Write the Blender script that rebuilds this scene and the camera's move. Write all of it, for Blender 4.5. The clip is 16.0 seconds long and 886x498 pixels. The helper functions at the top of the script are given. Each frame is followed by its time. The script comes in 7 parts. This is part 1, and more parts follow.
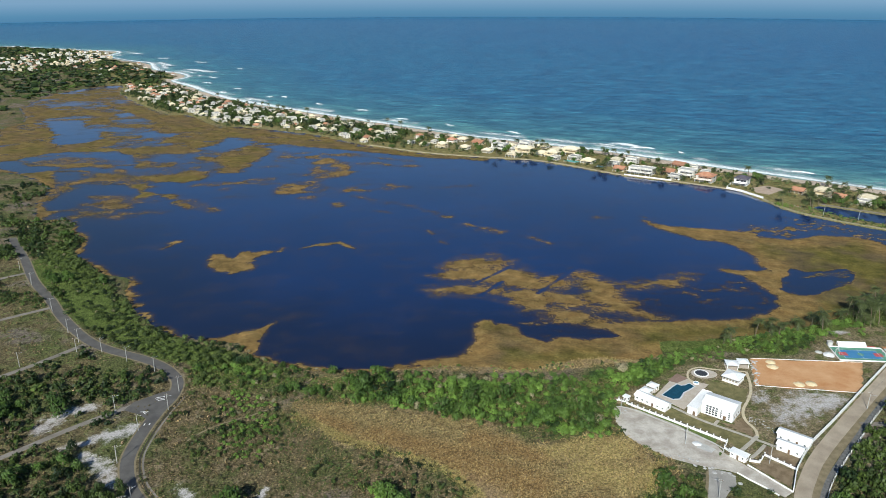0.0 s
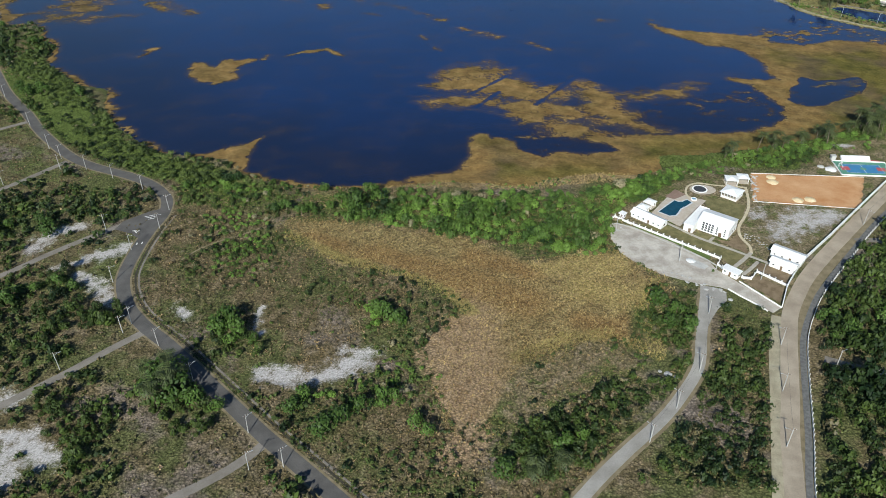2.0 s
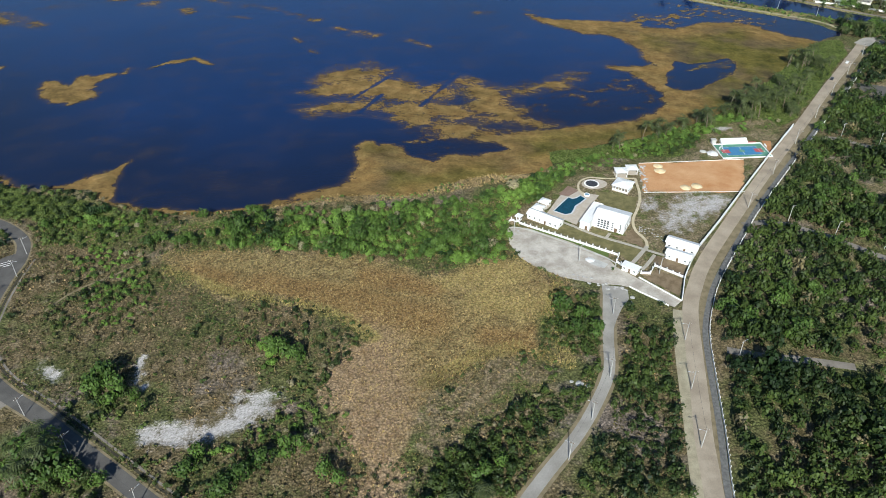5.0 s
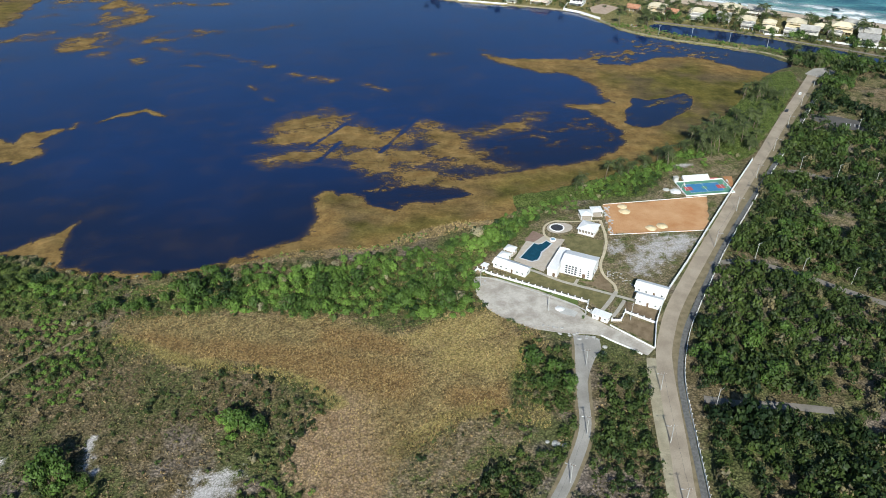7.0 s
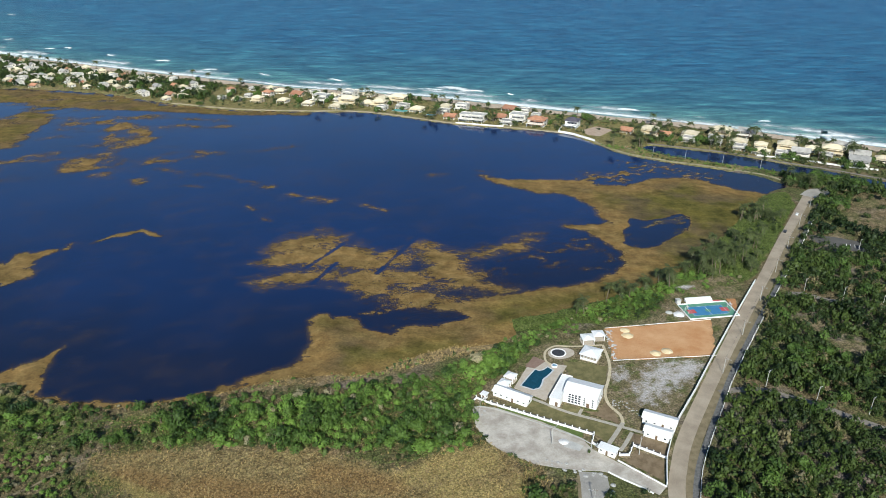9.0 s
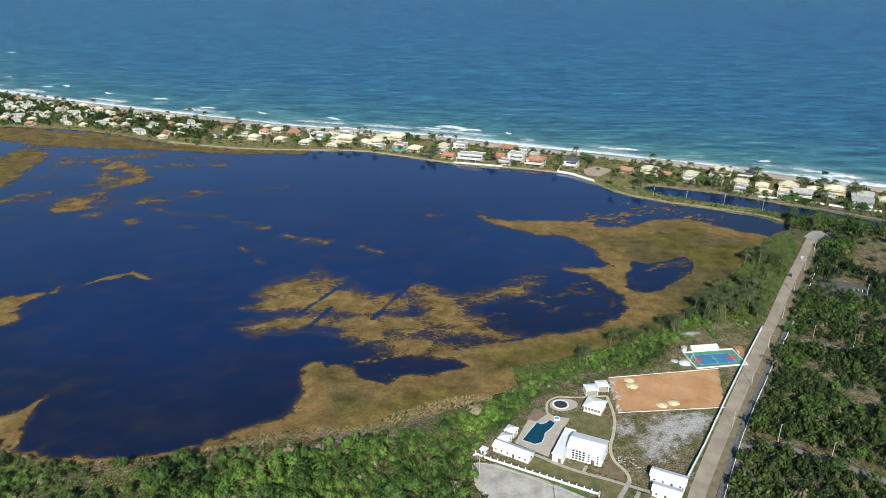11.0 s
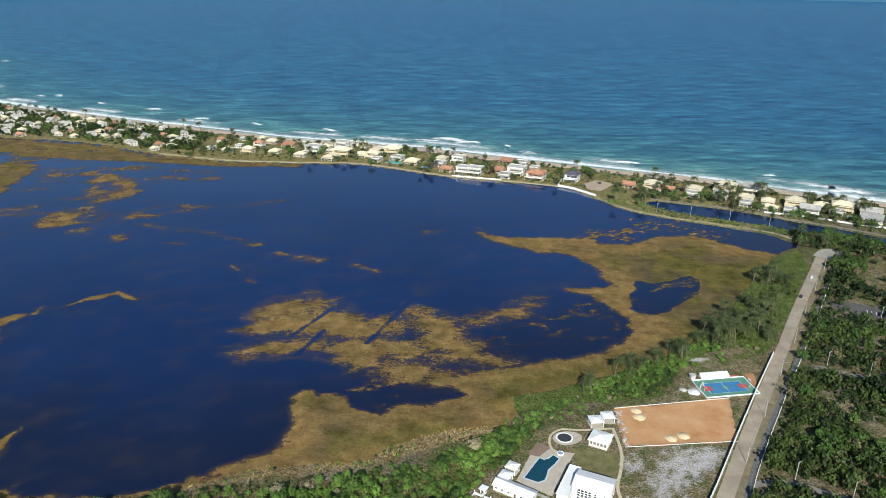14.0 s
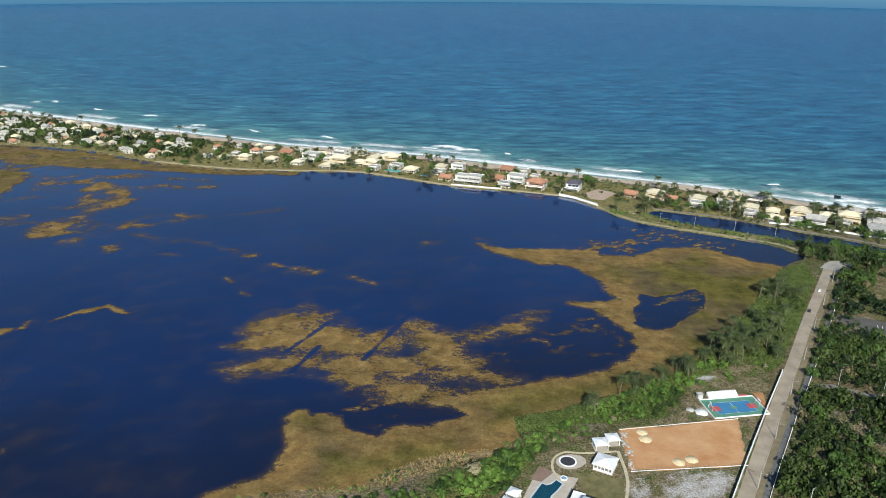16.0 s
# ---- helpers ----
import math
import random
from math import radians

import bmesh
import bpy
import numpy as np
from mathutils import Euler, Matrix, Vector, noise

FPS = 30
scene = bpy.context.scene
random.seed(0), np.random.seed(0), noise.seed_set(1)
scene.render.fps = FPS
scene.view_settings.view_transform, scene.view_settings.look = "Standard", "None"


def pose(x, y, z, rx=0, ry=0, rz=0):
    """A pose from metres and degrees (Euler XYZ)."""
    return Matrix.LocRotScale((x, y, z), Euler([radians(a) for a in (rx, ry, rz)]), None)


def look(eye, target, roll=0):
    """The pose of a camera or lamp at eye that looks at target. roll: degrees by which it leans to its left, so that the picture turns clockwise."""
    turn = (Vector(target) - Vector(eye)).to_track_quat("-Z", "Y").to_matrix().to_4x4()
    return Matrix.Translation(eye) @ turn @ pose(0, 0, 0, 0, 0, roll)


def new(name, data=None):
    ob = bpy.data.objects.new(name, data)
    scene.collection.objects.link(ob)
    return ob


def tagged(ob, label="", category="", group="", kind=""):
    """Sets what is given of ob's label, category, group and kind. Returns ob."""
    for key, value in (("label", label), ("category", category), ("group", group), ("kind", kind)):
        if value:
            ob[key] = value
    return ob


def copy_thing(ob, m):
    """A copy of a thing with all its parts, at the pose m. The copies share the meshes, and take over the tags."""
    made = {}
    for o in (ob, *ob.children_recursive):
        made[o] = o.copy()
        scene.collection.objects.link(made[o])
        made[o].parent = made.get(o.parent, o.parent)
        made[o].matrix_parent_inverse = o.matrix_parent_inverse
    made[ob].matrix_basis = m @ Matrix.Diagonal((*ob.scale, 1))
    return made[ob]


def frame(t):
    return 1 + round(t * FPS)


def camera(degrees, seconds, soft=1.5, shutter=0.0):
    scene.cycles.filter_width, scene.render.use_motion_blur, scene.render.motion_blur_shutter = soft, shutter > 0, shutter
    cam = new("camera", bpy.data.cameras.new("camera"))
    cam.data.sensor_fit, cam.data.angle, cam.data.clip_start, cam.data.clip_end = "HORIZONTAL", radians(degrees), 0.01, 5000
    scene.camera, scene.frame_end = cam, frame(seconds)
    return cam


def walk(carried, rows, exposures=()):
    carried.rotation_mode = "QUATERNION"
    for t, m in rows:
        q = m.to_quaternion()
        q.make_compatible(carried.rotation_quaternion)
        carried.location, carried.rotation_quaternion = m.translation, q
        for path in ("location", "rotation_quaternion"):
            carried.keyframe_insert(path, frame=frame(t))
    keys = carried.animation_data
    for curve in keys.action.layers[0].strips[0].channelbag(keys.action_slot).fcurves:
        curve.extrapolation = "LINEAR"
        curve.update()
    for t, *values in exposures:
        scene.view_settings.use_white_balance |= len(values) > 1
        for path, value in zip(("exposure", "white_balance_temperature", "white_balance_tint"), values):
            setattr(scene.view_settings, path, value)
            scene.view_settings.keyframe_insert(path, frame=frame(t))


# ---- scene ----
cam = camera(61.91, 16.0, soft=0.9)


def aim(x, y, z, yaw, pitch, roll):
    a, b = radians(yaw), radians(pitch)
    ahead = (x - 100 * math.sin(a) * math.cos(b), y + 100 * math.cos(a) * math.cos(b), z + 100 * math.sin(b))
    return look((x, y, z), ahead, roll)


PATH = [
    (0.0, aim(0.00, 0.00, 190.00, -0.00, -19.69, -0.19)),
    (0.5, aim(0.04, 3.15, 189.83, -0.10, -22.41, -0.18)),
    (1.0, aim(0.04, 6.36, 189.72, -0.23, -26.44, -0.16)),
    (1.5, aim(0.04, 9.65, 189.79, -0.35, -30.65, -0.18)),
    (2.0, aim(0.05, 12.99, 190.05, -0.45, -34.78, -0.17)),
    (2.5, aim(0.13, 16.24, 190.37, -0.58, -35.15, -0.15)),
    (3.0, aim(0.28, 19.44, 190.58, -1.37, -35.31, -0.11)),
    (3.5, aim(0.52, 22.63, 190.66, -2.65, -35.43, -0.02)),
    (4.0, aim(0.89, 25.85, 190.72, -4.85, -35.52, 0.15)),
    (4.5, aim(1.43, 29.05, 190.91, -7.59, -35.59, 0.32)),
    (4.7, aim(1.71, 30.34, 191.08, -8.69, -35.63, 0.38)),
    (5.2, aim(2.57, 33.62, 191.77, -11.00, -35.65, 0.22)),
    (5.7, aim(3.42, 36.91, 192.46, -12.50, -35.60, 0.05)),
    (6.2, aim(4.27, 40.20, 193.15, -13.05, -35.10, -0.11)),
    (6.8, aim(5.29, 44.14, 193.98, -13.19, -33.97, -0.31)),
    (7.0, aim(5.60, 45.34, 194.16, -13.32, -33.28, -0.29)),
    (7.5, aim(6.31, 48.08, 194.39, -13.39, -31.07, -0.27)),
    (8.0, aim(7.00, 50.72, 194.47, -13.45, -28.94, -0.26)),
    (8.5, aim(7.74, 53.42, 194.51, -13.51, -26.68, -0.22)),
    (9.0, aim(8.47, 56.21, 194.56, -13.54, -24.61, -0.17)),
    (9.2, aim(8.75, 57.38, 194.58, -13.55, -23.81, -0.13)),
    (9.5, aim(9.16, 59.19, 194.64, -13.60, -22.80, -0.11)),
    (9.8, aim(9.58, 61.01, 194.69, -13.63, -22.25, -0.08)),
    (10.3, aim(10.27, 64.03, 194.78, -13.68, -22.03, -0.05)),
    (10.9, aim(11.11, 67.65, 194.89, -13.73, -21.90, -0.00)),
    (11.5, aim(11.94, 71.28, 194.99, -13.79, -21.79, 0.04)),
    (12.0, aim(12.67, 74.28, 195.07, -13.82, -21.68, 0.04)),
    (12.5, aim(13.45, 77.32, 195.09, -13.86, -21.57, 0.05)),
    (13.0, aim(14.28, 80.38, 195.10, -13.87, -21.49, 0.10)),
    (13.5, aim(15.10, 83.46, 195.11, -13.89, -21.37, 0.14)),
    (14.0, aim(15.88, 86.56, 195.12, -13.92, -21.26, 0.18)),
    (14.5, aim(16.67, 89.67, 195.10, -13.95, -21.15, 0.20)),
    (15.0, aim(17.47, 92.78, 195.07, -13.97, -21.05, 0.25)),
    (15.5, aim(18.29, 95.83, 195.07, -13.97, -20.96, 0.26)),
    (16.0, aim(19.14, 98.82, 195.08, -13.97, -20.86, 0.28)),
]
walk(cam, PATH, [(0.0, 0.42, 5850, 5), (1.0, 0.30, 5850, 5), (3.5, 0.54, 5820, 5), (7.0, 0.48, 5820, 5), (9.0, 0.42, 5820, 5), (16.0, 0.41, 5870, 5)])

# ---- light ----
SUN_EL, SUN_AZ = 33.0, 197.0  # degrees; azimuth clockwise from +y
world = bpy.data.worlds.new("daylight")
scene.world = world
world.use_nodes = True
wn = world.node_tree.nodes
wn.clear()
sky = wn.new("ShaderNodeTexSky")
sky.sky_type, sky.sun_disc = "NISHITA", False
sky.sun_elevation, sky.sun_rotation = radians(SUN_EL), radians(SUN_AZ)
sky.air_density, sky.dust_density, sky.ozone_density = 1.0, 0.05, 4.0
back = wn.new("ShaderNodeBackground")
back.inputs[1].default_value = 0.064
wout = wn.new("ShaderNodeOutputWorld")
world.node_tree.links.new(sky.outputs[0], back.inputs[0])
world.node_tree.links.new(back.outputs[0], wout.inputs[0])
lamp = bpy.data.lights.new("sun", "SUN")
lamp.energy, lamp.angle, lamp.color = 5.0, radians(0.55), (1.0, 0.925, 0.79)
sun = new("sun", lamp)
_a, _e = radians(SUN_AZ), radians(SUN_EL)
sun.matrix_world = look((0, 0, 400), (-math.sin(_a) * math.cos(_e) * 100, -math.cos(_a) * math.cos(_e) * 100, 400 - math.sin(_e) * 100))

# ---- small tools ----
WATER = -0.7  # water level; dry land lies at 0
rng = np.random.default_rng(7)


def _lattice(ix, iy, seed):
    h = (ix.astype(np.int64) * 374761393 + iy.astype(np.int64) * 668265263 + seed * 1442695041) & 0xFFFFFFFF
    h = ((h ^ (h >> 13)) * 1274126177) & 0xFFFFFFFF
    return ((h ^ (h >> 16)) & 0xFFFF) / 65535.0


def vnoise(x, y, size, seed=0):
    """Smooth noise from 0 to 1, in patches of that size."""
    x, y = np.asarray(x, float) / size, np.asarray(y, float) / size
    ix, iy = np.floor(x).astype(np.int64), np.floor(y).astype(np.int64)
    u, v = x - ix, y - iy
    u, v = u * u * (3 - 2 * u), v * v * (3 - 2 * v)
    a = _lattice(ix, iy, seed) * (1 - u) + _lattice(ix + 1, iy, seed) * u
    b = _lattice(ix, iy + 1, seed) * (1 - u) + _lattice(ix + 1, iy + 1, seed) * u
    return a * (1 - v) + b * v


def fbm(x, y, size, seed=0, octaves=4):
    s, amp, tot = 0.0, 0.5, 0.0
    for k in range(octaves):
        s = s + amp * vnoise(x, y, size / 2 ** k, seed + 17 * k)
        tot += amp
        amp *= 0.55
    return s / tot


def smooth(v, lo, hi):
    u = np.clip((v - lo) / (hi - lo), 0, 1)
    return u * u * (3 - 2 * u)


def spline(points, step, closed=False):
    """A Catmull-Rom curve through the points, in steps of about that length."""
    p = np.array(points, float)
    n = len(p)
    out = []
    for i in range(n if closed else n - 1):
        if closed:
            a, b, c, d = p[(i - 1) % n], p[i], p[(i + 1) % n], p[(i + 2) % n]
        else:
            a, b, c, d = p[max(i - 1, 0)], p[i], p[i + 1], p[min(i + 2, n - 1)]
        k = max(1, int(np.linalg.norm(c - b) / step))
        for t in np.arange(k) / k:
            out.append(0.5 * (2 * b + (c - a) * t + (2 * a - 5 * b + 4 * c - d) * t * t + (3 * b - a - 3 * c + d) * t ** 3))
    if not closed:
        out.append(p[-1])
    return np.array(out)


def line_dist(points, x, y, closed=False):
    p = np.array(points, float)
    q = np.roll(p, -1, axis=0)
    best = np.full(np.shape(x), 1e18)
    for (ax, ay), (bx, by) in zip(p if closed else p[:-1], q if closed else q[:-1]):
        dx, dy = bx - ax, by - ay
        t = np.clip(((x - ax) * dx + (y - ay) * dy) / (dx * dx + dy * dy + 1e-12), 0, 1)
        best = np.minimum(best, (x - ax - t * dx) ** 2 + (y - ay - t * dy) ** 2)
    return np.sqrt(best)


def inside(points, x, y):
    p = np.array(points, float)
    q = np.roll(p, -1, axis=0)
    c = np.zeros(np.shape(x), bool)
    for (ax, ay), (bx, by) in zip(p, q):
        if ay != by:
            c ^= ((ay > y) != (by > y)) & (x < (bx - ax) * (y - ay) / (by - ay) + ax)
    return c


def depth_in(points, x, y):
    """How far inside the outline; below 0 outside it."""
    d = line_dist(points, x, y, True)
    return np.where(inside(points, x, y), d, -d)


def mesh_np(name, v, f, material, attrs=None, parent=None, shade=False, normals=None):
    """An object from arrays of corners and of faces that all have as many corners."""
    v, f = np.ascontiguousarray(v, np.float32), np.ascontiguousarray(f, np.int32)
    me = bpy.data.meshes.new(name)
    me.vertices.add(len(v))
    me.vertices.foreach_set("co", v.ravel())
    me.loops.add(f.size)
    me.loops.foreach_set("vertex_index", f.ravel())
    me.polygons.add(len(f))
    me.polygons.foreach_set("loop_start", np.arange(0, f.size, f.shape[1], dtype=np.int32))
    me.polygons.foreach_set("use_smooth", np.full(len(f), shade))
    for key, values in (attrs or {}).items():
        layer = me.attributes.new(key, "FLOAT", "POINT")
        layer.data.foreach_set("value", np.ascontiguousarray(values, np.float32))
    if normals is not None:
        layer = me.attributes.new("custom_normal", "FLOAT_VECTOR", "POINT")
        layer.data.foreach_set("vector", np.ascontiguousarray(normals, np.float32).ravel())
    me.update(calc_edges=True)
    if material:
        me.materials.append(material)
    ob = new(name, me)
    ob.parent = parent
    return ob


def part(name, bm, material, parent=None, label=""):
    """Links a bmesh as one mesh object, under a thing or a part."""
    me = bpy.data.meshes.new(name)
    bm.to_mesh(me)
    bm.free()
    if material:
        me.materials.append(material)
    ob = new(name, me)
    ob.parent = parent
    return tagged(ob, label)


def box(bm, x0, y0, z0, x1, y1, z1, bevel=0.0):
    vs = [bm.verts.new(c) for c in ((x0, y0, z0), (x1, y0, z0), (x1, y1, z0), (x0, y1, z0), (x0, y0, z1), (x1, y0, z1), (x1, y1, z1), (x0, y1, z1))]
    fs = [bm.faces.new([vs[i] for i in q]) for q in ((3, 2, 1, 0), (4, 5, 6, 7), (0, 1, 5, 4), (1, 2, 6, 5), (2, 3, 7, 6), (3, 0, 4, 7))]
    if bevel:
        es = list({e for f in fs for e in f.edges})
        bmesh.ops.bevel(bm, geom=es, offset=bevel, segments=1, affect="EDGES")
    return bm


def boxed(*sizes, bevel=0.0):
    bm = bmesh.new()
    for s in sizes:
        box(bm, *s, bevel=bevel)
    return bm


def tube(bm, points, radii, sides=8, cap=True):
    """A round bar along the points, with a radius at each."""
    rings = []
    pts = [Vector(p) for p in points]
    for i, p in enumerate(pts):
        way = (pts[min(i + 1, len(pts) - 1)] - pts[max(i - 1, 0)]).normalized()
        side = way.orthogonal().normalized() if abs(way.z) < 0.99 else Vector((1, 0, 0))
        other = way.cross(side).normalized()
        r = radii[i] if hasattr(radii, "__len__") else radii
        rings.append([bm.verts.new(p + side * (r * math.cos(2 * math.pi * k / sides)) + other * (r * math.sin(2 * math.pi * k / sides))) for k in range(sides)])
    for a, b in zip(rings, rings[1:]):
        for k in range(sides):
            bm.faces.new((a[k], a[(k + 1) % sides], b[(k + 1) % sides], b[k]))
    if cap:
        bm.faces.new(rings[0][::-1])
        bm.faces.new(rings[-1])
    return bm


def prism(bm, outline, z0, z1):
    lo = [bm.verts.new((x, y, z0)) for x, y in outline]
    hi = [bm.verts.new((x, y, z1)) for x, y in outline]
    n = len(lo)
    bm.faces.new(lo[::-1])
    bm.faces.new(hi)
    for i in range(n):
        bm.faces.new((lo[i], lo[(i + 1) % n], hi[(i + 1) % n], hi[i]))
    bmesh.ops.recalc_face_normals(bm, faces=bm.faces)
    return bm


def ribbon(points, width, z0, z1, step=3.0, bm=None):
    """A slab of that width along a curve."""
    p = spline(points, step)
    way = np.gradient(p, axis=0)
    way /= np.linalg.norm(way, axis=1)[:, None] + 1e-9
    side = np.stack([-way[:, 1], way[:, 0]], 1) * width / 2
    bm = bm or bmesh.new()
    rows = []
    for c, s in zip(p, side):
        l, r = c + s, c - s
        rows.append([bm.verts.new((*l, z0)), bm.verts.new((*l, z1)), bm.verts.new((*r, z1)), bm.verts.new((*r, z0))])
    for a, b in zip(rows, rows[1:]):
        for k in range(3):
            bm.faces.new((a[k], a[k + 1], b[k + 1], b[k]))
    bm.faces.new(rows[0])
    bm.faces.new(rows[-1][::-1])
    bmesh.ops.recalc_face_normals(bm, faces=bm.faces)
    return bm


def thing(name, label, category, group="", at=None):
    ob = new(name)
    if at is not None:
        ob.matrix_basis = at
    return tagged(ob, label, category, group)


# ---- materials ----
class Nodes:
    """Short hand for building a node material."""

    def __init__(self, name):
        self.mat = bpy.data.materials.new(name)
        self.mat.use_nodes = True
        self.tree = self.mat.node_tree
        self.bsdf = self.tree.nodes["Principled BSDF"]
        self.out = self.tree.nodes["Material Output"]
        self.where = self.add("ShaderNodeNewGeometry").outputs["Position"]

    def add(self, kind, **props):
        n = self.tree.nodes.new(kind)
        for k, v in props.items():
            setattr(n, k, v)
        return n

    def link(self, a, b):
        self.tree.links.new(a, b)

    def noise(self, scale, detail=4.0, rough=0.6, vector=None, stretch=None):
        n = self.add("ShaderNodeTexNoise")
        n.inputs["Scale"].default_value, n.inputs["Detail"].default_value, n.inputs["Roughness"].default_value = scale, detail, rough
        src = vector or self.where
        if stretch:
            m = self.add("ShaderNodeMapping", vector_type="TEXTURE")
            m.inputs["Scale"].default_value = [1 / s for s in stretch[:3]]
            m.inputs["Rotation"].default_value = (0, 0, radians(stretch[3]) if len(stretch) > 3 else 0)
            self.link(src, m.inputs[0])
            src = m.outputs[0]
        self.link(src, n.inputs["Vector"])
        return n.outputs["Fac"]

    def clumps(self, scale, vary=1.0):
        """Cell distances for painting lit tops and shaded gaps of plants that stand close together."""
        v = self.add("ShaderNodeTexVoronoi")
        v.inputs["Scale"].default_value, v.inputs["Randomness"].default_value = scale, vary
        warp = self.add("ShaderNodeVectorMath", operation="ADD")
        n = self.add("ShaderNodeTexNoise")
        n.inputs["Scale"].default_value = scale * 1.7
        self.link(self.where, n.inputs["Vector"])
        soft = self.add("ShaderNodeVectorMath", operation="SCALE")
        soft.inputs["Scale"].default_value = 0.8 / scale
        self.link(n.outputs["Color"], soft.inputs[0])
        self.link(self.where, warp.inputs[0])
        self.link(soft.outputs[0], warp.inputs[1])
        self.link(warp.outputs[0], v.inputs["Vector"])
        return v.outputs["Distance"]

    def ramp(self, fac, *stops):
        r = self.add("ShaderNodeValToRGB")
        while len(r.color_ramp.elements) < len(stops):
            r.color_ramp.elements.new(0.5)
        for e, (p, c) in zip(r.color_ramp.elements, stops):
            e.position, e.color = p, (*c, 1) if len(c) == 3 else c
        self.link(fac, r.inputs[0])
        return r.outputs[0]

    def grey(self, fac, lo, hi):
        m = self.add("ShaderNodeMapRange")
        m.interpolation_type = "SMOOTHSTEP"
        m.inputs["From Min"].default_value, m.inputs["From Max"].default_value = lo, hi
        self.link(fac, m.inputs["Value"])
        return m.outputs[0]

    def mix(self, fac, a, b, blend="MIX"):
        m = self.add("ShaderNodeMix", data_type="RGBA", blend_type=blend)
        for socket, v in ((m.inputs[0], fac), (m.inputs[6], a), (m.inputs[7], b)):
            if isinstance(v, (int, float)):
                socket.default_value = v
            elif isinstance(v, tuple):
                socket.default_value = (*v, 1)
            else:
                self.link(v, socket)
        return m.outputs[2]

    def math(self, op, a, b=0.0, clamp=False):
        m = self.add("ShaderNodeMath", operation=op, use_clamp=clamp)
        for socket, v in ((m.inputs[0], a), (m.inputs[1], b)):
            if isinstance(v, (int, float)):
                socket.default_value = v
            else:
                self.link(v, socket)
        return m.outputs[0]

    def attr(self, name):
        return self.add("ShaderNodeAttribute", attribute_name=name).outputs["Fac"]

    def island(self):
        return self.add("ShaderNodeNewGeometry").outputs["Random Per Island"]

    def each(self):
        return self.add("ShaderNodeObjectInfo").outputs["Random"]

    def bump(self, height, strength=0.4, distance=0.1):
        b = self.add("ShaderNodeBump")
        b.inputs["Strength"].default_value, b.inputs["Distance"].default_value = strength, distance
        self.link(height, b.inputs["Height"])
        self.link(b.outputs[0], self.bsdf.inputs["Normal"])

    def done(self, color=None, rough=0.8, spec=0.3, metal=0.0):
        if color is not None:
            if isinstance(color, tuple):
                self.bsdf.inputs["Base Color"].default_value = (*color, 1)
            else:
                self.link(color, self.bsdf.inputs["Base Color"])
        if isinstance(rough, (int, float)):
            self.bsdf.inputs["Roughness"].default_value = rough
        else:
            self.link(rough, self.bsdf.inputs["Roughness"])
        self.bsdf.inputs["Specular IOR Level"].default_value = spec
        self.bsdf.inputs["Metallic"].default_value = metal
        return self.mat


def plain(name, a, b, coarse=0.3, fine=4.0, rough=0.8, bump=0.15, vary=0.0, spec=0.3, metal=0.0):
    """A surface that wavers between two colours at two scales; vary: how much one object differs from the next."""
    n = Nodes(name)
    c = n.mix(n.grey(n.noise(coarse, 5), 0.3, 0.7), a, b)
    f = n.noise(fine, 6, 0.7)
    c = n.mix(0.5, c, n.ramp(f, (0.25, (0.6, 0.6, 0.6)), (0.75, (1.25, 1.25, 1.25))), "MULTIPLY")
    if vary:
        c = n.mix(vary, c, n.ramp(n.each(), (0, (0.55, 0.55, 0.55)), (1, (1.3, 1.25, 1.15))), "MULTIPLY")
    n.bump(f, bump, 0.05)
    return n.done(c, rough, spec, metal)


def leafy(name, dark, light, dry=None, gloss=0.3, spread=0.5, patches=None):
    """Foliage: leaf by leaf, plant by plant and patch by patch variation."""
    n = Nodes(name)
    c = n.mix(n.attr("tint"), dark, light)
    if dry:
        c = n.mix(n.grey(n.attr("tint"), 0.96, 1.0), c, dry)
    if patches:
        c = n.mix(n.grey(n.noise(0.032, 4, 0.65), 0.47, 0.57), c, patches)
    c = n.mix(spread, c, n.ramp(n.island(), (0, (0.35, 0.38, 0.35)), (0.6, (1.0, 1.0, 1.0)), (1, (2.1, 1.95, 1.45))), "MULTIPLY")
    c = n.mix(0.5, c, n.ramp(n.noise(0.05, 3), (0.3, (0.65, 0.68, 0.65)), (0.7, (1.3, 1.25, 1.15))), "MULTIPLY")
    n.done(c, 0.6, gloss)
    glow = n.add("ShaderNodeBsdfTranslucent")
    n.link(c, glow.inputs[0])
    m = n.add("ShaderNodeMixShader")
    m.inputs[0].default_value = 0.12
    n.link(n.bsdf.outputs[0], m.inputs[1])
    n.link(glow.outputs[0], m.inputs[2])
    n.link(m.outputs[0], n.out.inputs[0])
    return n.mat


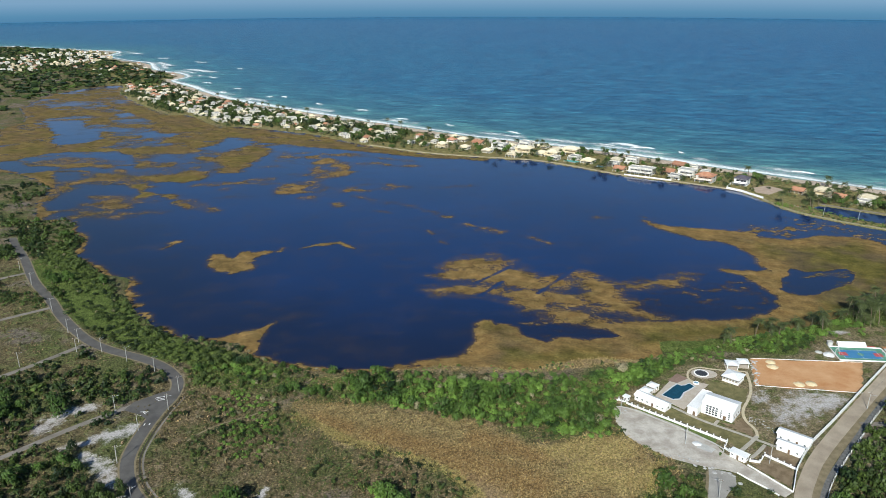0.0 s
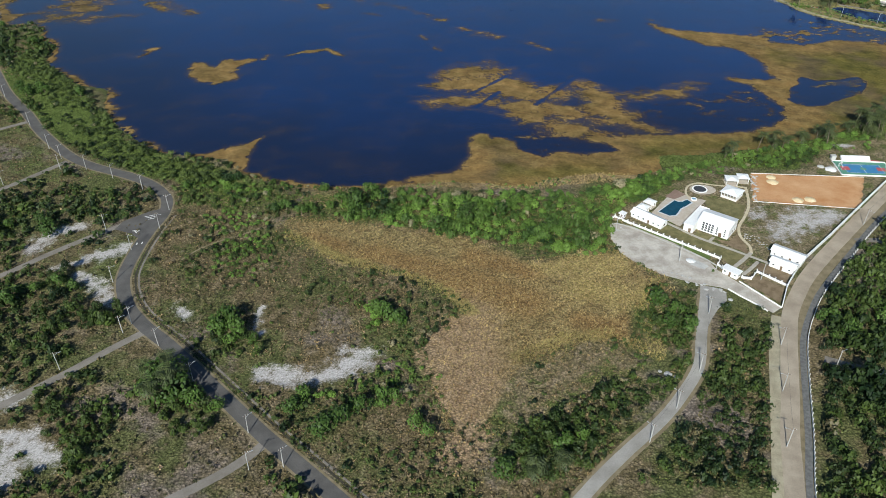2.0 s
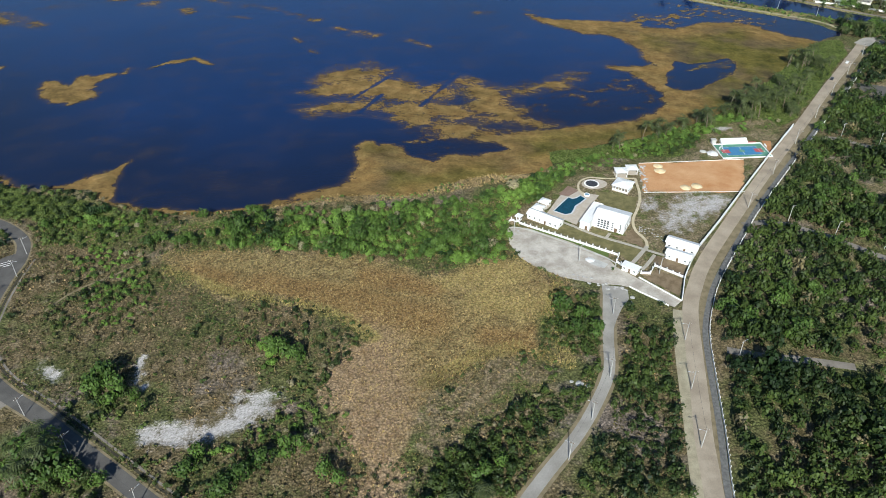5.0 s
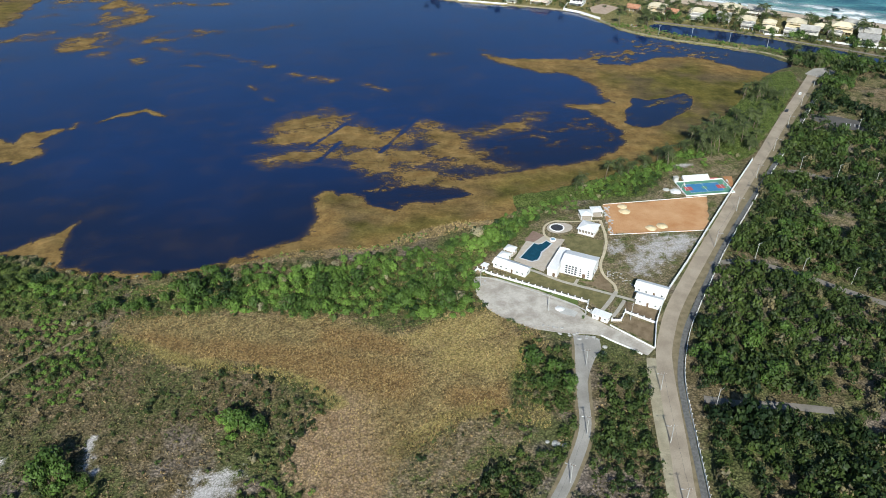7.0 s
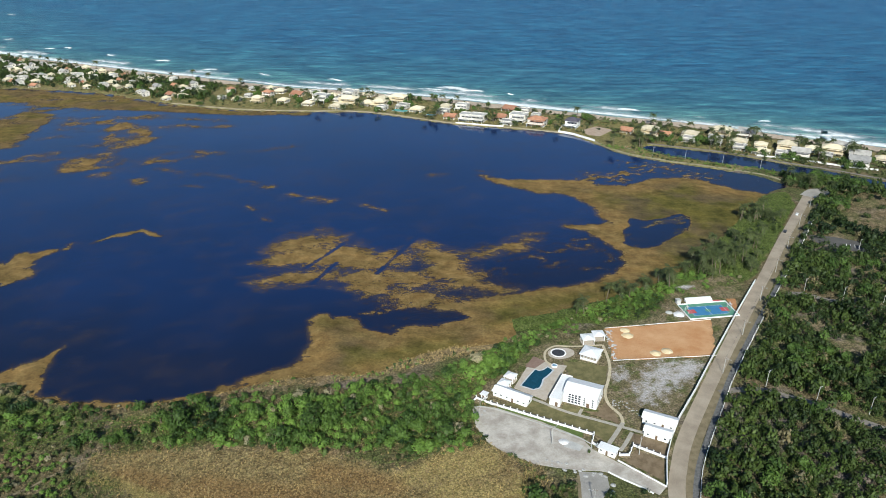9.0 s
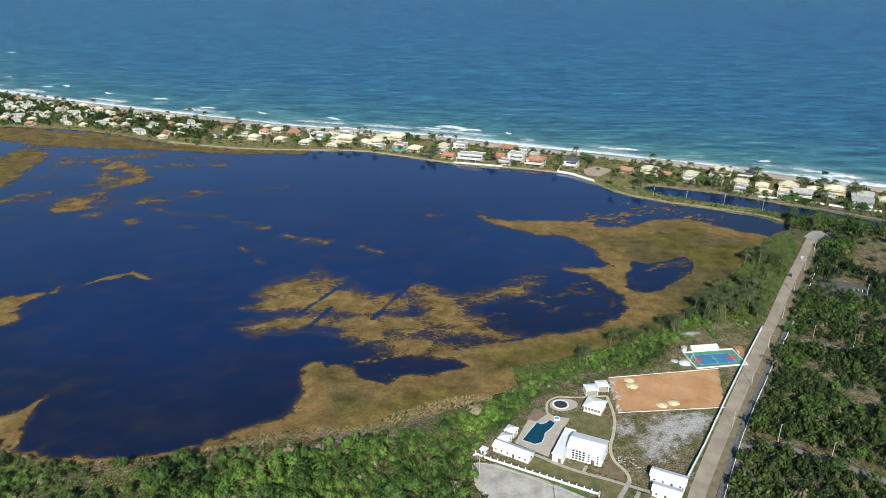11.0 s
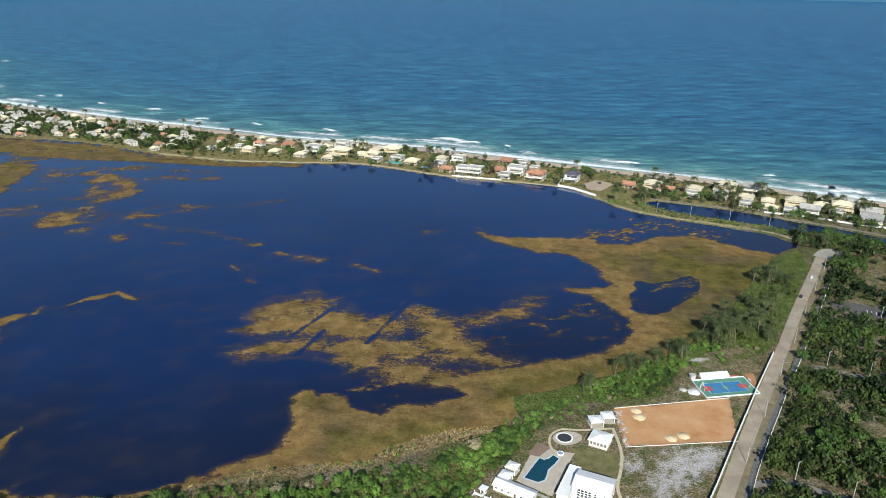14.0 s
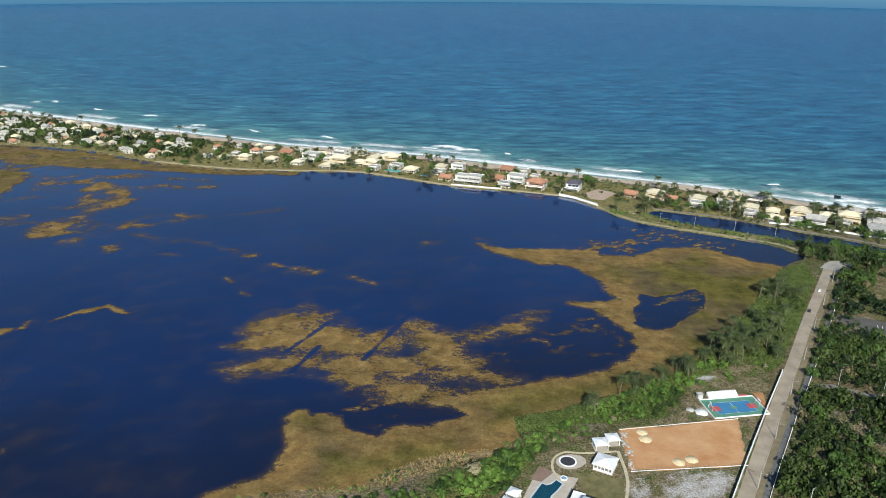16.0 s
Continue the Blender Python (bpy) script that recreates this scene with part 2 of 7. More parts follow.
def ground_material():
    n = Nodes("ground_cover")
    big, mid, fine = n.noise(0.03, 5, 0.65), n.noise(0.22, 6, 0.7), n.noise(1.6, 6, 0.75)
    heath = n.ramp(mid, (0.28, (0.060, 0.054, 0.024)), (0.42, (0.125, 0.102, 0.051)), (0.56, (0.205, 0.160, 0.092)), (0.72, (0.32, 0.258, 0.178)))
    heath = n.mix(n.grey(n.noise(0.017, 4, 0.6), 0.52, 0.62), heath, n.ramp(mid, (0.3, (0.10, 0.08, 0.060)), (0.7, (0.33, 0.27, 0.225))))
    heath = n.mix(n.grey(big, 0.46, 0.58), heath, n.ramp(mid, (0.3, (0.060, 0.074, 0.024)), (0.7, (0.18, 0.18, 0.075))))
    rusty = n.ramp(n.noise(0.35, 7, 0.78, stretch=(1.0, 2.6, 1.0, -12)), (0.28, (0.105, 0.080, 0.034)), (0.5, (0.25, 0.195, 0.092)), (0.72, (0.42, 0.355, 0.18)))
    comb = n.noise(0.16, 5, 0.6, stretch=(1.0, 2.4, 1.0, 28))
    rusty = n.mix(0.75, rusty, n.ramp(comb, (0.38, (0.62, 0.58, 0.54)), (0.5, (1.0, 1.0, 1.0)), (0.62, (1.5, 1.52, 1.45))), "MULTIPLY")
    wild = n.math("MULTIPLY", n.math("SUBTRACT", comb, 0.5), 0.9)
    for key, lo, hi in (("rust", (0.16, 0.098, 0.040), (0.36, 0.235, 0.10)), ("pink", (0.25, 0.165, 0.098), (0.48, 0.35, 0.225)), ("straw", (0.25, 0.195, 0.072), (0.47, 0.385, 0.160))):
        rusty = n.mix(n.math("MULTIPLY", n.grey(n.math("ADD", n.attr(key), wild), 0.15, 0.85), 0.9), rusty, n.ramp(mid, (0.3, lo), (0.7, hi)))
    lush = n.ramp(mid, (0.3, (0.058, 0.082, 0.018)), (0.5, (0.112, 0.148, 0.036)), (0.72, (0.18, 0.215, 0.066)))
    white = n.ramp(n.noise(0.9, 7, 0.8, stretch=(1.0, 2.0, 1.0, 35)), (0.30, (0.16, 0.145, 0.115)), (0.43, (0.35, 0.325, 0.31)), (0.56, (0.52, 0.49, 0.475)), (0.75, (0.66, 0.63, 0.615)))
    beach = n.ramp(mid, (0.3, (0.46, 0.36, 0.27)), (0.7, (0.62, 0.51, 0.40)))
    bare = n.ramp(mid, (0.3, (0.105, 0.100, 0.044)), (0.45, (0.19, 0.160, 0.085)), (0.58, (0.28, 0.218, 0.138)), (0.75, (0.40, 0.335, 0.25)))
    bare = n.mix(n.grey(n.noise(0.09, 5, 0.7), 0.5, 0.62), bare, n.ramp(fine, (0.3, (0.075, 0.095, 0.028)), (0.7, (0.17, 0.18, 0.062))))
    red = n.ramp(n.noise(0.09, 6, 0.6), (0.3, (0.42, 0.205, 0.085)), (0.7, (0.56, 0.345, 0.185)))
    ragged = n.math("SUBTRACT", n.math("ADD", n.math("MULTIPLY", mid, 0.9), n.math("MULTIPLY", fine, 0.5)), 0.7)
    c = heath
    for key, color, fray in (("lush", lush, 0.9), ("dry", rusty, 0.5), ("bare", bare, 0.9), ("sand", white, 1.9), ("beach", beach, 0.5), ("red", red, 0.12)):
        edge = n.math("ADD", n.attr(key), n.math("MULTIPLY", ragged, fray))
        wide = 0.22 if key in ("sand", "dry", "bare") else 0.1
        gate = n.math("MULTIPLY", n.grey(edge, 0.5 - wide, 0.5 + wide), n.grey(n.attr(key), 0.02, 0.2))
        c = n.mix(gate, c, color)
    c = n.mix(n.math("SUBTRACT", 0.7, n.math("MULTIPLY", n.math("ADD", n.attr("red"), n.math("MULTIPLY", n.grey(n.attr("sand"), 0.4, 0.7), 0.7)), 0.55)), c, n.ramp(fine, (0.3, (0.35, 0.36, 0.34)), (0.5, (0.95, 0.95, 0.95)), (0.72, (1.55, 1.52, 1.5))), "MULTIPLY")
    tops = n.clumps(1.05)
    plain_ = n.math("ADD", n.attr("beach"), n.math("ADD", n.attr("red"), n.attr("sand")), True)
    # sunlit plant tops and the shade between them, painted into the ground colour
    tuft_shade = n.mix(plain_, n.ramp(tops, (0.12, (1.5, 1.5, 1.45)), (0.42, (0.95, 0.95, 0.95)), (0.72, (0.38, 0.40, 0.38))), (1.0, 1.0, 1.0))
    c = n.mix(0.75, c, tuft_shade, "MULTIPLY")
    relief = n.math("SUBTRACT", n.math("ADD", n.math("MULTIPLY", fine, 0.9), n.math("MULTIPLY", mid, 1.2)), n.math("MULTIPLY", tops, 0.8))
    n.bump(n.math("MULTIPLY", relief, n.math("SUBTRACT", 1.0, n.math("MULTIPLY", n.math("ADD", n.attr("red"), n.grey(n.attr("sand"), 0.35, 0.6), True), 0.88))), 0.8, 0.6)
    return n.done(c, 0.95, 0.1)


def lake_material():
    n = Nodes("lake_water")
    c = n.ramp(n.noise(0.006, 4), (0.35, (0.0066, 0.0195, 0.073)), (0.65, (0.0090, 0.0260, 0.095)))
    c = n.mix(n.attr("shallow"), c, (0.0078, 0.0118, 0.030))
    n.bump(n.math("ADD", n.noise(0.5, 3, 0.6, stretch=(1.0, 2.0, 1.0, -20)), n.noise(0.05, 3)), 0.10, 0.25)
    n.done(c, 0.09, 0.46)
    n.bsdf.inputs["IOR"].default_value = 1.33
    return n.mat


def sea_material():
    n = Nodes("sea_water")
    off = n.attr("off")
    c = n.ramp(off, (0.0, (0.24, 0.38, 0.35)), (0.014, (0.082, 0.205, 0.215)), (0.06, (0.042, 0.145, 0.20)), (0.2, (0.024, 0.115, 0.210)), (1.0, (0.021, 0.102, 0.215)))
    c = n.mix(0.8, c, n.ramp(n.noise(0.006, 5, 0.65, stretch=(1.0, 3.0, 1.0, -30)), (0.3, (0.72, 0.8, 0.88)), (0.7, (1.3, 1.22, 1.15))), "MULTIPLY")
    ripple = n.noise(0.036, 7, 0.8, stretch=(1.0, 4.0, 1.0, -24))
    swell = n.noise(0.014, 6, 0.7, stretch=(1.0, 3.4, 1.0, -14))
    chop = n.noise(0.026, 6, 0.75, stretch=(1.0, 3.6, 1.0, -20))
    # light and dark of the wave slopes, painted into the water colour
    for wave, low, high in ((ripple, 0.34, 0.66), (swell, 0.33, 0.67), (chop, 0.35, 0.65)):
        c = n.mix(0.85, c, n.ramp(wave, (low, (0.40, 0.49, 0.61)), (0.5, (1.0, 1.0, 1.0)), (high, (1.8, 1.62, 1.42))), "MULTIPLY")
    n.bump(n.math("ADD", n.math("MULTIPLY", ripple, 4.0), n.math("MULTIPLY", n.noise(0.2, 4, 0.6, stretch=(1.0, 2.5, 1.0, -24)), 0.8)), 0.6, 1.5)
    n.done(c, 0.3, 0.24)
    n.bsdf.inputs["IOR"].default_value = 1.33
    return n.mat


def frayed(name, inner, lo, hi, veil=0.0):
    """Plants or foam that thin out, by the share of cover that each corner carries; veil: what shows faintly under water."""
    n = Nodes(name)
    c, noise_size, stretch = inner(n)
    cover = n.attr("cover")
    k = n.math("ADD", cover, n.math("MULTIPLY", n.math("SUBTRACT", n.noise(noise_size, 8, 0.75, stretch=stretch), 0.5), 1.5))
    k = n.math("ADD", k, n.math("MULTIPLY", n.math("SUBTRACT", n.noise(1.3, 5, 0.7), 0.5), 1.0))
    share = n.grey(k, lo, hi)
    if veil:
        share = n.math("MAXIMUM", share, n.math("MULTIPLY", n.grey(cover, -0.1, 0.5), veil))
    n.done(c, 0.9, 0.1)
    clear = n.add("ShaderNodeBsdfTransparent")
    m = n.add("ShaderNodeMixShader")
    n.link(share, m.inputs[0])
    n.link(clear.outputs[0], m.inputs[1])
    n.link(n.bsdf.outputs[0], m.inputs[2])
    n.link(m.outputs[0], n.out.inputs[0])
    return n.mat


def reed_color(n):
    big, mid, fine = n.noise(0.022, 4, 0.6), n.noise(0.11, 6, 0.7), n.noise(0.9, 6, 0.75)
    gold = n.ramp(mid, (0.3, (0.112, 0.070, 0.025)), (0.5, (0.192, 0.126, 0.046)), (0.72, (0.29, 0.198, 0.078)))
    olive = n.ramp(mid, (0.3, (0.058, 0.053, 0.012)), (0.5, (0.106, 0.092, 0.022)), (0.72, (0.172, 0.142, 0.039)))
    brown = n.ramp(mid, (0.3, (0.070, 0.052, 0.026)), (0.7, (0.14, 0.106, 0.054)))
    inner = n.mix(n.grey(big, 0.42, 0.6), olive, brown)
    inner = n.mix(n.math("MULTIPLY", n.grey(n.attr("cover"), 1.0, 0.62), 0.5), inner, gold)
    c = n.mix(n.attr("olive"), gold, inner)
    c = n.mix(0.7, c, n.ramp(n.noise(0.045, 5, 0.65, stretch=(1.0, 1.8, 1.0, -30)), (0.34, (0.55, 0.60, 0.55)), (0.5, (1.0, 1.0, 1.0)), (0.66, (1.35, 1.25, 1.15))), "MULTIPLY")
    c = n.mix(0.75, c, n.ramp(fine, (0.25, (0.45, 0.45, 0.45)), (0.75, (1.45, 1.45, 1.45))), "MULTIPLY")
    c = n.mix(n.math("MULTIPLY", n.attr("sunk"), 0.75), c, (0.040, 0.028, 0.032))
    n.bump(fine, 0.6, 0.3)
    return c, 0.26, (1.0, 1.6, 1.0, -22)


def foam_color(n):
    return n.ramp(n.noise(0.3, 5), (0.3, (0.62, 0.68, 0.70)), (0.6, (0.86, 0.88, 0.88))), 0.10, (1.0, 2.2, 1.0, -38)


GROUND, LAKE, SEA = ground_material(), lake_material(), sea_material()
REED, FOAM = frayed("reed_bed", reed_color, 0.3, 0.72, 0.13), frayed("foam", foam_color, 0.35, 1.0)
ASPHALT = plain("asphalt", (0.082, 0.077, 0.072), (0.12, 0.113, 0.105), 0.15, 3.0, 0.9)
PAVED = plain("worn_paving", (0.28, 0.232, 0.175), (0.385, 0.325, 0.248), 0.12, 2.5, 0.9)
GRAVEL = plain("grey_gravel", (0.25, 0.235, 0.21), (0.36, 0.34, 0.31), 0.1, 2.0, 0.95)
TRACK = plain("dirt_track", (0.17, 0.15, 0.125), (0.24, 0.215, 0.185), 0.15, 2.0, 0.95)
VERGE = plain("dry_verge", (0.16, 0.13, 0.075), (0.24, 0.195, 0.12), 0.3, 2.0, 0.95)
WHITE = plain("white_paint", (0.78, 0.77, 0.75), (0.83, 0.82, 0.80), 0.3, 3.0, 0.6, 0.05)
HOUSE_WALL = plain("house_plaster", (0.66, 0.62, 0.55), (0.76, 0.73, 0.67), 0.25, 3.0, 0.8, 0.1, 0.35)
CREAM = plain("cream_plaster", (0.54, 0.455, 0.31), (0.63, 0.545, 0.39), 0.25, 3.0, 0.8, 0.1, 0.4)
TERRACOTTA = plain("terracotta_tiles", (0.36, 0.17, 0.10), (0.46, 0.25, 0.16), 0.4, 3.0, 0.85, 0.4, 0.5)
PALE_TILE = plain("pale_roof_tiles", (0.62, 0.54, 0.38), (0.74, 0.66, 0.49), 0.4, 3.0, 0.85, 0.4, 0.5)
GREY_ROOF = plain("grey_roof", (0.30, 0.29, 0.28), (0.42, 0.41, 0.39), 0.3, 3.0, 0.85, 0.3, 0.5)
DARK_ROOF = plain("dark_roof_tiles", (0.07, 0.065, 0.085), (0.11, 0.10, 0.125), 0.4, 3.0, 0.7, 0.3, 0.2)
CONCRETE = plain("concrete", (0.40, 0.39, 0.37), (0.50, 0.49, 0.46), 0.3, 3.0, 0.9)
POLE = plain("pale_concrete_pole", (0.36, 0.355, 0.335), (0.46, 0.45, 0.43), 0.6, 4.0, 0.85)
METAL = plain("galvanised_metal", (0.40, 0.41, 0.42), (0.50, 0.51, 0.52), 0.8, 5.0, 0.45, 0.05, metal=0.7)
BARK = plain("bark", (0.12, 0.09, 0.065), (0.20, 0.16, 0.12), 0.8, 6.0, 0.95, 0.6)
DECK = plain("pool_deck_stone", (0.42, 0.36, 0.29), (0.50, 0.44, 0.37), 0.3, 2.0, 0.85)
GLASS = plain("dark_glass", (0.03, 0.04, 0.05), (0.05, 0.06, 0.07), 0.5, 2.0, 0.08, 0.0, spec=0.6)
LEAF = leafy("shrub_leaves", (0.010, 0.027, 0.006), (0.150, 0.250, 0.044), (0.28, 0.25, 0.16), spread=0.22)
DULL_LEAF = leafy("shore_shrub_leaves", (0.012, 0.024, 0.007), (0.105, 0.145, 0.036), (0.20, 0.18, 0.11), spread=0.4)
SCRUB = leafy("scrub_leaves", (0.046, 0.046, 0.018), (0.25, 0.188, 0.112), (0.30, 0.22, 0.15), spread=0.75, patches=(0.082, 0.098, 0.031))
PALM = leafy("palm_fronds", (0.040, 0.058, 0.018), (0.13, 0.15, 0.06))
STRAW = leafy("dry_grass", (0.205, 0.128, 0.054), (0.50, 0.385, 0.175))
FRINGE = leafy("fringe_grass", (0.17, 0.145, 0.050), (0.42, 0.360, 0.145))
HEATH_GRASS = leafy("heath_grass", (0.125, 0.090, 0.050), (0.34, 0.250, 0.155))
GRASS = leafy("green_grass", (0.055, 0.074, 0.019), (0.145, 0.168, 0.05))
DARK_LEAF = leafy("wood_leaves", (0.011, 0.025, 0.007), (0.064, 0.096, 0.020), (0.15, 0.13, 0.07), spread=0.4)

# ---- the lie of the land ----
SOUTH_SHORE = [(-500, 800), (-440, 765), (-392, 715), (-375, 660), (-350, 612), (-318, 606), (-304, 577), (-283, 556), (-275, 522), (-234, 481), (-217, 474), (-203, 437), (-179, 407), (-159, 388), (-134, 380), (-115, 376), (-104, 360), (-89, 353), (-67, 346), (-40, 343), (-13, 346), (5, 350), (39, 345), (62, 352), (85, 357), (105, 356), (117, 361), (120, 375), (141, 379), (157, 379), (192, 390), (236, 405), (278, 437), (324, 475), (364, 506), (395, 520)]
NORTH_SHORE = [(388, 547), (355, 578), (334, 596), (308, 627), (298, 664), (284, 700), (239, 730), (189, 759), (163, 782), (108, 828), (44, 848), (-23, 872), (-95, 918), (-180, 995), (-286, 1050), (-320, 1051), (-394, 1150), (-440, 1166), (-530, 1286), (-604, 1400), (-660, 1530), (-714, 1450), (-720, 1373), (-700, 1240), (-623, 1103), (-640, 1000), (-700, 900)]
CANAL = [(334, 640), (343, 645), (364, 630), (401, 600), (431, 564), (454, 539), (476, 509), (520, 470), (505, 455), (456, 492), (444, 522), (419, 545), (400, 565), (366, 596), (345, 616)]
COAST = [(2600, -1400), (1400, -180), (900, 270), (550, 590), (508, 628), (473, 662), (436, 697), (390, 733), (340, 772), (293, 808), (242, 850), (185, 893), (119, 935), (49, 975), (-32, 1040), (-112, 1100), (-208, 1180), (-262, 1225), (-337, 1292), (-391, 1346), (-442, 1414), (-503, 1505), (-546, 1559), (-578, 1608), (-568, 1638), (-567, 1681), (-610, 1749), (-659, 1785), (-704, 1848), (-767, 1988), (-824, 2034), (-888, 2099), (-961, 2186), (-976, 2299), (-1017, 2361), (-1129, 2404), (-1251, 2470), (-1398, 2541), (-1520, 2590), (-2300, 2750), (-4200, 3300)]
# floating mats, reed shelves and open pools of the lagoon, as outlines
BULB = [(1, 486), (1, 475), (5, 467), (13, 469), (21, 470), (28, 470), (36, 463), (52, 454), (69, 449), (77, 453), (79, 463), (76, 468), (68, 466), (60, 473), (60, 482), (56, 488), (46, 492), (49, 507), (45, 513), (34, 512), (23, 512), (13, 508), (7, 500)]
LONG_MAT = [(-10, 453), (5, 456), (15, 459), (25, 455), (42, 450), (55, 449), (72, 449), (85, 443), (93, 431), (102, 426), (115, 423), (129, 411), (130, 407), (121, 409), (113, 417), (100, 418), (88, 423), (76, 430), (69, 429), (80, 417), (97, 405), (112, 400), (108, 394), (94, 395), (86, 402), (71, 408), (63, 414), (54, 419), (49, 429), (37, 439), (24, 445), (8, 451), (-5, 447)]
EAST_MAT = [(94, 483), (99, 473), (110, 464), (117, 454), (124, 459), (149, 465), (169, 473), (169, 469), (147, 459), (125, 454), (119, 448), (114, 440), (116, 430), (122, 421), (131, 409), (125, 401), (115, 410), (105, 423), (92, 430), (90, 440), (98, 452), (97, 464), (93, 472)]
SHELF = [(-16, 350), (-16, 354), (-10, 356), (-2, 357), (4, 358), (10, 360), (15, 367), (17, 374), (19, 382), (20, 391), (19, 401), (22, 405), (28, 404), (32, 400), (40, 400), (45, 393), (47, 385), (54, 378), (59, 374), (63, 379), (69, 381), (78, 378), (89, 380), (100, 383), (95, 393), (94, 400), (110, 401), (129, 403), (144, 405), (164, 405), (183, 407), (200, 414), (211, 425), (215, 414), (195, 381), (149, 366), (114, 356), (97, 338), (52, 339), (15, 338)]
EAST_MARSH = [(171, 604), (181, 595), (190, 585), (206, 584), (232, 578), (248, 570), (254, 559), (274, 552), (289, 555), (302, 561), (321, 560), (337, 552), (342, 542), (348, 530), (356, 519), (372, 507), (352, 465), (298, 394), (255, 374), (191, 382), (176, 391), (186, 405), (200, 414), (211, 425), (217, 439), (214, 448), (211, 462), (208, 475), (196, 486), (199, 489), (220, 483), (230, 486), (228, 500), (231, 516), (226, 535), (220, 546), (200, 553), (186, 572), (178, 584)]
POND = [(248, 489), (257, 481), (271, 484), (285, 489), (289, 480), (284, 471), (272, 458), (257, 450), (241, 442), (227, 442), (223, 450), (229, 464), (238, 476)]
WEED_WATER = [(115, 426), (122, 436), (133, 450), (159, 460), (191, 473), (208, 475), (212, 457), (216, 439), (211, 426), (199, 416), (182, 409), (165, 408), (146, 412), (130, 407), (119, 404), (114, 415)]
WEED_GAP = [(51, 419), (62, 411), (77, 405), (91, 397), (101, 385), (91, 381), (75, 382), (63, 381), (58, 376), (48, 383), (44, 396), (33, 404), (23, 408), (34, 410), (46, 410)]
WEST_ISLE = [(-176, 503), (-173, 525), (-162, 523), (-154, 511), (-151, 516), (-151, 526), (-142, 531), (-128, 529), (-120, 538), (-126, 525), (-140, 520), (-142, 510), (-137, 495), (-140, 485), (-150, 481), (-163, 492), (-170, 498)]
WEST_STREAK = [(-112, 535), (-98, 545), (-79, 551), (-72, 544), (-66, 533), (-74, 538), (-81, 545), (-95, 540), (-108, 535)]
SMALL_ISLE = [(-217, 534), (-211, 554), (-206, 552), (-209, 542)]
SHORE_POINT = [(-138, 381), (-129, 383), (-119, 387), (-112, 392), (-107, 398), (-100, 403), (-104, 394), (-104, 380), (-101, 363), (-109, 362), (-117, 367), (-130, 370)]
CLUSTER = [(-174, 727), (-160, 736), (-145, 731), (-140, 755), (-159, 759), (-160, 784), (-144, 789), (-142, 821), (-155, 856), (-143, 868), (-125, 838), (-109, 821), (-113, 794), (-102, 769), (-123, 750), (-126, 722), (-91, 714), (-58, 718), (-55, 709), (-101, 701), (-115, 693), (-118, 673), (-141, 681), (-160, 697)]
POOLS_WEST = [
    [(-601, 1128), (-580, 1138), (-538, 1099), (-514, 1053), (-515, 1031), (-478, 1015), (-454, 971), (-459, 945), (-488, 931), (-505, 949), (-519, 994), (-560, 1053)],
    [(-490, 848), (-472, 884), (-400, 891), (-371, 862), (-352, 824), (-370, 819), (-407, 830), (-438, 822), (-468, 825)],
    [(-365, 642), (-366, 681), (-359, 725), (-333, 729), (-300, 712), (-298, 683), (-312, 667), (-336, 662), (-346, 643)],
    [(-420, 784), (-398, 782), (-376, 741), (-388, 734)],
    [(-298, 616), (-290, 640), (-277, 645), (-296, 669), (-275, 689), (-255, 669), (-249, 638), (-262, 619)],
]
POOLS_EAST = [
    [(-298, 907), (-283, 927), (-284, 971), (-252, 967), (-247, 917), (-269, 900)],
    [(-302, 723), (-285, 741), (-261, 736), (-237, 774), (-207, 774), (-192, 738), (-232, 699), (-244, 685), (-287, 701)],
    [(-212, 795), (-207, 856), (-184, 856), (-185, 900), (-143, 875), (-149, 827), (-148, 784), (-163, 769), (-178, 727), (-182, 705), (-198, 738)],
    [(-527, 827), (-495, 839), (-470, 816), (-471, 795), (-511, 800)],
    [(-417, 1006), (-400, 1023), (-382, 998), (-367, 994), (-363, 971), (-397, 975)],
    [(-511, 1170), (-495, 1181), (-480, 1143), (-496, 1138)],
    [(-499, 822), (-464, 811), (-421, 805), (-348, 811), (-329, 779), (-391, 795), (-431, 790), (-463, 779)],
]
BOAT_LANES = [(22, 464, 48, 494), (62, 446, 102, 502), (24, 442, 40, 466)]
ISLETS = [
    (-82, 683, -65, 669, 5), (-50, 660, -24, 647, 4.5), (-24, 647, -7, 627, 3.5), (1, 617, 6, 616, 3), (20, 595, 32, 584, 3.6), (32, 584, 46, 575, 5),
    (-12, 578, -8, 568, 2.4), (-3, 551, 2, 545, 2.2), (-97, 661, -93, 647, 3.5), (71, 559, 83, 546, 2.6), (133, 614, 146, 612, 4), (-53, 725, -35, 716, 5),
    (-1, 718, 35, 722, 3), (-78, 821, -30, 805, 5), (-62, 633, -46, 629, 2), (-80, 852, -32, 832, 4), (170, 614, 174, 613, 2.2), (263, 574, 270, 570, 3.6),
]
LILIES = [(300, 600, 312, 585, 5), (312, 584, 325, 576, 5), (285, 582, 292, 576, 2.6), (334, 566, 345, 556, 5), (322, 590, 330, 582, 4), (262, 580, 276, 566, 4), (248, 574, 254, 566, 3)]
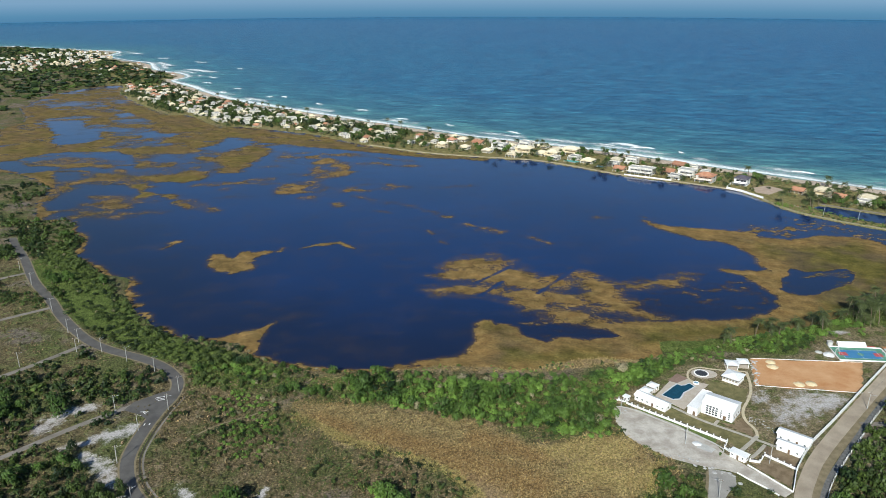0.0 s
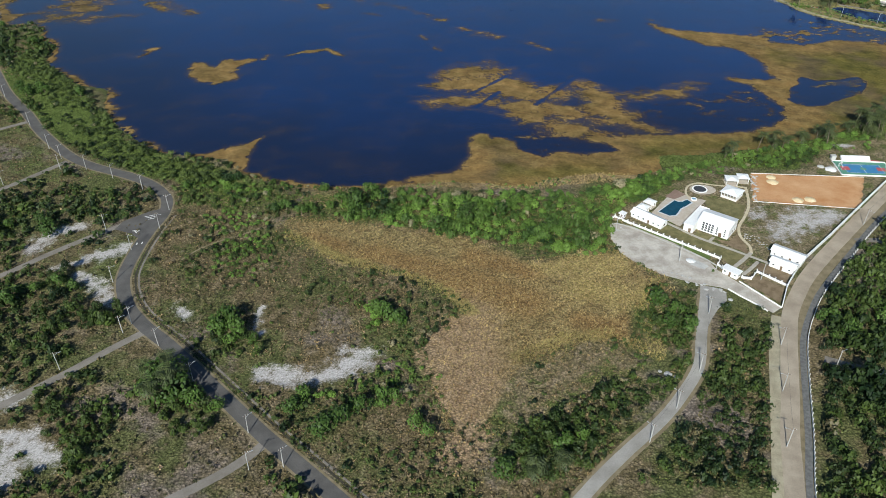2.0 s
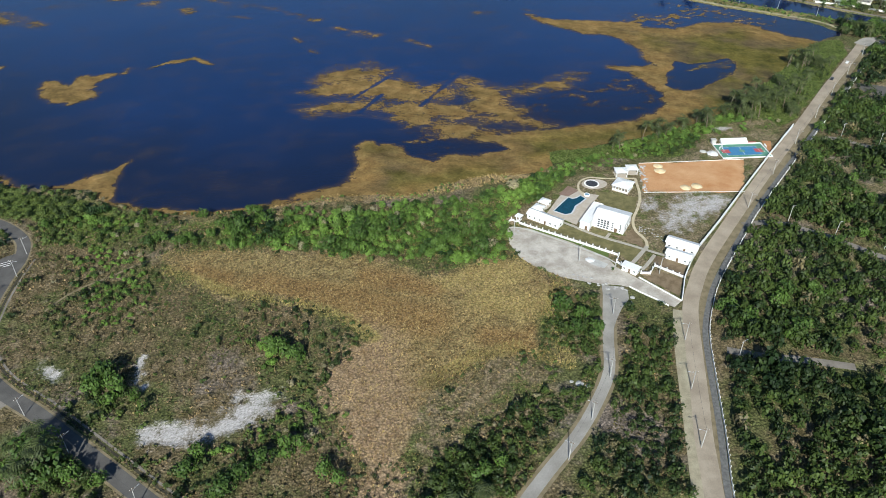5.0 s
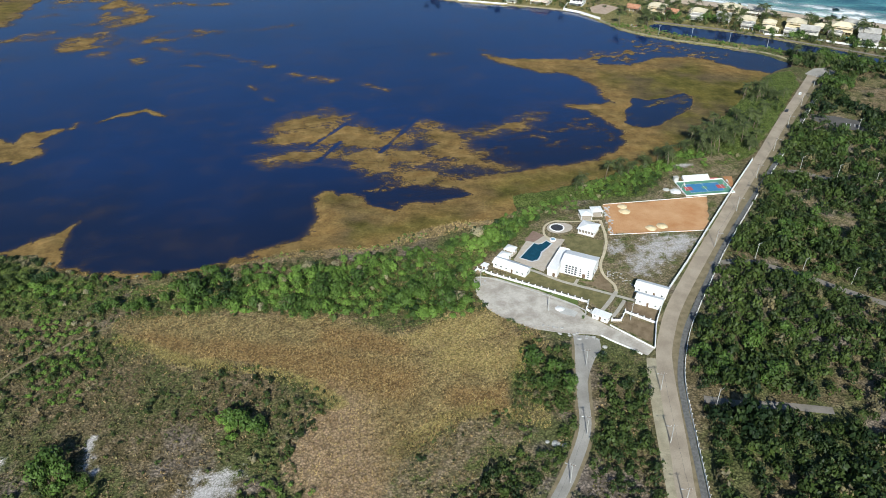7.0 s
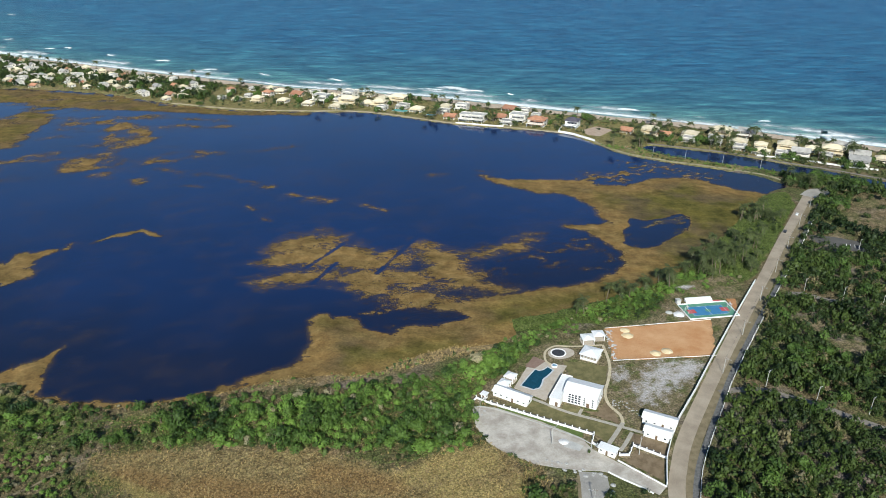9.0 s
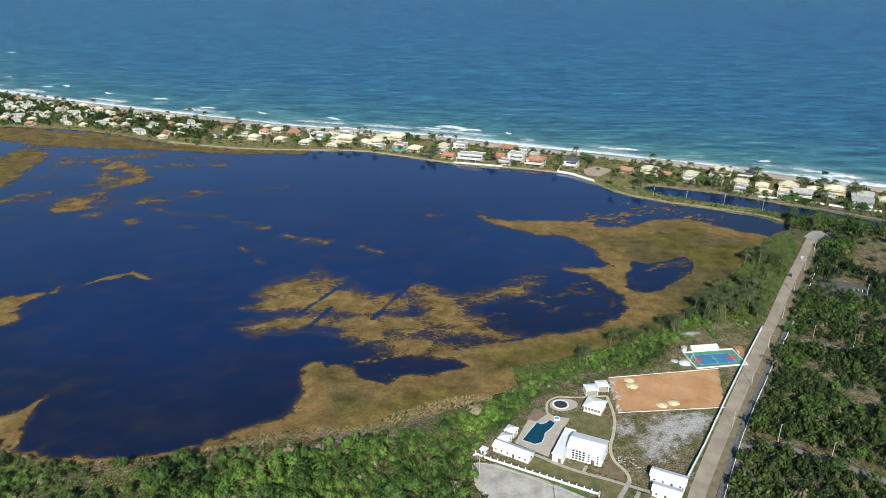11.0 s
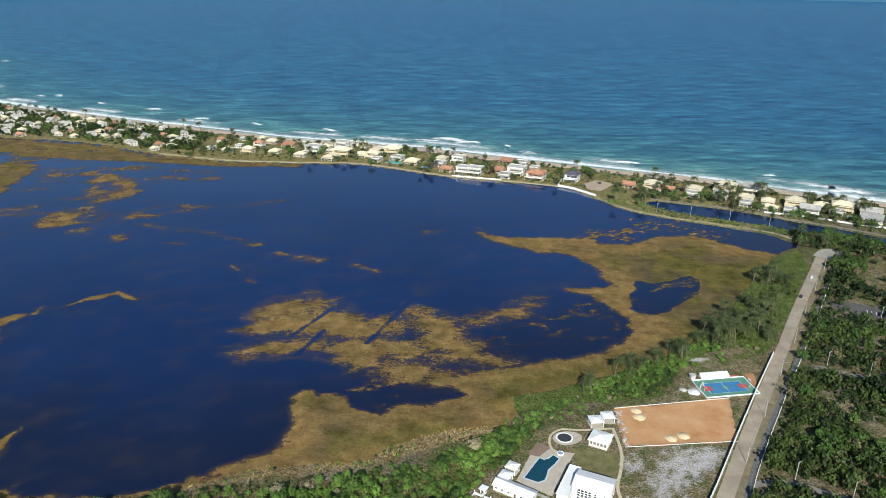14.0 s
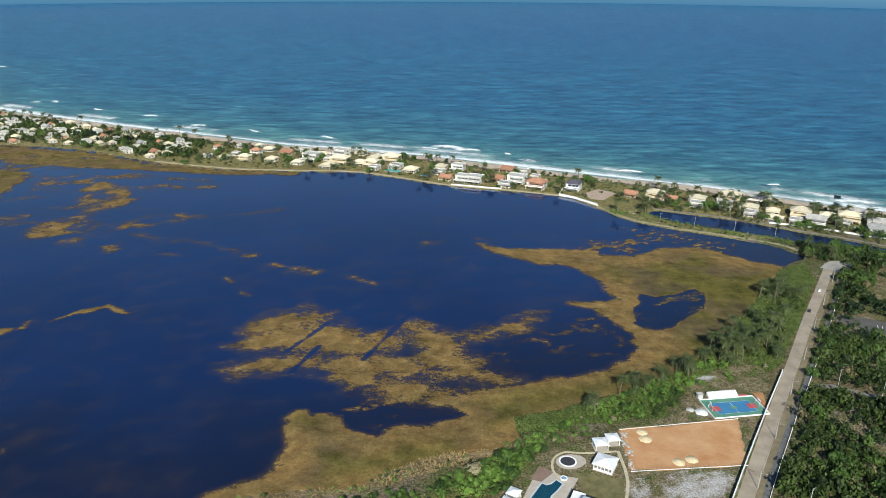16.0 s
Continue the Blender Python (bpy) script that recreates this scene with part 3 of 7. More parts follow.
FAR_BEDS = [
    (-380, 665, -384, 717, 9), (-384, 717, -375, 746, 8), (-375, 746, -334, 750, 7), (-334, 750, -291, 722, 6.5), (-283, 629, -248, 634, 6),
    (-421, 803, -391, 820, 8), (-391, 820, -344, 785, 8), (-344, 785, -309, 777, 8), (-309, 777, -276, 760, 9), (-276, 762, -255, 784, 9), (-343, 838, -296, 784, 8),
    (-251, 726, -206, 736, 6), (-255, 676, -227, 663, 5), (-227, 663, -200, 633, 5.5), (-225, 986, -170, 949, 14), (-170, 949, -118, 914, 13),
]
FAR_MARSH = [(-660, 880), (-720, 1240), (-740, 1400), (-665, 1540), (-580, 1420), (-500, 1290), (-410, 1150), (-280, 1040), (-176, 990), (-90, 915), (-190, 885), (-300, 870), (-400, 790), (-460, 750), (-540, 800)]
BELT = [(-133, 344), (-111, 353), (-84, 344), (-48, 339), (4, 335), (62, 335), (107, 348), (133, 351), (110, 322), (83, 311), (75, 281), (54, 282), (17, 294), (-23, 306), (-51, 315), (-68, 317), (-97, 324)]
BELT_L = [(-308, 523), (-299, 548), (-264, 510), (-231, 471), (-202, 432), (-178, 403), (-154, 382), (-122, 374), (-101, 363), (-78, 344), (-99, 318), (-123, 324), (-139, 347), (-166, 363), (-190, 376), (-217, 399), (-254, 447)]
MEAD_R = [(421, 486), (463, 494), (502, 466), (432, 398), (393, 417), (386, 449)]
WOOD_M = [(115, 245), (132, 244), (124, 214), (112, 182), (103, 156), (61, 158), (76, 175), (88, 188), (100, 209), (107, 227)]
WOOD_T = [(88, 252), (107, 254), (93, 212), (83, 199), (64, 180), (48, 161), (22, 160), (25, 180), (42, 191), (68, 205), (78, 202), (92, 215), (76, 228)]
MEADOW = [(-71, 310), (-50, 310), (-21, 302), (12, 294), (31, 282), (53, 279), (79, 282), (91, 270), (90, 255), (80, 241), (72, 225), (51, 224), (33, 212), (25, 196), (20, 186), (5, 182), (-4, 214), (-5, 226), (14, 244), (1, 259), (-8, 268), (-32, 275), (-50, 282), (-69, 298)]
GRASS_E = [(118, 364), (122, 376), (141, 381), (158, 378), (194, 393), (236, 405), (278, 437), (324, 475), (364, 506), (388, 509), (368, 476), (273, 388), (252, 372), (221, 379), (194, 360), (164, 358)]
# carriageways: centre line, width
ROAD_WEST = [(-345, 560), (-313, 517), (-280, 469), (-253, 437), (-233, 411), (-206, 382), (-187, 368), (-163, 356.5), (-148, 347), (-136, 333), (-133, 318), (-135, 304), (-136, 286), (-134.5, 266), (-126.5, 248), (-116, 235.5), (-103, 224), (-87, 208), (-71.5, 192.5), (-58, 179), (-40, 162.5), (-15, 139)]
ROAD_EAST = [(100, 130), (109.5, 158), (115.8, 177), (121.8, 192), (130, 213.5), (136, 229), (141.2, 240.5), (148, 251), (159.5, 266), (184, 291.5), (235, 342), (285, 390.5), (322, 427), (357, 460), (394, 495.5), (402, 504)]
TRACK_EAST = [(36, 146), (50, 161), (61.5, 172), (74.8, 184), (84.6, 195), (95, 209.5), (101, 226), (106, 240), (112, 256)]
SIDE_TRACKS = [[(-340, 438), (-305, 473), (-290, 486)], [(-300, 379), (-268, 406), (-246, 424)], [(-262, 300), (-229, 337), (-218, 350), (-202, 373)], [(-240, 216), (-190, 267), (-174, 285), (-156, 303), (-140, 316)], [(-190, 156), (-142, 203), (-134, 211), (-124, 222), (-113, 233)], [(-84, 153), (-67, 165), (-56, 177)]]
FOOTPATHS = [[(-113.7, 279.6), (-107, 289), (-97.5, 296), (-91.5, 299), (-85, 304), (-74, 309)]]
WOOD_PATHS = [[(191, 291), (201, 291), (211, 288), (217, 282.5), (226, 274), (235, 262), (243, 252), (262, 230)], [(280, 365), (288, 363), (296, 354), (303, 349)], [(143, 213.4), (152, 209), (159, 206.5), (168, 203.8), (185, 197)]]
FIELD = [(165.5, 354.5), (223, 349.5), (206.5, 318.2), (156.5, 326)]
COMPOUND = [(80, 311), (94, 324), (106, 330), (119, 343), (130, 348.5), (148, 351), (163, 355.5), (190, 357), (203, 364), (214, 376), (248, 374), (262, 376), (208, 322), (161, 277), (146, 255), (138, 243), (124, 262), (120, 276), (91, 307)]
LOT = [(81.5, 307), (79.5, 294), (81.5, 283), (86, 276), (95.5, 266.4), (103, 262.5), (110.5, 259.3), (118, 257), (121.2, 255.2), (128.6, 246), (134, 240), (139, 243.5), (126.5, 260.5), (120.5, 269.5), (119, 277), (107, 290.5), (91, 304.5)]
MOUTH = [(110.2, 258.5), (105.5, 243), (101.5, 231.5), (104.5, 230.5), (108.5, 237), (113, 243), (118, 248), (119.5, 253.5), (116.5, 256.6)]
LAKE_EDGE = np.vstack([spline(SOUTH_SHORE, 8), spline(NORTH_SHORE, 8)])
CANAL_EDGE = spline(CANAL, 6, True)
COAST_LINE = spline(COAST, 12)
SEA_EDGE = np.vstack([COAST_LINE, [(-9000, 3600), (-9000, 20000), (20000, 20000), (20000, -1400)]])


def wet(x, y):
    """Depth into lake or canal, and into the sea."""
    wob = (fbm(x, y, 14, 3, 3) - 0.5) * 5
    lake = np.maximum(depth_in(LAKE_EDGE, x, y) + wob, depth_in(CANAL_EDGE, x, y))
    return lake, depth_in(SEA_EDGE, x, y) + (fbm(x, y, 40, 5, 2) - 0.5) * 8


def strokes_cover(rows, x, y, soft=1.0):
    """1 in the middle of the nearest stroke, 0 at its rim, below 0 outside it."""
    best = np.full(np.shape(x), -3.0)
    for ax, ay, bx, by, r in rows:
        best = np.maximum(best, 1 - line_dist([(ax, ay), (bx, by)], x, y) / (r * soft))
    return best


def line_dist_all(rows, x, y):
    """Distance to the nearest of several straight lines."""
    return np.minimum.reduce([line_dist([(ax, ay), (bx, by)], x, y) for ax, ay, bx, by in rows])


def axis(stops):
    """Even steps within each stretch: (from, to, step)."""
    return np.concatenate([np.arange(a, b, s) for a, b, s in stops] + [[stops[-1][1]]])


gx = axis([(-6000, -1600, 200), (-1600, -760, 24), (-760, -360, 8), (-360, 520, 3.6), (520, 800, 14), (800, 6000, 260)])
gy = axis([(-700, 100, 80), (100, 130, 6), (130, 680, 3.6), (680, 1250, 8), (1250, 1800, 16), (1800, 2700, 30), (2700, 6400, 180)])
GX, GY = np.meshgrid(gx, gy)
lake_in, sea_in = wet(GX, GY)
LAND_Z = -1.9 + 1.9 * smooth(-lake_in, -3.0, 2.5)
sea_bed = -2.2 + 2.2 * smooth(-sea_in, -14.0, 16.0)
height = np.minimum(LAND_Z, sea_bed)
nx, ny = len(gx), len(gy)
index = np.arange(nx * ny).reshape(ny, nx)
quads = np.stack([index[:-1, :-1], index[:-1, 1:], index[1:, 1:], index[1:, :-1]], -1).reshape(-1, 4)
wob = (fbm(GX, GY, 22, 9, 3) - 0.5)


def soft_in(points, blur, amount=14):
    return smooth(depth_in(points, GX, GY) + wob * amount, -blur, blur)


dry = np.maximum(soft_in(MEADOW, 8, 20), 0.42 * soft_in(MEAD_R, 8, 20))
shore_reed = smooth(lake_in, -16, -6) * (1 - smooth(lake_in, 6, 9)) * (GX > -150) * (GX < 120)
dry = np.maximum.reduce([dry, 0.45 * shore_reed, 0.5 * smooth(-sea_in, 20, 28) * (1 - smooth(-sea_in, 150, 190)) * (GY > 560)])
rim_ = depth_in(MEADOW, GX, GY)
lush = np.maximum.reduce([0.5 * smooth(rim_ + wob * 6, -7, -3) * (1 - smooth(rim_ + wob * 6, 0, 4)), 0.9 * soft_in(GRASS_E, 4), 0.75 * soft_in(BELT_L, 8), 0.5 * smooth(-sea_in, 20, 28) * (1 - smooth(-sea_in, 150, 190)) * (GY > 560), 0.42 * smooth(-GX, 125, 145) * (GY < 640), 0.55 * soft_in(BELT, 6)])
GREEN_STRIP = [(-302, 513), (-269, 482), (-232, 431), (-198, 396), (-199, 391), (-228, 413), (-266, 460), (-298, 495)]
lush = np.maximum(lush, 1.2 * soft_in(GREEN_STRIP, 3, 4))
SAND_SPOTS = [(-183, 289, -179, 303, 7.5), (-179, 304, -169, 307, 7), (-167, 274, -156, 280, 4), (-154, 282, -142, 289, 7.5), (-154, 269, -145, 263, 5), (-145, 263, -135, 251, 6.5), (-63, 208, -53, 206, 8), (-44, 205, -36, 210, 7), (-36, 210, -27, 217, 8), (-71, 238, -72, 246, 2.2)]
SAND_SPOTS += [(-138, 178, -126, 170, 8), (-142, 172, -136, 163, 7), (-107, 247, -100, 240, 3.5), (-72, 234, -69, 231, 3.0), (-180, 192, -150, 196, 9), (-158, 178, -135, 180, 6), (178, 314, 160, 298, 13), (190, 313, 176, 304, 8), (155, 296, 160, 290, 6), (152, 312, 158, 316, 6), (209, 358, 214, 360, 4.5), (225, 385, 232, 386, 4), (-210, 245, -200, 250, 5), (-37, 222, -33, 218, 3)]
sand = np.clip(0.20 + 0.58 * strokes_cover(SAND_SPOTS, GX, GY) + wob * 0.35, 0, 1) * (strokes_cover(SAND_SPOTS, GX, GY) > -0.6)
sand = np.where(inside(COMPOUND, GX, GY), np.minimum(sand, 0.24 + 0.72 * fbm(GX, GY, 16, 77, 3)), sand)
bare = np.maximum.reduce([0.85 * soft_in(COMPOUND, 4, 4), soft_in([(150, 318), (192, 322), (200, 312), (166, 280), (148, 290)], 5), 0.6 * soft_in([(205, 382), (262, 395), (262, 376), (215, 366)], 5), 0.7 * smooth(fbm(GX, GY, 45, 31), 0.60, 0.68) * (GX > 150) * (GY < 430)])
CLEARINGS = [[(269, 341), (278, 343), (278, 330), (271, 323), (262, 328)], [(268, 316), (281, 314), (286, 306), (273, 295), (263, 294), (262, 306)], [(238, 320), (247, 321), (242, 312), (232, 311)], [(208, 366), (216, 380), (240, 392), (262, 392), (264, 380), (248, 374)]]
bare = np.maximum.reduce([bare] + [0.9 * soft_in(c, 4, 6) for c in CLEARINGS])
red = smooth(depth_in(FIELD, GX, GY), -1.5, 1.5)
beach = smooth(-sea_in, -30, -12) * (1 - smooth(-sea_in + wob * 8, 20, 26))
for key in (sand, bare, dry):
    key *= 1 - red
roads = [(ROAD_WEST, 6.4), (ROAD_EAST, 7), (TRACK_EAST, 5)] + [(t, 3.2) for t in SIDE_TRACKS] + [(t, 8.5) for t in WOOD_PATHS] + [(t, 1.2) for t in FOOTPATHS]
rust = np.clip(0.25 + 0.9 * strokes_cover([(-60, 296, -46, 289, 9), (-30, 283, 8, 266, 11), (8, 264, 34, 250, 15), (57, 236, 72, 230, 8), (72, 232, 79, 240, 6), (16, 280, 40, 268, 8)], GX, GY), 0, 1) + wob * 0.5
pink = np.maximum(np.clip(0.3 + 0.8 * strokes_cover([(8, 236, 12, 205, 20), (10, 205, 5, 175, 15)], GX, GY), 0, 1), 0.75 * smooth(-rim_, -2, 6)) + wob * 0.4
straw = np.maximum(np.clip(0.25 + 0.8 * strokes_cover([(48, 274, 76, 272, 10), (60, 258, 76, 250, 12)], GX, GY), 0, 1), 1.1 * (1 - smooth(line_dist([(-67, 298), (-42, 279), (-17, 268), (-8, 263.5), (3, 255.5), (13, 243)], GX, GY) + wob * 3, 1.5, 4.5))) + wob * 0.3
straw = np.maximum(straw, 0.75 * smooth(-sea_in, 20, 28) * (1 - smooth(-sea_in, 150, 190)) * (GY > 560))
straw = np.maximum(straw, 0.9 * (1 - smooth(line_dist([(75, 222), (83, 216), (83, 228), (82, 242), (92, 262)], GX, GY), 3, 8)))
bare = np.maximum(bare, 0.8 * soft_in([(21, 202), (33, 215), (54, 225), (67, 219), (74, 199), (50, 190), (25, 175), (18, 184)], 5))
dry = np.maximum(dry, soft_in([(5, 182), (-4, 214), (30, 212), (20, 186), (16, 165), (-2, 168)], 6))
FLAT = [(118, 362), (122, 375), (138, 380), (161, 389), (176, 387), (168, 378), (154, 369), (132, 361)]
lush = np.maximum(lush, soft_in(FLAT, 3, 4))
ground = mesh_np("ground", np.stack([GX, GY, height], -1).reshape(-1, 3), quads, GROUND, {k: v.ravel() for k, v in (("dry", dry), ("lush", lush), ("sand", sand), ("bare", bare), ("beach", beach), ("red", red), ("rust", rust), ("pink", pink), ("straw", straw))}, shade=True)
tagged(ground, "flat coastal ground with heath, dry grass, white sand and beach", "ground", kind="structure")

# water: the lake with its canal on this side of the spit, the sea on the other
cell = lambda a: (a[:-1, :-1] + a[1:, 1:]).ravel() / 2
flat = np.stack([GX, GY, np.full_like(GX, WATER)], -1).reshape(-1, 3)


thin_x, thin_y = np.unique(np.r_[np.arange(0, nx, 4), nx - 1]), np.unique(np.r_[np.arange(0, ny, 4), ny - 1])
quads = np.stack([index[np.ix_(thin_y[a], thin_x[b])] for a, b in ((slice(0, -1), slice(0, -1)), (slice(0, -1), slice(1, None)), (slice(1, None), slice(1, None)), (slice(1, None), slice(0, -1)))], -1).reshape(-1, 4)
wide = lambda v: v[np.ix_(thin_y, thin_x)]
at_sea = cell(wide(sea_in)) > cell(wide(lake_in))


def sheet(name, faces, material, attrs, label):
    used, back_to = np.unique(faces, return_inverse=True)
    ob = mesh_np(name, flat[used], back_to.reshape(-1, 4), material, {k: v.ravel()[used] for k, v in attrs.items()}, shade=True)
    return tagged(ob, label, "water", kind="structure")


touch = lambda a, d: (np.maximum(wide(a)[:-1, :-1], wide(a)[1:, 1:]) > -d).ravel()
sheet("water_lake", quads[~at_sea & touch(lake_in, 40)], LAKE, {"shallow": 0.8 * (1 - smooth(line_dist(SOUTH_SHORE, GX, GY) + 40 * wob, 10, 130))}, "dark blue still water of a coastal lagoon")
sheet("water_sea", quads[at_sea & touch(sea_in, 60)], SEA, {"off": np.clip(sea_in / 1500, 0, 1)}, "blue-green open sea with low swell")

# glowing backdrop ring, painted with pale haze where the sea meets the sky
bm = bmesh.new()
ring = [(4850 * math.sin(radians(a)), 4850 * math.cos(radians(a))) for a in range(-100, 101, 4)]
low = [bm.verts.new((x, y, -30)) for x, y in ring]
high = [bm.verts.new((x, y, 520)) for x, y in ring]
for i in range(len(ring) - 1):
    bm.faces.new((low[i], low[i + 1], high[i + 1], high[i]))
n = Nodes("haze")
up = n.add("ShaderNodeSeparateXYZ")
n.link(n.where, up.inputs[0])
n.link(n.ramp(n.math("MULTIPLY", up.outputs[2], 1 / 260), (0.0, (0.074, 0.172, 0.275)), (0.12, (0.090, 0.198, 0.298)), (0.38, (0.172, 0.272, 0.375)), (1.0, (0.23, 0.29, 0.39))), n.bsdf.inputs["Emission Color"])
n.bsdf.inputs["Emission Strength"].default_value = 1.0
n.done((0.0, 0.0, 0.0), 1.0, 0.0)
tagged(part("backdrop", bm, n.mat), "glowing backdrop painted as pale blue haze over the sea's horizon", "backdrop", kind="structure")


# floating reed beds
def reed_sheet(name, x0, x1, y0, y1, step, cut, label):
    xs, ys = np.arange(x0, x1 + step, step), np.arange(y0, y1 + step, step)
    X, Y = np.meshgrid(xs, ys)
    near = step < 2
    swing = 7.0 if near else 14.0
    U, V = X + (fbm(X, Y, 9, 41, 4) - 0.5) * swing, Y + (fbm(X, Y, 9, 57, 4) - 0.5) * swing
    fine = fbm(U, V * 1.6, 13, 71, 5) - 0.5
    streak = fbm(U * 0.9 + V * 0.45, V * 1.9 - U * 0.5, 26, 73, 4) - 0.5
    bed = lambda points, soft, most=0.5: 0.46 + np.clip(depth_in(points, U, V) / soft, -1.6, most)
    rim = np.maximum.reduce([depth_in(m, U, V) for m in (BULB, LONG_MAT, EAST_MAT)]) + 10 * fine if near else X * 0
    mats = np.where(rim > 0, 0.50 + np.clip(rim / 16, 0, 0.3), 0.50 + rim / 32 - 1.4 * smooth(-rim, 9, 20)) if near else np.full_like(X, -1.0)
    mats = mats - 0.5 * (1 - smooth(line_dist_all(BOAT_LANES, X, Y), 0.5, 2.0)) if near else mats
    isles = np.maximum.reduce([bed(WEST_ISLE, 4), bed(WEST_STREAK, 3.5), bed(SMALL_ISLE, 3.5), -1.0 + 1.28 * smooth(depth_in(CLUSTER, U, V), -34, 2) + 0.3 * smooth(depth_in(CLUSTER, U, V), -4, 10) + 1.7 * (fbm(U * 0.7, V, 15, 35, 4) - 0.5), 0.1 + 0.45 * strokes_cover(ISLETS, U, V, 1.5), 0.1 + 0.5 * strokes_cover(FAR_BEDS, U, V, 1.35), 0.1 + 0.45 * np.clip(strokes_cover(LILIES, U, V, 2.0), -2, 0.3) + 1.5 * (vnoise(U, V * 1.5, 3.8, 15) - 0.5)])
    gold = np.maximum(mats, isles)
    lake, _ = wet(X, Y)
    solid = np.maximum.reduce([bed(SHELF, 7, 0.75), bed(EAST_MARSH, 8, 0.7), bed(SHORE_POINT, 4) - 1.0 * (X > -90)])
    solid = np.minimum(solid, np.maximum(1.3 - 1.9 * smooth(depth_in(POND, U, V), -4, 5), -0.7 + 1.2 * smooth(fbm(X * 0.7 + Y * 0.5, Y * 2.6 - X * 0.6, 13, 47, 3), 0.52, 0.64)))
    solid = np.maximum(solid, 0.9 * smooth(6 + 10 * fine - lake, 0, 6) * smooth(X, -130, -100) * (1 - smooth(X, 18, 30)) * (lake > -2))
    solid = np.maximum(solid, 0.8 * smooth(6 + 12 * fine - lake, 0, 6) * (X < -130))
    sunk = np.maximum(smooth(depth_in(WEED_WATER, U, V), -3, 8), smooth(depth_in(WEED_GAP, U, V), -3, 6)) if near else np.zeros_like(X)
    weeds = -0.5 + sunk * (0.56 + 0.42 * smooth(fbm(U * 0.8 + V * 0.4, V * 1.8, 9, 49, 4), 0.5, 0.72))
    solid = np.minimum(solid, np.where(sunk > 0.5, weeds, 9)) if near else solid
    pools = np.full_like(X, -60.0)
    for outline in POOLS_WEST + POOLS_EAST:
        pools = np.maximum(pools, depth_in(outline, U, V))
    cut_pool = smooth(pools, -7, 8)
    far = -1.0 + smooth(depth_in(FAR_MARSH, U, V), -30, 25) * 1.55 - 1.25 * cut_pool + 1.5 * (fbm(U * 0.5, V * 0.8, 46, 37, 4) - 0.5)
    far = np.maximum(far, -1.0 + 1.66 * smooth(depth_in(WEST_MARSH, U, V), -14, 14) - 1.2 * cut_pool + 1.6 * (fbm(U * 0.55, V, 30, 27, 4) - 0.5))
    far = np.maximum(far, -1.0 + 1.8 * smooth(depth_in(NORTH_BAND, X, Y), -12, 10) - 0.9 * cut_pool)
    open_ = smooth(-X + (Y - 640) * 0.9, 60, 300)
    wisps = 0.62 * smooth(fbm(U, V * 2.0, 62, 91, 4), 0.5, 0.68) * open_ - 0.14 - 1.0 * (1 - open_)
    cover = np.maximum.reduce([mats + fine * 0.5 + streak * 0.6, isles + fine * 0.7 + streak * 0.35, solid + fine * 0.5 + streak * 0.3, weeds + fine * 0.5, far + fine * 0.9 + streak * 0.5, wisps + fine * 0.7])
    cover = np.clip(np.where(lake > -2.5, cover, -1), -1, 1.3)
    deep = np.maximum(depth_in(SHELF, U, V), depth_in(EAST_MARSH, U, V) - 6)
    olive = np.clip(smooth(deep + 30 * (fbm(X, Y, 40, 19, 3) - 0.5), 2, 26) * smooth(solid - gold, -0.2, 0.2) + (0.75 + 0.5 * (fbm(X, Y, 70, 99, 3) - 0.5)) * smooth(far - np.maximum(gold, solid), -0.1, 0.2), 0, 1)
    keep = (np.maximum.reduce([cover[:-1, :-1], cover[1:, 1:], cover[1:, :-1], cover[:-1, 1:]]) > -0.3).ravel()
    if cut:
        mx, my = cell(X), cell(Y)
        keep &= ~((mx > cut[0]) & (mx < cut[1]) & (my > cut[2]) & (my < cut[3]))
    idx = np.arange(X.size).reshape(X.shape)
    f = np.stack([idx[:-1, :-1], idx[:-1, 1:], idx[1:, 1:], idx[1:, :-1]], -1).reshape(-1, 4)[keep]
    used, back_to = np.unique(f, return_inverse=True)
    z = WATER + 0.06 + 0.45 * np.clip(cover - 0.4, 0, 0.6) + 0.12 * np.clip(fine, -0.3, 0.3)
    v = np.stack([X, Y, z], -1).reshape(-1, 3)[used]
    ob = mesh_np(name, v, back_to.reshape(-1, 4), REED, {"cover": cover.ravel()[used], "olive": olive.ravel()[used], "sunk": (sunk * (1 - smooth(cover, 0.3, 0.6))).ravel()[used]}, shade=True)
    return tagged(ob, label, "reed bed", kind="stuff")


WEST_MARSH = [(-644, 975), (-542, 938), (-494, 914), (-388, 914), (-360, 975), (-227, 982), (-204, 871), (-212, 795), (-198, 738), (-238, 701), (-243, 681), (-195, 633), (-197, 616), (-246, 643), (-243, 619), (-307, 609), (-351, 609), (-391, 629), (-437, 638)]
NORTH_BAND = [(60, 848), (-23, 872), (-95, 918), (-180, 995), (-286, 1050), (-394, 1150), (-530, 1286), (-560, 1240), (-400, 1060), (-280, 960), (-180, 915), (-95, 880), (-20, 845), (50, 830)]
NEAR_BEDS = (-120, 418, 332, 640)
reed_sheet("reed_bed", *NEAR_BEDS, 1.5, None, "golden and olive reed mats floating on the lagoon")
reed_sheet("reed_bed", -760, 330, 340, 1540, 4.0, NEAR_BEDS, "brown reed marsh with open pools across the far lagoon")

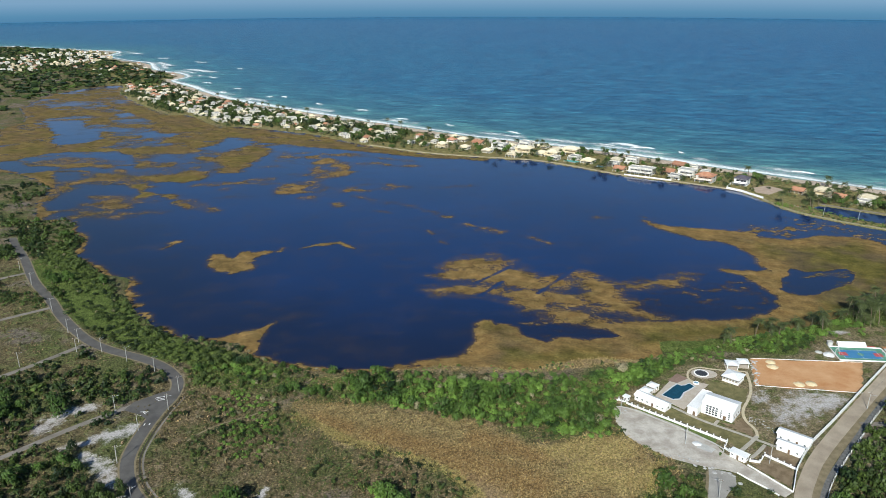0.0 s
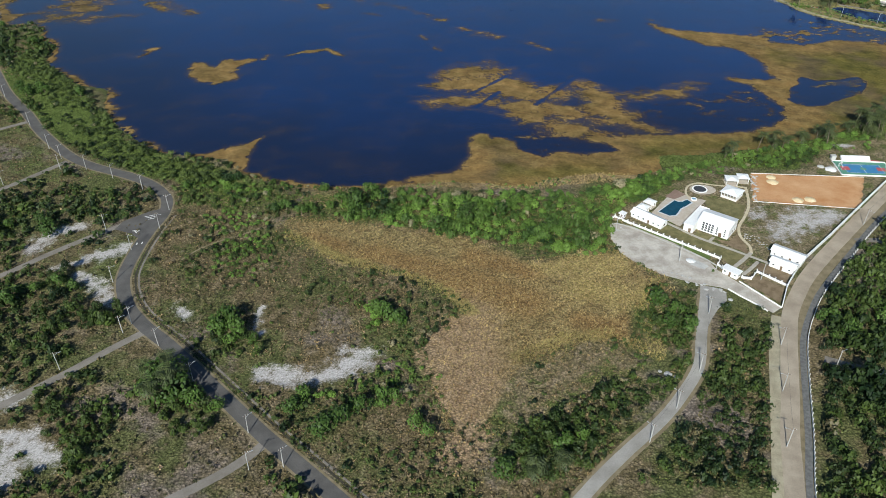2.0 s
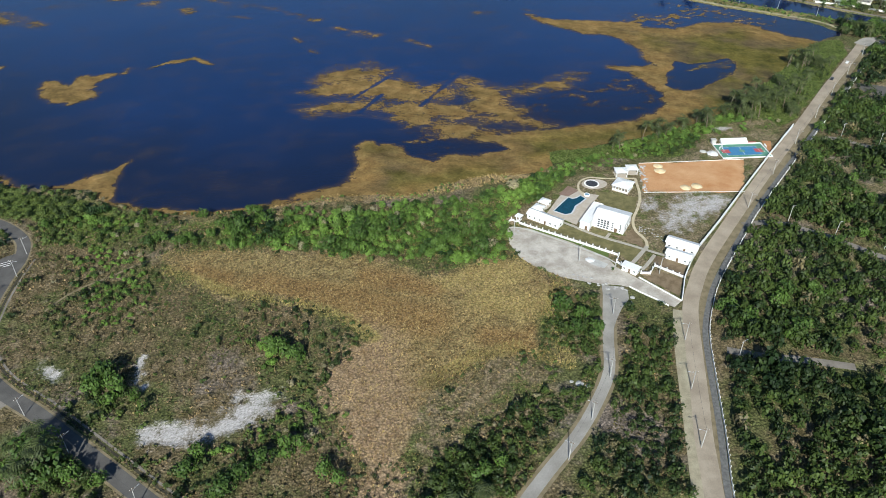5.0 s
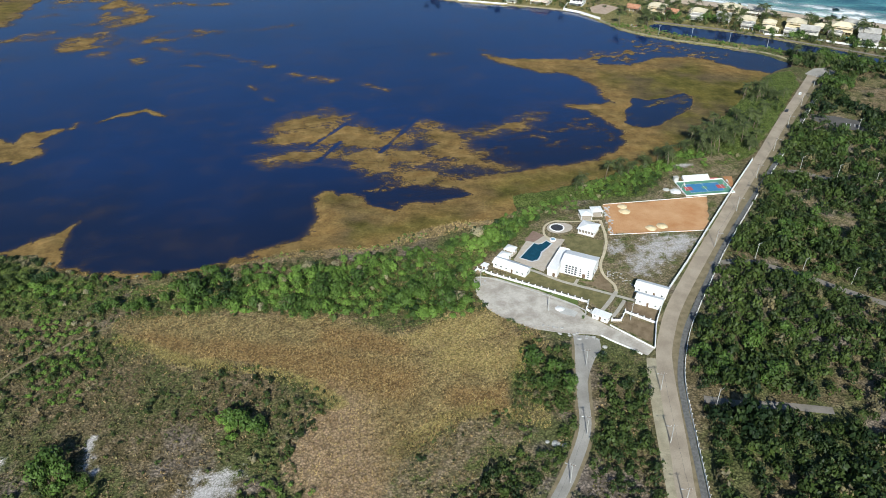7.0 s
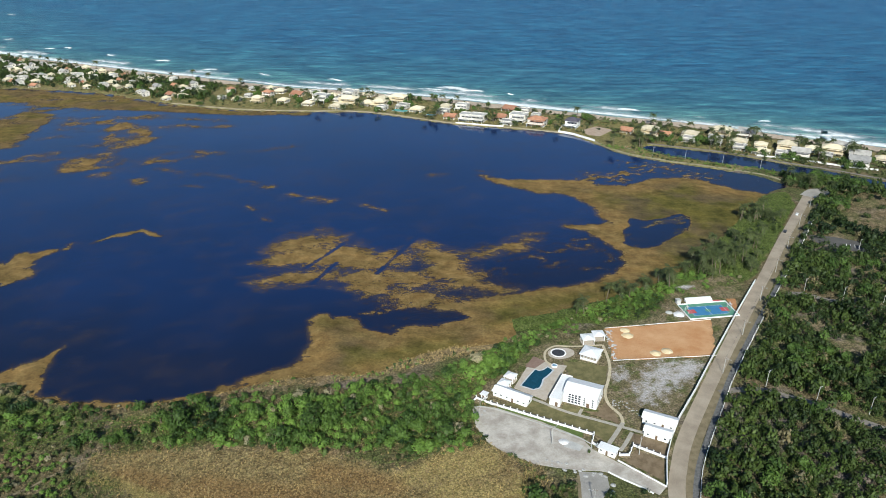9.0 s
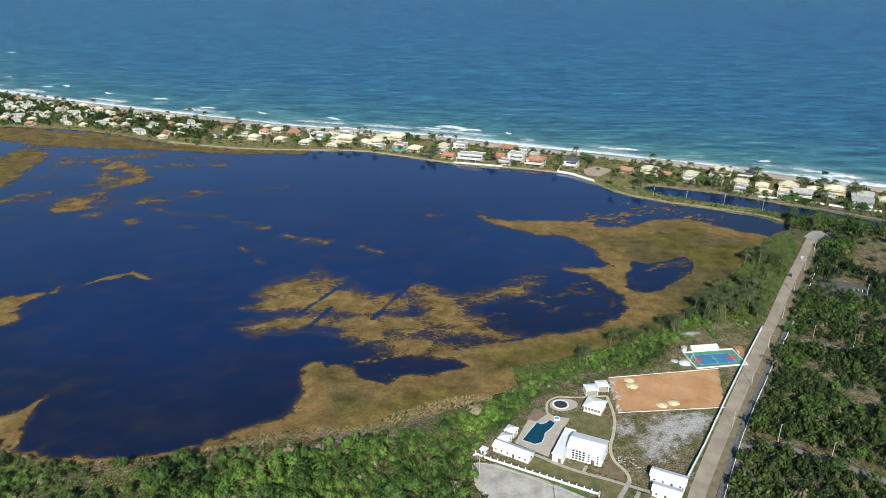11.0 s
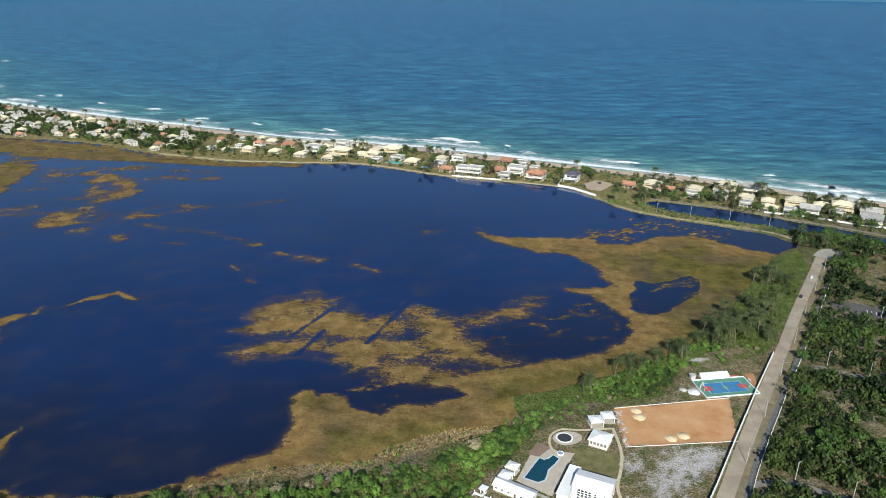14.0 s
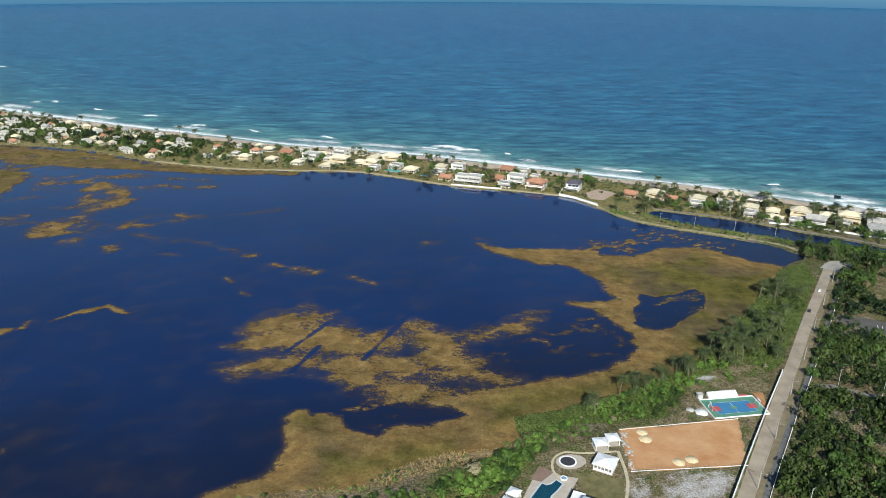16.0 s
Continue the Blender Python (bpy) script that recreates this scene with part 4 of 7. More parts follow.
# surf along the beach and single breakers
p = spline(COAST, 14)
p = p[(p[:, 0] > -1500) & (p[:, 0] < 1300)]
way = np.gradient(p, axis=0)
way /= np.linalg.norm(way, axis=1)[:, None]
out_ = np.stack([-way[:, 1], way[:, 0]], 1) * np.sign((np.stack([-way[:, 1], way[:, 0]], 1) * (0.75, 0.65)).sum(1))[:, None]
steps = np.array([-5, -2, 1, 5, 11, 18, 25, 30, 38, 52])
fall = np.array([0.0, 0.8, 1.0, 0.72, 0.4, 0.2, 0.15, 0.15, 0.08, 0.0])
second = np.array([0, 0, 0, 0, 0.1, 0.25, 0.62, 0.5, 0.3, 0.0])
V = (p[:, None] + out_[:, None] * steps[None, :, None])
swing = fbm(p[:, 0], p[:, 1], 110, 23, 3)[:, None]
cover = np.clip(fall[None] * (0.6 + 0.95 * swing) + second[None] * smooth(fbm(p[:, 0], p[:, 1], 70, 29, 3), 0.52, 0.68)[:, None], 0, 1)
V = np.concatenate([V, np.full((*V.shape[:2], 1), WATER + 0.18)], -1)
k = np.arange(len(p) * 10).reshape(-1, 10)
tagged(mesh_np("surf", V.reshape(-1, 3), np.stack([k[:-1, :-1], k[:-1, 1:], k[1:, 1:], k[1:, :-1]], -1).reshape(-1, 4), FOAM, {"cover": cover.ravel()}, shade=True), "white surf washing along the beach", "surf", kind="stuff")


def breaker(x, y, length, width, turn, strength=0.75):
    a, b = np.meshgrid(np.linspace(-1, 1, 25), np.linspace(-1, 1, 9))
    bend = 0.35 * width * np.sin(a * 2.2 + x)
    c = np.clip(1 - np.abs(a) ** 3, 0, 1) * np.where(b < 0, np.clip(1 + b * 0.9, 0, 1), np.clip(1 - b * b, 0, 1)) * strength * 1.15
    lx, ly = a * length / 2, b * width / 2 + bend
    ca, sa = math.cos(radians(turn)), math.sin(radians(turn))
    z = WATER + 0.2 + 0.9 * np.exp(-((b - 0.3) * 3) ** 2) * (1 - np.abs(a) ** 3)
    v = np.stack([x + lx * ca - ly * sa, y + lx * sa + ly * ca, z], -1).reshape(-1, 3)
    i = np.arange(a.size).reshape(a.shape)
    f = np.stack([i[:-1, :-1], i[:-1, 1:], i[1:, 1:], i[1:, :-1]], -1).reshape(-1, 4)
    ob = mesh_np("breaking_wave", v, f, FOAM, {"cover": c.ravel()}, shade=True)
    return tagged(ob, "white breaking wave on the blue sea", "wave", "breakers off the beach")


for x, y, length, width, strength in ((286, 872, 12, 7, 0.9), (318, 840, 16, 10, 0.35), (385, 770, 34, 9, 0.9), (497, 693, 16, 7, 0.8), (228, 912, 62, 30, 0.8), (246, 898, 38, 16, 0.9), (206, 922, 34, 16, 0.7), (97, 1002, 30, 14, 0.85), (147, 944, 34, 14, 0.55), (10, 1063, 30, 14, 0.7), (-62, 1112, 30, 16, 0.8), (-131, 1196, 30, 18, 0.8), (-209, 1268, 26, 14, 0.8), (-287, 1349, 26, 16, 0.8), (346, 770, 30, 20, 0.4), (529, 625, 60, 22, 0.75), (448, 712, 26, 16, 0.3), (191, 925, 18, 8, 0.5)):
    breaker(x, y, length, width * 0.8, -34 + rng.uniform(-8, 8), strength)
for x, y, length in ((-921, 2270, 115), (-774, 2116, 55), (-636, 2003, 57), (-707, 1937, 121), (-575, 1792, 150), (-505, 1659, 50), (-488, 1559, 45), (-491, 1835, 24), (-402, 1470, 24), (-414, 1410, 25), (-341, 1325, 31), (-313, 1350, 24), (-1428, 2553, 50), (-1335, 2505, 68), (-1196, 2482, 37)):
    breaker(x, y, length, min(60, length * 0.3), -20 + rng.uniform(-12, 12), 0.75)


# ---- roads and tracks ----
def setting(ob, label, category):
    return tagged(ob, label, category, kind="structure")


setting(part("road_west", ribbon(ROAD_WEST, 5.6, -0.2, 0.07), ASPHALT), "narrow grey asphalt road winding round the lagoon", "road")
setting(part("road_east", ribbon(ROAD_EAST, 6.2, -0.2, 0.07), PAVED), "pale paved road running towards the beach", "road")
setting(part("verge_east", ribbon([(x + 2.6, y - 2.2) for x, y in ROAD_EAST], 6.0, -0.2, 0.05), VERGE), "dry grass verge beside the paved road", "verge")
setting(part("verge_sandy", ribbon([(95, 130), (105, 158), (112, 177.5), (125, 213.8), (131, 229), (135, 238)], 4.6, -0.2, 0.045), plain("sandy_verge", (0.27, 0.235, 0.16), (0.38, 0.34, 0.24), 0.25, 2.0, 0.95)), "sandy verge beside the paved road", "verge")
setting(part("shoulder", ribbon(TRACK_EAST, 6.6, -0.2, 0.04), VERGE), "trodden brown shoulder of the gravel track", "verge")
setting(part("shoulder", ribbon(ROAD_WEST, 7.2, -0.2, 0.04), VERGE), "trodden brown shoulder of the asphalt road", "verge")
setting(part("track_east", ribbon(TRACK_EAST, 4.2, -0.2, 0.06), GRAVEL), "pale gravel track", "track")
west = spline(ROAD_WEST[10:], 4)
side_way = np.gradient(west, axis=0)
side_way /= np.linalg.norm(side_way, axis=1)[:, None]
for off, wide_, tone, label in ((5.0, 0.9, plain("dark_ditch", (0.035, 0.032, 0.022), (0.06, 0.055, 0.036), 0.4, 3.0, 0.95), "dark overgrown ditch beside the asphalt road"), (6.3, 0.8, TRACK, "pale footworn path beside the ditch")):
    rows = [tuple(a) for a in (west + off * np.stack([-side_way[:, 1], side_way[:, 0]], 1))[::2]]
    setting(part("roadside_ditch" if off < 6 else "roadside_path", ribbon(rows, wide_, -0.2, 0.045, 3.0), tone), label, "ditch" if off < 6 else "path")
for rows in SIDE_TRACKS:
    setting(part("side_track", ribbon(rows, 3.4, -0.2, 0.05), TRACK), "worn dirt side track through the heath", "track")
for rows in WOOD_PATHS:
    setting(part("wood_path", ribbon(rows, 3.6, -0.2, 0.056), TRACK), "dirt path through the woods", "track")
for rows in FOOTPATHS:
    setting(part("footpath", ribbon(rows, 0.9, -0.2, 0.05), VERGE), "narrow trodden footpath through the heath", "path")
setting(part("parking_lot", prism(bmesh.new(), LOT, -0.2, 0.08), plain("lot_gravel", (0.33, 0.29, 0.245), (0.54, 0.50, 0.44), 0.14, 1.2, 0.95)), "grey gravel parking lot outside the white wall", "parking lot")

setting(part("track_mouth", prism(bmesh.new(), MOUTH, -0.2, 0.066), GRAVEL), "pale gravel mouth of the track at the parking lot", "track")

# ---- where the houses stand: x, y, turn, kind ----
HOUSES = [(301, 722, -38, "G"), (362, 678, -45, "E"), (386, 648, -42, "H"), (406, 637, -42, "F"), (416, 614, -40, "H"), (438, 615, -40, "A"), (455, 602, -40, "E"), (453, 581, -42, "F"), (474, 592, -42, "A"), (473, 574, -42, "H"), (496, 562, -42, "F"), (521, 538, -42, "A"), (424, 628, -40, "A"), (395, 662, -42, "A"), (372, 668, -45, "D"), (484, 548, -42, "F"), (344, 690, -44, "D"), (440, 588, -42, "H"), (463, 612, -40, "A"), (486, 582, -42, "E"), (540, 520, -42, "E"), (512, 553, -42, "A")]
HOUSES += [(241, 768, -38, "D"), (275, 745, -38, "H"), (165, 820, -36, "A"), (98, 872, -32, "E"), (84, 905, -34, "A"), (257, 757, -38, "C"), (269, 735, -38, "B"), (217, 766, -36, "C"), (207, 772, -36, "C"), (190, 805, -36, "H"), (129, 852, -30, "E"), (118, 860, -30, "A"), (54, 876, -30, "A"), (70, 893, -32, "C"), (28, 897, -34, "A"), (0, 905, -36, "E"), (12, 930, -36, "B"), (-22, 918, -36, "A"), (46, 925, -36, "D"), (-40, 930, -38, "H"), (-30, 960, -38, "B")]
SPIT_WEST = [(-45, 1000), (-212, 1140), (-345, 1258), (-432, 1355), (-530, 1490), (-640, 1520), (-605, 1425), (-520, 1300), (-432, 1182), (-392, 1172), (-318, 1072), (-180, 1016), (-100, 940), (-60, 925)]
TOWN = [(-1395, 2075), (-1149, 1697), (-1022, 1742), (-963, 1778), (-974, 1908), (-872, 1841), (-922, 2125), (-1030, 2331), (-1196, 2395), (-1200, 2233), (-1197, 2108)]
HEADLAND = [(-806, 1697), (-854, 1894), (-765, 1951), (-697, 1815), (-635, 1754), (-569, 1664), (-589, 1622), (-625, 1653), (-714, 1754), (-766, 1664)]


def plots(outline, step, chance, seed, kinds, turn):
    r = np.random.default_rng(seed)
    o = np.array(outline, float)
    a = radians(turn)
    out = []
    for u in np.arange(-1600, 1600, step):
        for v in np.arange(-1600, 1600, step * 0.82):
            x = o[:, 0].mean() + u * math.cos(a) - v * math.sin(a) + r.uniform(-0.22, 0.22) * step
            y = o[:, 1].mean() + u * math.sin(a) + v * math.cos(a) + r.uniform(-0.22, 0.22) * step
            pick, fate, skew = r.integers(len(kinds)), r.uniform(), r.normal(0, 7)
            if fate < chance and inside(outline, np.array([x]), np.array([y]))[0]:
                out.append((x, y, turn + skew, kinds[pick]))
    return out


HOUSES += plots(SPIT_WEST, 20, 0.66, 5, "AABCDEFHHCAH", -48)
SPIT_EAST = [(-40, 905), (-10, 985), (60, 950), (130, 905), (190, 865), (250, 815), (300, 772), (262, 735), (215, 757), (175, 785), (120, 838), (50, 862)]
SPIT_END = [(355, 672), (395, 700), (450, 645), (510, 590), (545, 545), (520, 525), (470, 545), (430, 590)]
for spot in plots(SPIT_EAST, 21, 0.6, 15, "AHCAEHD", -38) + plots(SPIT_END, 19, 0.55, 16, "HAFHE", -42):
    if all(math.hypot(spot[0] - h[0], spot[1] - h[1]) > 14.5 for h in HOUSES):
        HOUSES.append(spot)
TOWN_HOUSES = plots(TOWN, 22, 0.5, 6, "tuvw", -50) + plots(HEADLAND, 26, 0.42, 8, "ttvw", -50)
HOUSE_SPOTS = np.array([h[:2] for h in HOUSES])
print("houses", len(HOUSES), len(TOWN_HOUSES))


# ---- plants ----
def leaves(count, lumps, size, flat=0.75, seed=0, loose=0.55):
    """Leaf-clump quads on a lumpy crown 2 wide, standing on z = 0: each corner with the outward direction of its lump."""
    r = np.random.default_rng(seed)
    c = r.uniform(-loose, loose, (lumps, 3)) * (1, 1, 0.6)
    c[:, 2] += 0.55
    rad = r.uniform(0.38, 0.62, lumps)
    which = r.integers(0, lumps, count)
    d = r.normal(size=(count, 3))
    d[:, 2] = np.abs(d[:, 2]) * 1.1 - 0.25
    d /= np.linalg.norm(d, axis=1)[:, None]
    p = c[which] + d * rad[which][:, None] * r.uniform(0.75, 1.08, count)[:, None]
    p[:, 2] = np.maximum(p[:, 2], 0.05) * flat
    n = d + r.normal(size=(count, 3)) * 0.28
    n /= np.linalg.norm(n, axis=1)[:, None]
    a = np.cross(n, r.normal(size=(count, 3)))
    a /= np.linalg.norm(a, axis=1)[:, None]
    b = np.cross(n, a)
    s = size * r.uniform(0.6, 1.4, (count, 1))
    q = np.stack([p - a * s, p - b * s * 0.6, p + a * s, p + b * s * 0.6], 1)
    flip = (np.cross(q[:, 1] - q[:, 0], q[:, 2] - q[:, 0]) * d).sum(1) < 0
    q[flip] = q[flip][:, ::-1]
    o = d * 0.95 + r.normal(size=(count, 3)) * 0.13 + (0, 0, 0.05)
    o /= np.linalg.norm(o, axis=1)[:, None]
    return np.concatenate([q, np.repeat(o[:, None], 4, 1)], -1)


def grove(name, places, radii, templates, material, label, category, tall=1.0, tint=None):
    """Many plants as one mesh: at each place a turned and scaled copy of a template."""
    if not len(places):
        return None
    r = np.random.default_rng(len(places))
    pick, turn = r.integers(0, len(templates), len(places)), r.uniform(0, 6.283, len(places))
    shade_ = r.uniform(0, 1, len(places)) if tint is None else tint
    vs, ts, ns = [], [], []
    for k, tpl in enumerate(templates):
        m = pick == k
        if not m.any():
            continue
        t = tpl.reshape(-1, tpl.shape[-1])
        ca, sa, rr = np.cos(turn[m])[:, None], np.sin(turn[m])[:, None], radii[m][:, None]
        x = (t[None, :, 0] * ca - t[None, :, 1] * sa) * rr + places[m, 0][:, None]
        y = (t[None, :, 0] * sa + t[None, :, 1] * ca) * rr + places[m, 1][:, None]
        z = t[None, :, 2] * rr * tall * r.uniform(0.75, 1.3, (m.sum(), 1)) - 0.05
        vs.append(np.stack([x, y, z], -1).reshape(-1, 3))
        ts.append(np.repeat(shade_[m], len(t)))
        if t.shape[1] == 6:
            ns.append(np.stack([t[None, :, 3] * ca - t[None, :, 4] * sa, t[None, :, 3] * sa + t[None, :, 4] * ca, t[None, :, 5] + 0 * ca], -1).reshape(-1, 3))
    v = np.concatenate(vs)
    ob = mesh_np(name, v, np.arange(len(v)).reshape(-1, 4), material, {"tint": np.concatenate(ts)}, normals=np.concatenate(ns) if ns else None)
    return tagged(ob, label, category, kind="stuff")


KEEP_CLEAR = [(np.array([(351, 406), (366, 421)]), 8.0)] + [(spline(line, 6), w / 2 + 0.5) for line, w in roads] + [(spline([(x + 4.5, y - 4.0) for x, y in ROAD_EAST], 6), 3.4), (spline([(x - 5, y) for x, y in ROAD_EAST[:6]], 6), 3)]


def scatter(outline, step, chance=None, seed=0, clear=1.0):
    """Uneven points inside an outline, off the roads, the water and the compound."""
    r = np.random.default_rng(seed)
    o = np.array(outline, float)
    xs, ys = np.arange(o[:, 0].min(), o[:, 0].max(), step), np.arange(o[:, 1].min(), o[:, 1].max(), step)
    X, Y = [a.ravel() for a in np.meshgrid(xs, ys)]
    X, Y = X + r.uniform(-0.6, 0.6, X.size) * step, Y + r.uniform(-0.6, 0.6, X.size) * step
    ok = inside(outline, X, Y)
    if chance is not None:
        ok &= r.uniform(0, 1, X.size) < chance(X, Y)
    X, Y = X[ok], Y[ok]
    if len(X) and Y.max() > 540:
        ok = np.min(np.hypot(X[:, None] - HOUSE_SPOTS[None, :, 0], Y[:, None] - HOUSE_SPOTS[None, :, 1]), 1) > 7.5
        X, Y = X[ok], Y[ok]
    ok = ~inside(COMPOUND, X, Y) & ~inside(LOT, X, Y) & (strokes_cover(SAND_SPOTS, X, Y) < r.uniform(-0.3, 0.6, X.size))
    for area in CLEARINGS:
        ok &= ~inside(area, X, Y) | (r.uniform(0, 1, X.size) < 0.12)
    lake, sea_ = wet(X, Y)
    ok &= (lake < -1.0) & (sea_ < -18)
    for line, w in KEEP_CLEAR:
        near = (X > line[:, 0].min() - 9) & (X < line[:, 0].max() + 9) & ok
        if near.any():
            idx = np.flatnonzero(near)
            ok[idx] &= line_dist(line, X[idx], Y[idx]) > w * clear
    return np.stack([X[ok], Y[ok]], 1)


BUSH = [leaves(180, 2 + s % 4, 0.122, 0.8 + 0.06 * (s % 4), s, 0.4) for s in range(10)]
MID = [leaves(92, 4 + s % 4, 0.175, 0.8 + 0.1 * (s % 4), 40 + s) for s in range(8)]
SMALL = [leaves(34, 4, 0.31, 0.9, 80 + s) for s in range(6)]
FAR = [leaves(15, 3, 0.5, 0.8, 60 + s) for s in range(5)]
LOW = [leaves(10, 3, 0.42, 0.65, 20 + s) for s in range(8)]


def plant(name, outline, step, lo, hi, material, templates, label, category, seed, chance=None, tall=1.0, patch=30):
    pts = scatter(outline, step, chance, seed)
    r = np.random.default_rng(seed + 1)
    rad = lo + (hi - lo) * r.beta(1.1, 2.6, len(pts)) * (0.45 + 1.1 * fbm(pts[:, 0], pts[:, 1], 26, seed + 3, 3))
    tint = np.clip(1.3 * (fbm(pts[:, 0], pts[:, 1] * (1 if patch > 20 else 2), patch, seed, 3) - 0.5) + 0.1 + 0.8 * r.uniform(0, 1, len(pts)), 0, 0.93)
    tint[r.uniform(0, 1, len(pts)) < 0.025] = 1.0
    print(name, len(pts))
    return grove(name, pts, rad, templates, material, label, category, tall, tint)


GAP = [(-82, 323), (-78, 337), (-62, 350), (-49, 348), (-55, 337), (-64, 323), (-71, 314)]
plant("shrub_belt", BELT, 3.3, 1.7, 4.8, LEAF, BUSH, "dense bright green shrubs between lagoon and meadow", "shrubs", 101, lambda x, y: (0.35 + 1.2 * smooth(fbm(x, y, 16, 7), 0.3, 0.46)) * (0.3 + 0.7 * smooth(x, -52, -32)) * np.where(inside(GAP, x, y), 0.08, 1.0), tall=1.0)
INNER_BANK = [(84, 314), (95, 326), (106, 332), (119, 345), (130, 350.5), (148, 353), (163, 358), (200, 365), (212, 380), (248, 377), (270, 388), (240, 401), (192, 386), (157, 374), (141, 373), (122, 359), (105, 352), (90, 340)]
plant("bank_thicket", INNER_BANK, 2.6, 0.9, 3.4, LEAF, BUSH, "lush green thicket between compound and lagoon", "shrubs", 116, lambda x, y: ~inside(FLAT, x, y) * (0.35 + 1.0 * smooth(fbm(x, y, 14, 9), 0.34, 0.5)))
plant("shrub_belt", BELT_L, 3.2, 1.2, 3.8, DULL_LEAF, BUSH, "dense dark green shrubs along the lagoon shore", "shrubs", 102, lambda x, y: (0.35 + 0.9 * fbm(x, y, 20, 8)) * np.where(inside(GREEN_STRIP, x, y), 0.15, 1.0) * np.where(inside(GAP, x, y), 0.08, 1.0))
EAST_SIDE = [(112, 145), (122, 163), (133, 192), (148, 228), (164, 256), (200, 295), (300, 392), (408, 500), (440, 512), (470, 495), (500, 430), (240, 165), (215, 145)]
plant("wood", EAST_SIDE, 3.5, 1.4, 5.2, DARK_LEAF, MID, "dark green coastal wood", "wood", 103, lambda x, y: np.where(inside(MEAD_R, x, y), 0.05, 0.4 + 1.2 * smooth(fbm(x, y, 34, 12), 0.34, 0.48)), 1.3)
plant("wood", WOOD_M, 2.9, 1.3, 3.6, DARK_LEAF, MID, "green thicket between track and road", "wood", 104, lambda x, y: 0.38 + 1.1 * smooth(fbm(x, y, 22, 14), 0.4, 0.56))
plant("wood", WOOD_T, 2.8, 1.2, 3.4, DARK_LEAF, MID, "green thicket beside the gravel track", "wood", 105, lambda x, y: 0.38 + 1.1 * smooth(fbm(x, y, 22, 15), 0.38, 0.55))
plant("shrub_belt", [(-447, 723), (-412, 734), (-341, 680), (-282, 592), (-275, 534), (-340, 534)], 4.2, 1.4, 4.2, DARK_LEAF, SMALL, "dark green shrubs in the far western heath", "shrubs", 119, lambda x, y: 0.2 + 1.1 * smooth(fbm(x, y, 30, 44), 0.42, 0.56))
WEST_SIDE = [(-200, 140), (-260, 230), (-380, 460), (-400, 620), (-345, 600), (-300, 520), (-215, 400), (-140, 350), (-137, 260), (-60, 178), (-20, 130)]
plant("thicket", WEST_SIDE, 3.8, 1.3, 4.0, DARK_LEAF, SMALL, "dark green thickets in the western heath", "shrubs", 106, lambda x, y: 1.1 * smooth(fbm(x, y, 40, 18), 0.52, 0.62))
HEATH = [(-132, 345), (-60, 345), (110, 330), (95, 250), (40, 140), (-10, 130), (-60, 184), (-125, 250)]
off_meadow = lambda x, y: ~inside(MEADOW, x, y)
plant("heath_shrubs", HEATH, 3.2, 0.5, 2.4, DULL_LEAF, SMALL, "green shrubs in clumps on the heath", "shrubs", 107, lambda x, y: off_meadow(x, y) * (0.07 + 1.0 * smooth(fbm(x, y, 26, 21), 0.47, 0.6)))
plant("heath_scrub", HEATH, 1.5, 0.35, 1.25, SCRUB, LOW, "low grey-green heath scrub", "scrub", 108, lambda x, y: off_meadow(x, y) * (0.35 + 0.8 * fbm(x, y, 18, 22)), patch=24)
plant("heath_scrub", WOOD_M + [], 1.5, 0.35, 1.2, SCRUB, LOW, "low brownish scrub between track and road", "scrub", 117)
plant("heath_scrub", WOOD_T + [], 1.5, 0.35, 1.2, SCRUB, LOW, "low olive scrub beside the gravel track", "scrub", 118)
plant("heath_scrub", WEST_SIDE, 2.3, 0.4, 1.4, SCRUB, LOW, "low brownish heath scrub", "scrub", 109, lambda x, y: 0.3 + 0.8 * fbm(x, y, 22, 24))
plant("bank_shrubs", GRASS_E, 2.9, 0.8, 3.0, DULL_LEAF, MID, "green shrubs on the grassy bank", "shrubs", 110, lambda x, y: 0.9 * smooth(fbm(x, y, 24, 26), 0.42, 0.56) * smooth(-wet(x, y)[0], 8, 16) * (x > 168))
plant("wood_edge_scrub", EAST_SIDE, 4.2, 0.5, 1.5, SCRUB, LOW, "brownish undergrowth between the trees", "scrub", 111, lambda x, y: 0.6 + 0 * x)
STRIP = [(560, 470), (545, 560), (505, 600), (470, 640), (430, 675), (380, 715), (330, 755), (240, 830), (120, 915), (-40, 1015), (-210, 1155), (-350, 1275), (-440, 1370), (-540, 1510), (-620, 1420), (-530, 1290), (-440, 1175), (-395, 1158), (-320, 1058), (-180, 1003), (-95, 928), (-20, 882), (110, 838), (190, 768), (290, 705), (345, 655), (430, 570), (480, 512)]
plant("spit_garden_shrubs", STRIP, 4.6, 1.2, 4.2, PALM, SMALL, "garden shrubs and trees between the beach houses", "shrubs", 112, lambda x, y: np.where(x < -60, 0.5, np.where(x < 320, 0.3, 0.55)) * smooth(fbm(x, y, 30, 28), 0.32, 0.52))
plant("spit_trees", SPIT_WEST, 5.2, 2.0, 5.2, DARK_LEAF, SMALL, "dark green garden trees between the western beach houses", "trees", 126, lambda x, y: 0.25 + 0.9 * smooth(fbm(x, y, 36, 66), 0.4, 0.56), tall=1.3)
DIKE = [(296, 662), (308, 630), (334, 600), (356, 581), (388, 550), (400, 530), (420, 544), (400, 563), (366, 594), (345, 614), (330, 642)]
plant("dike_shrubs", DIKE, 2.4, 0.6, 1.9, LEAF, MID, "palmetto and shrubs on the bank beside the canal", "shrubs", 113, lambda x, y: 0.5 + 0 * x)
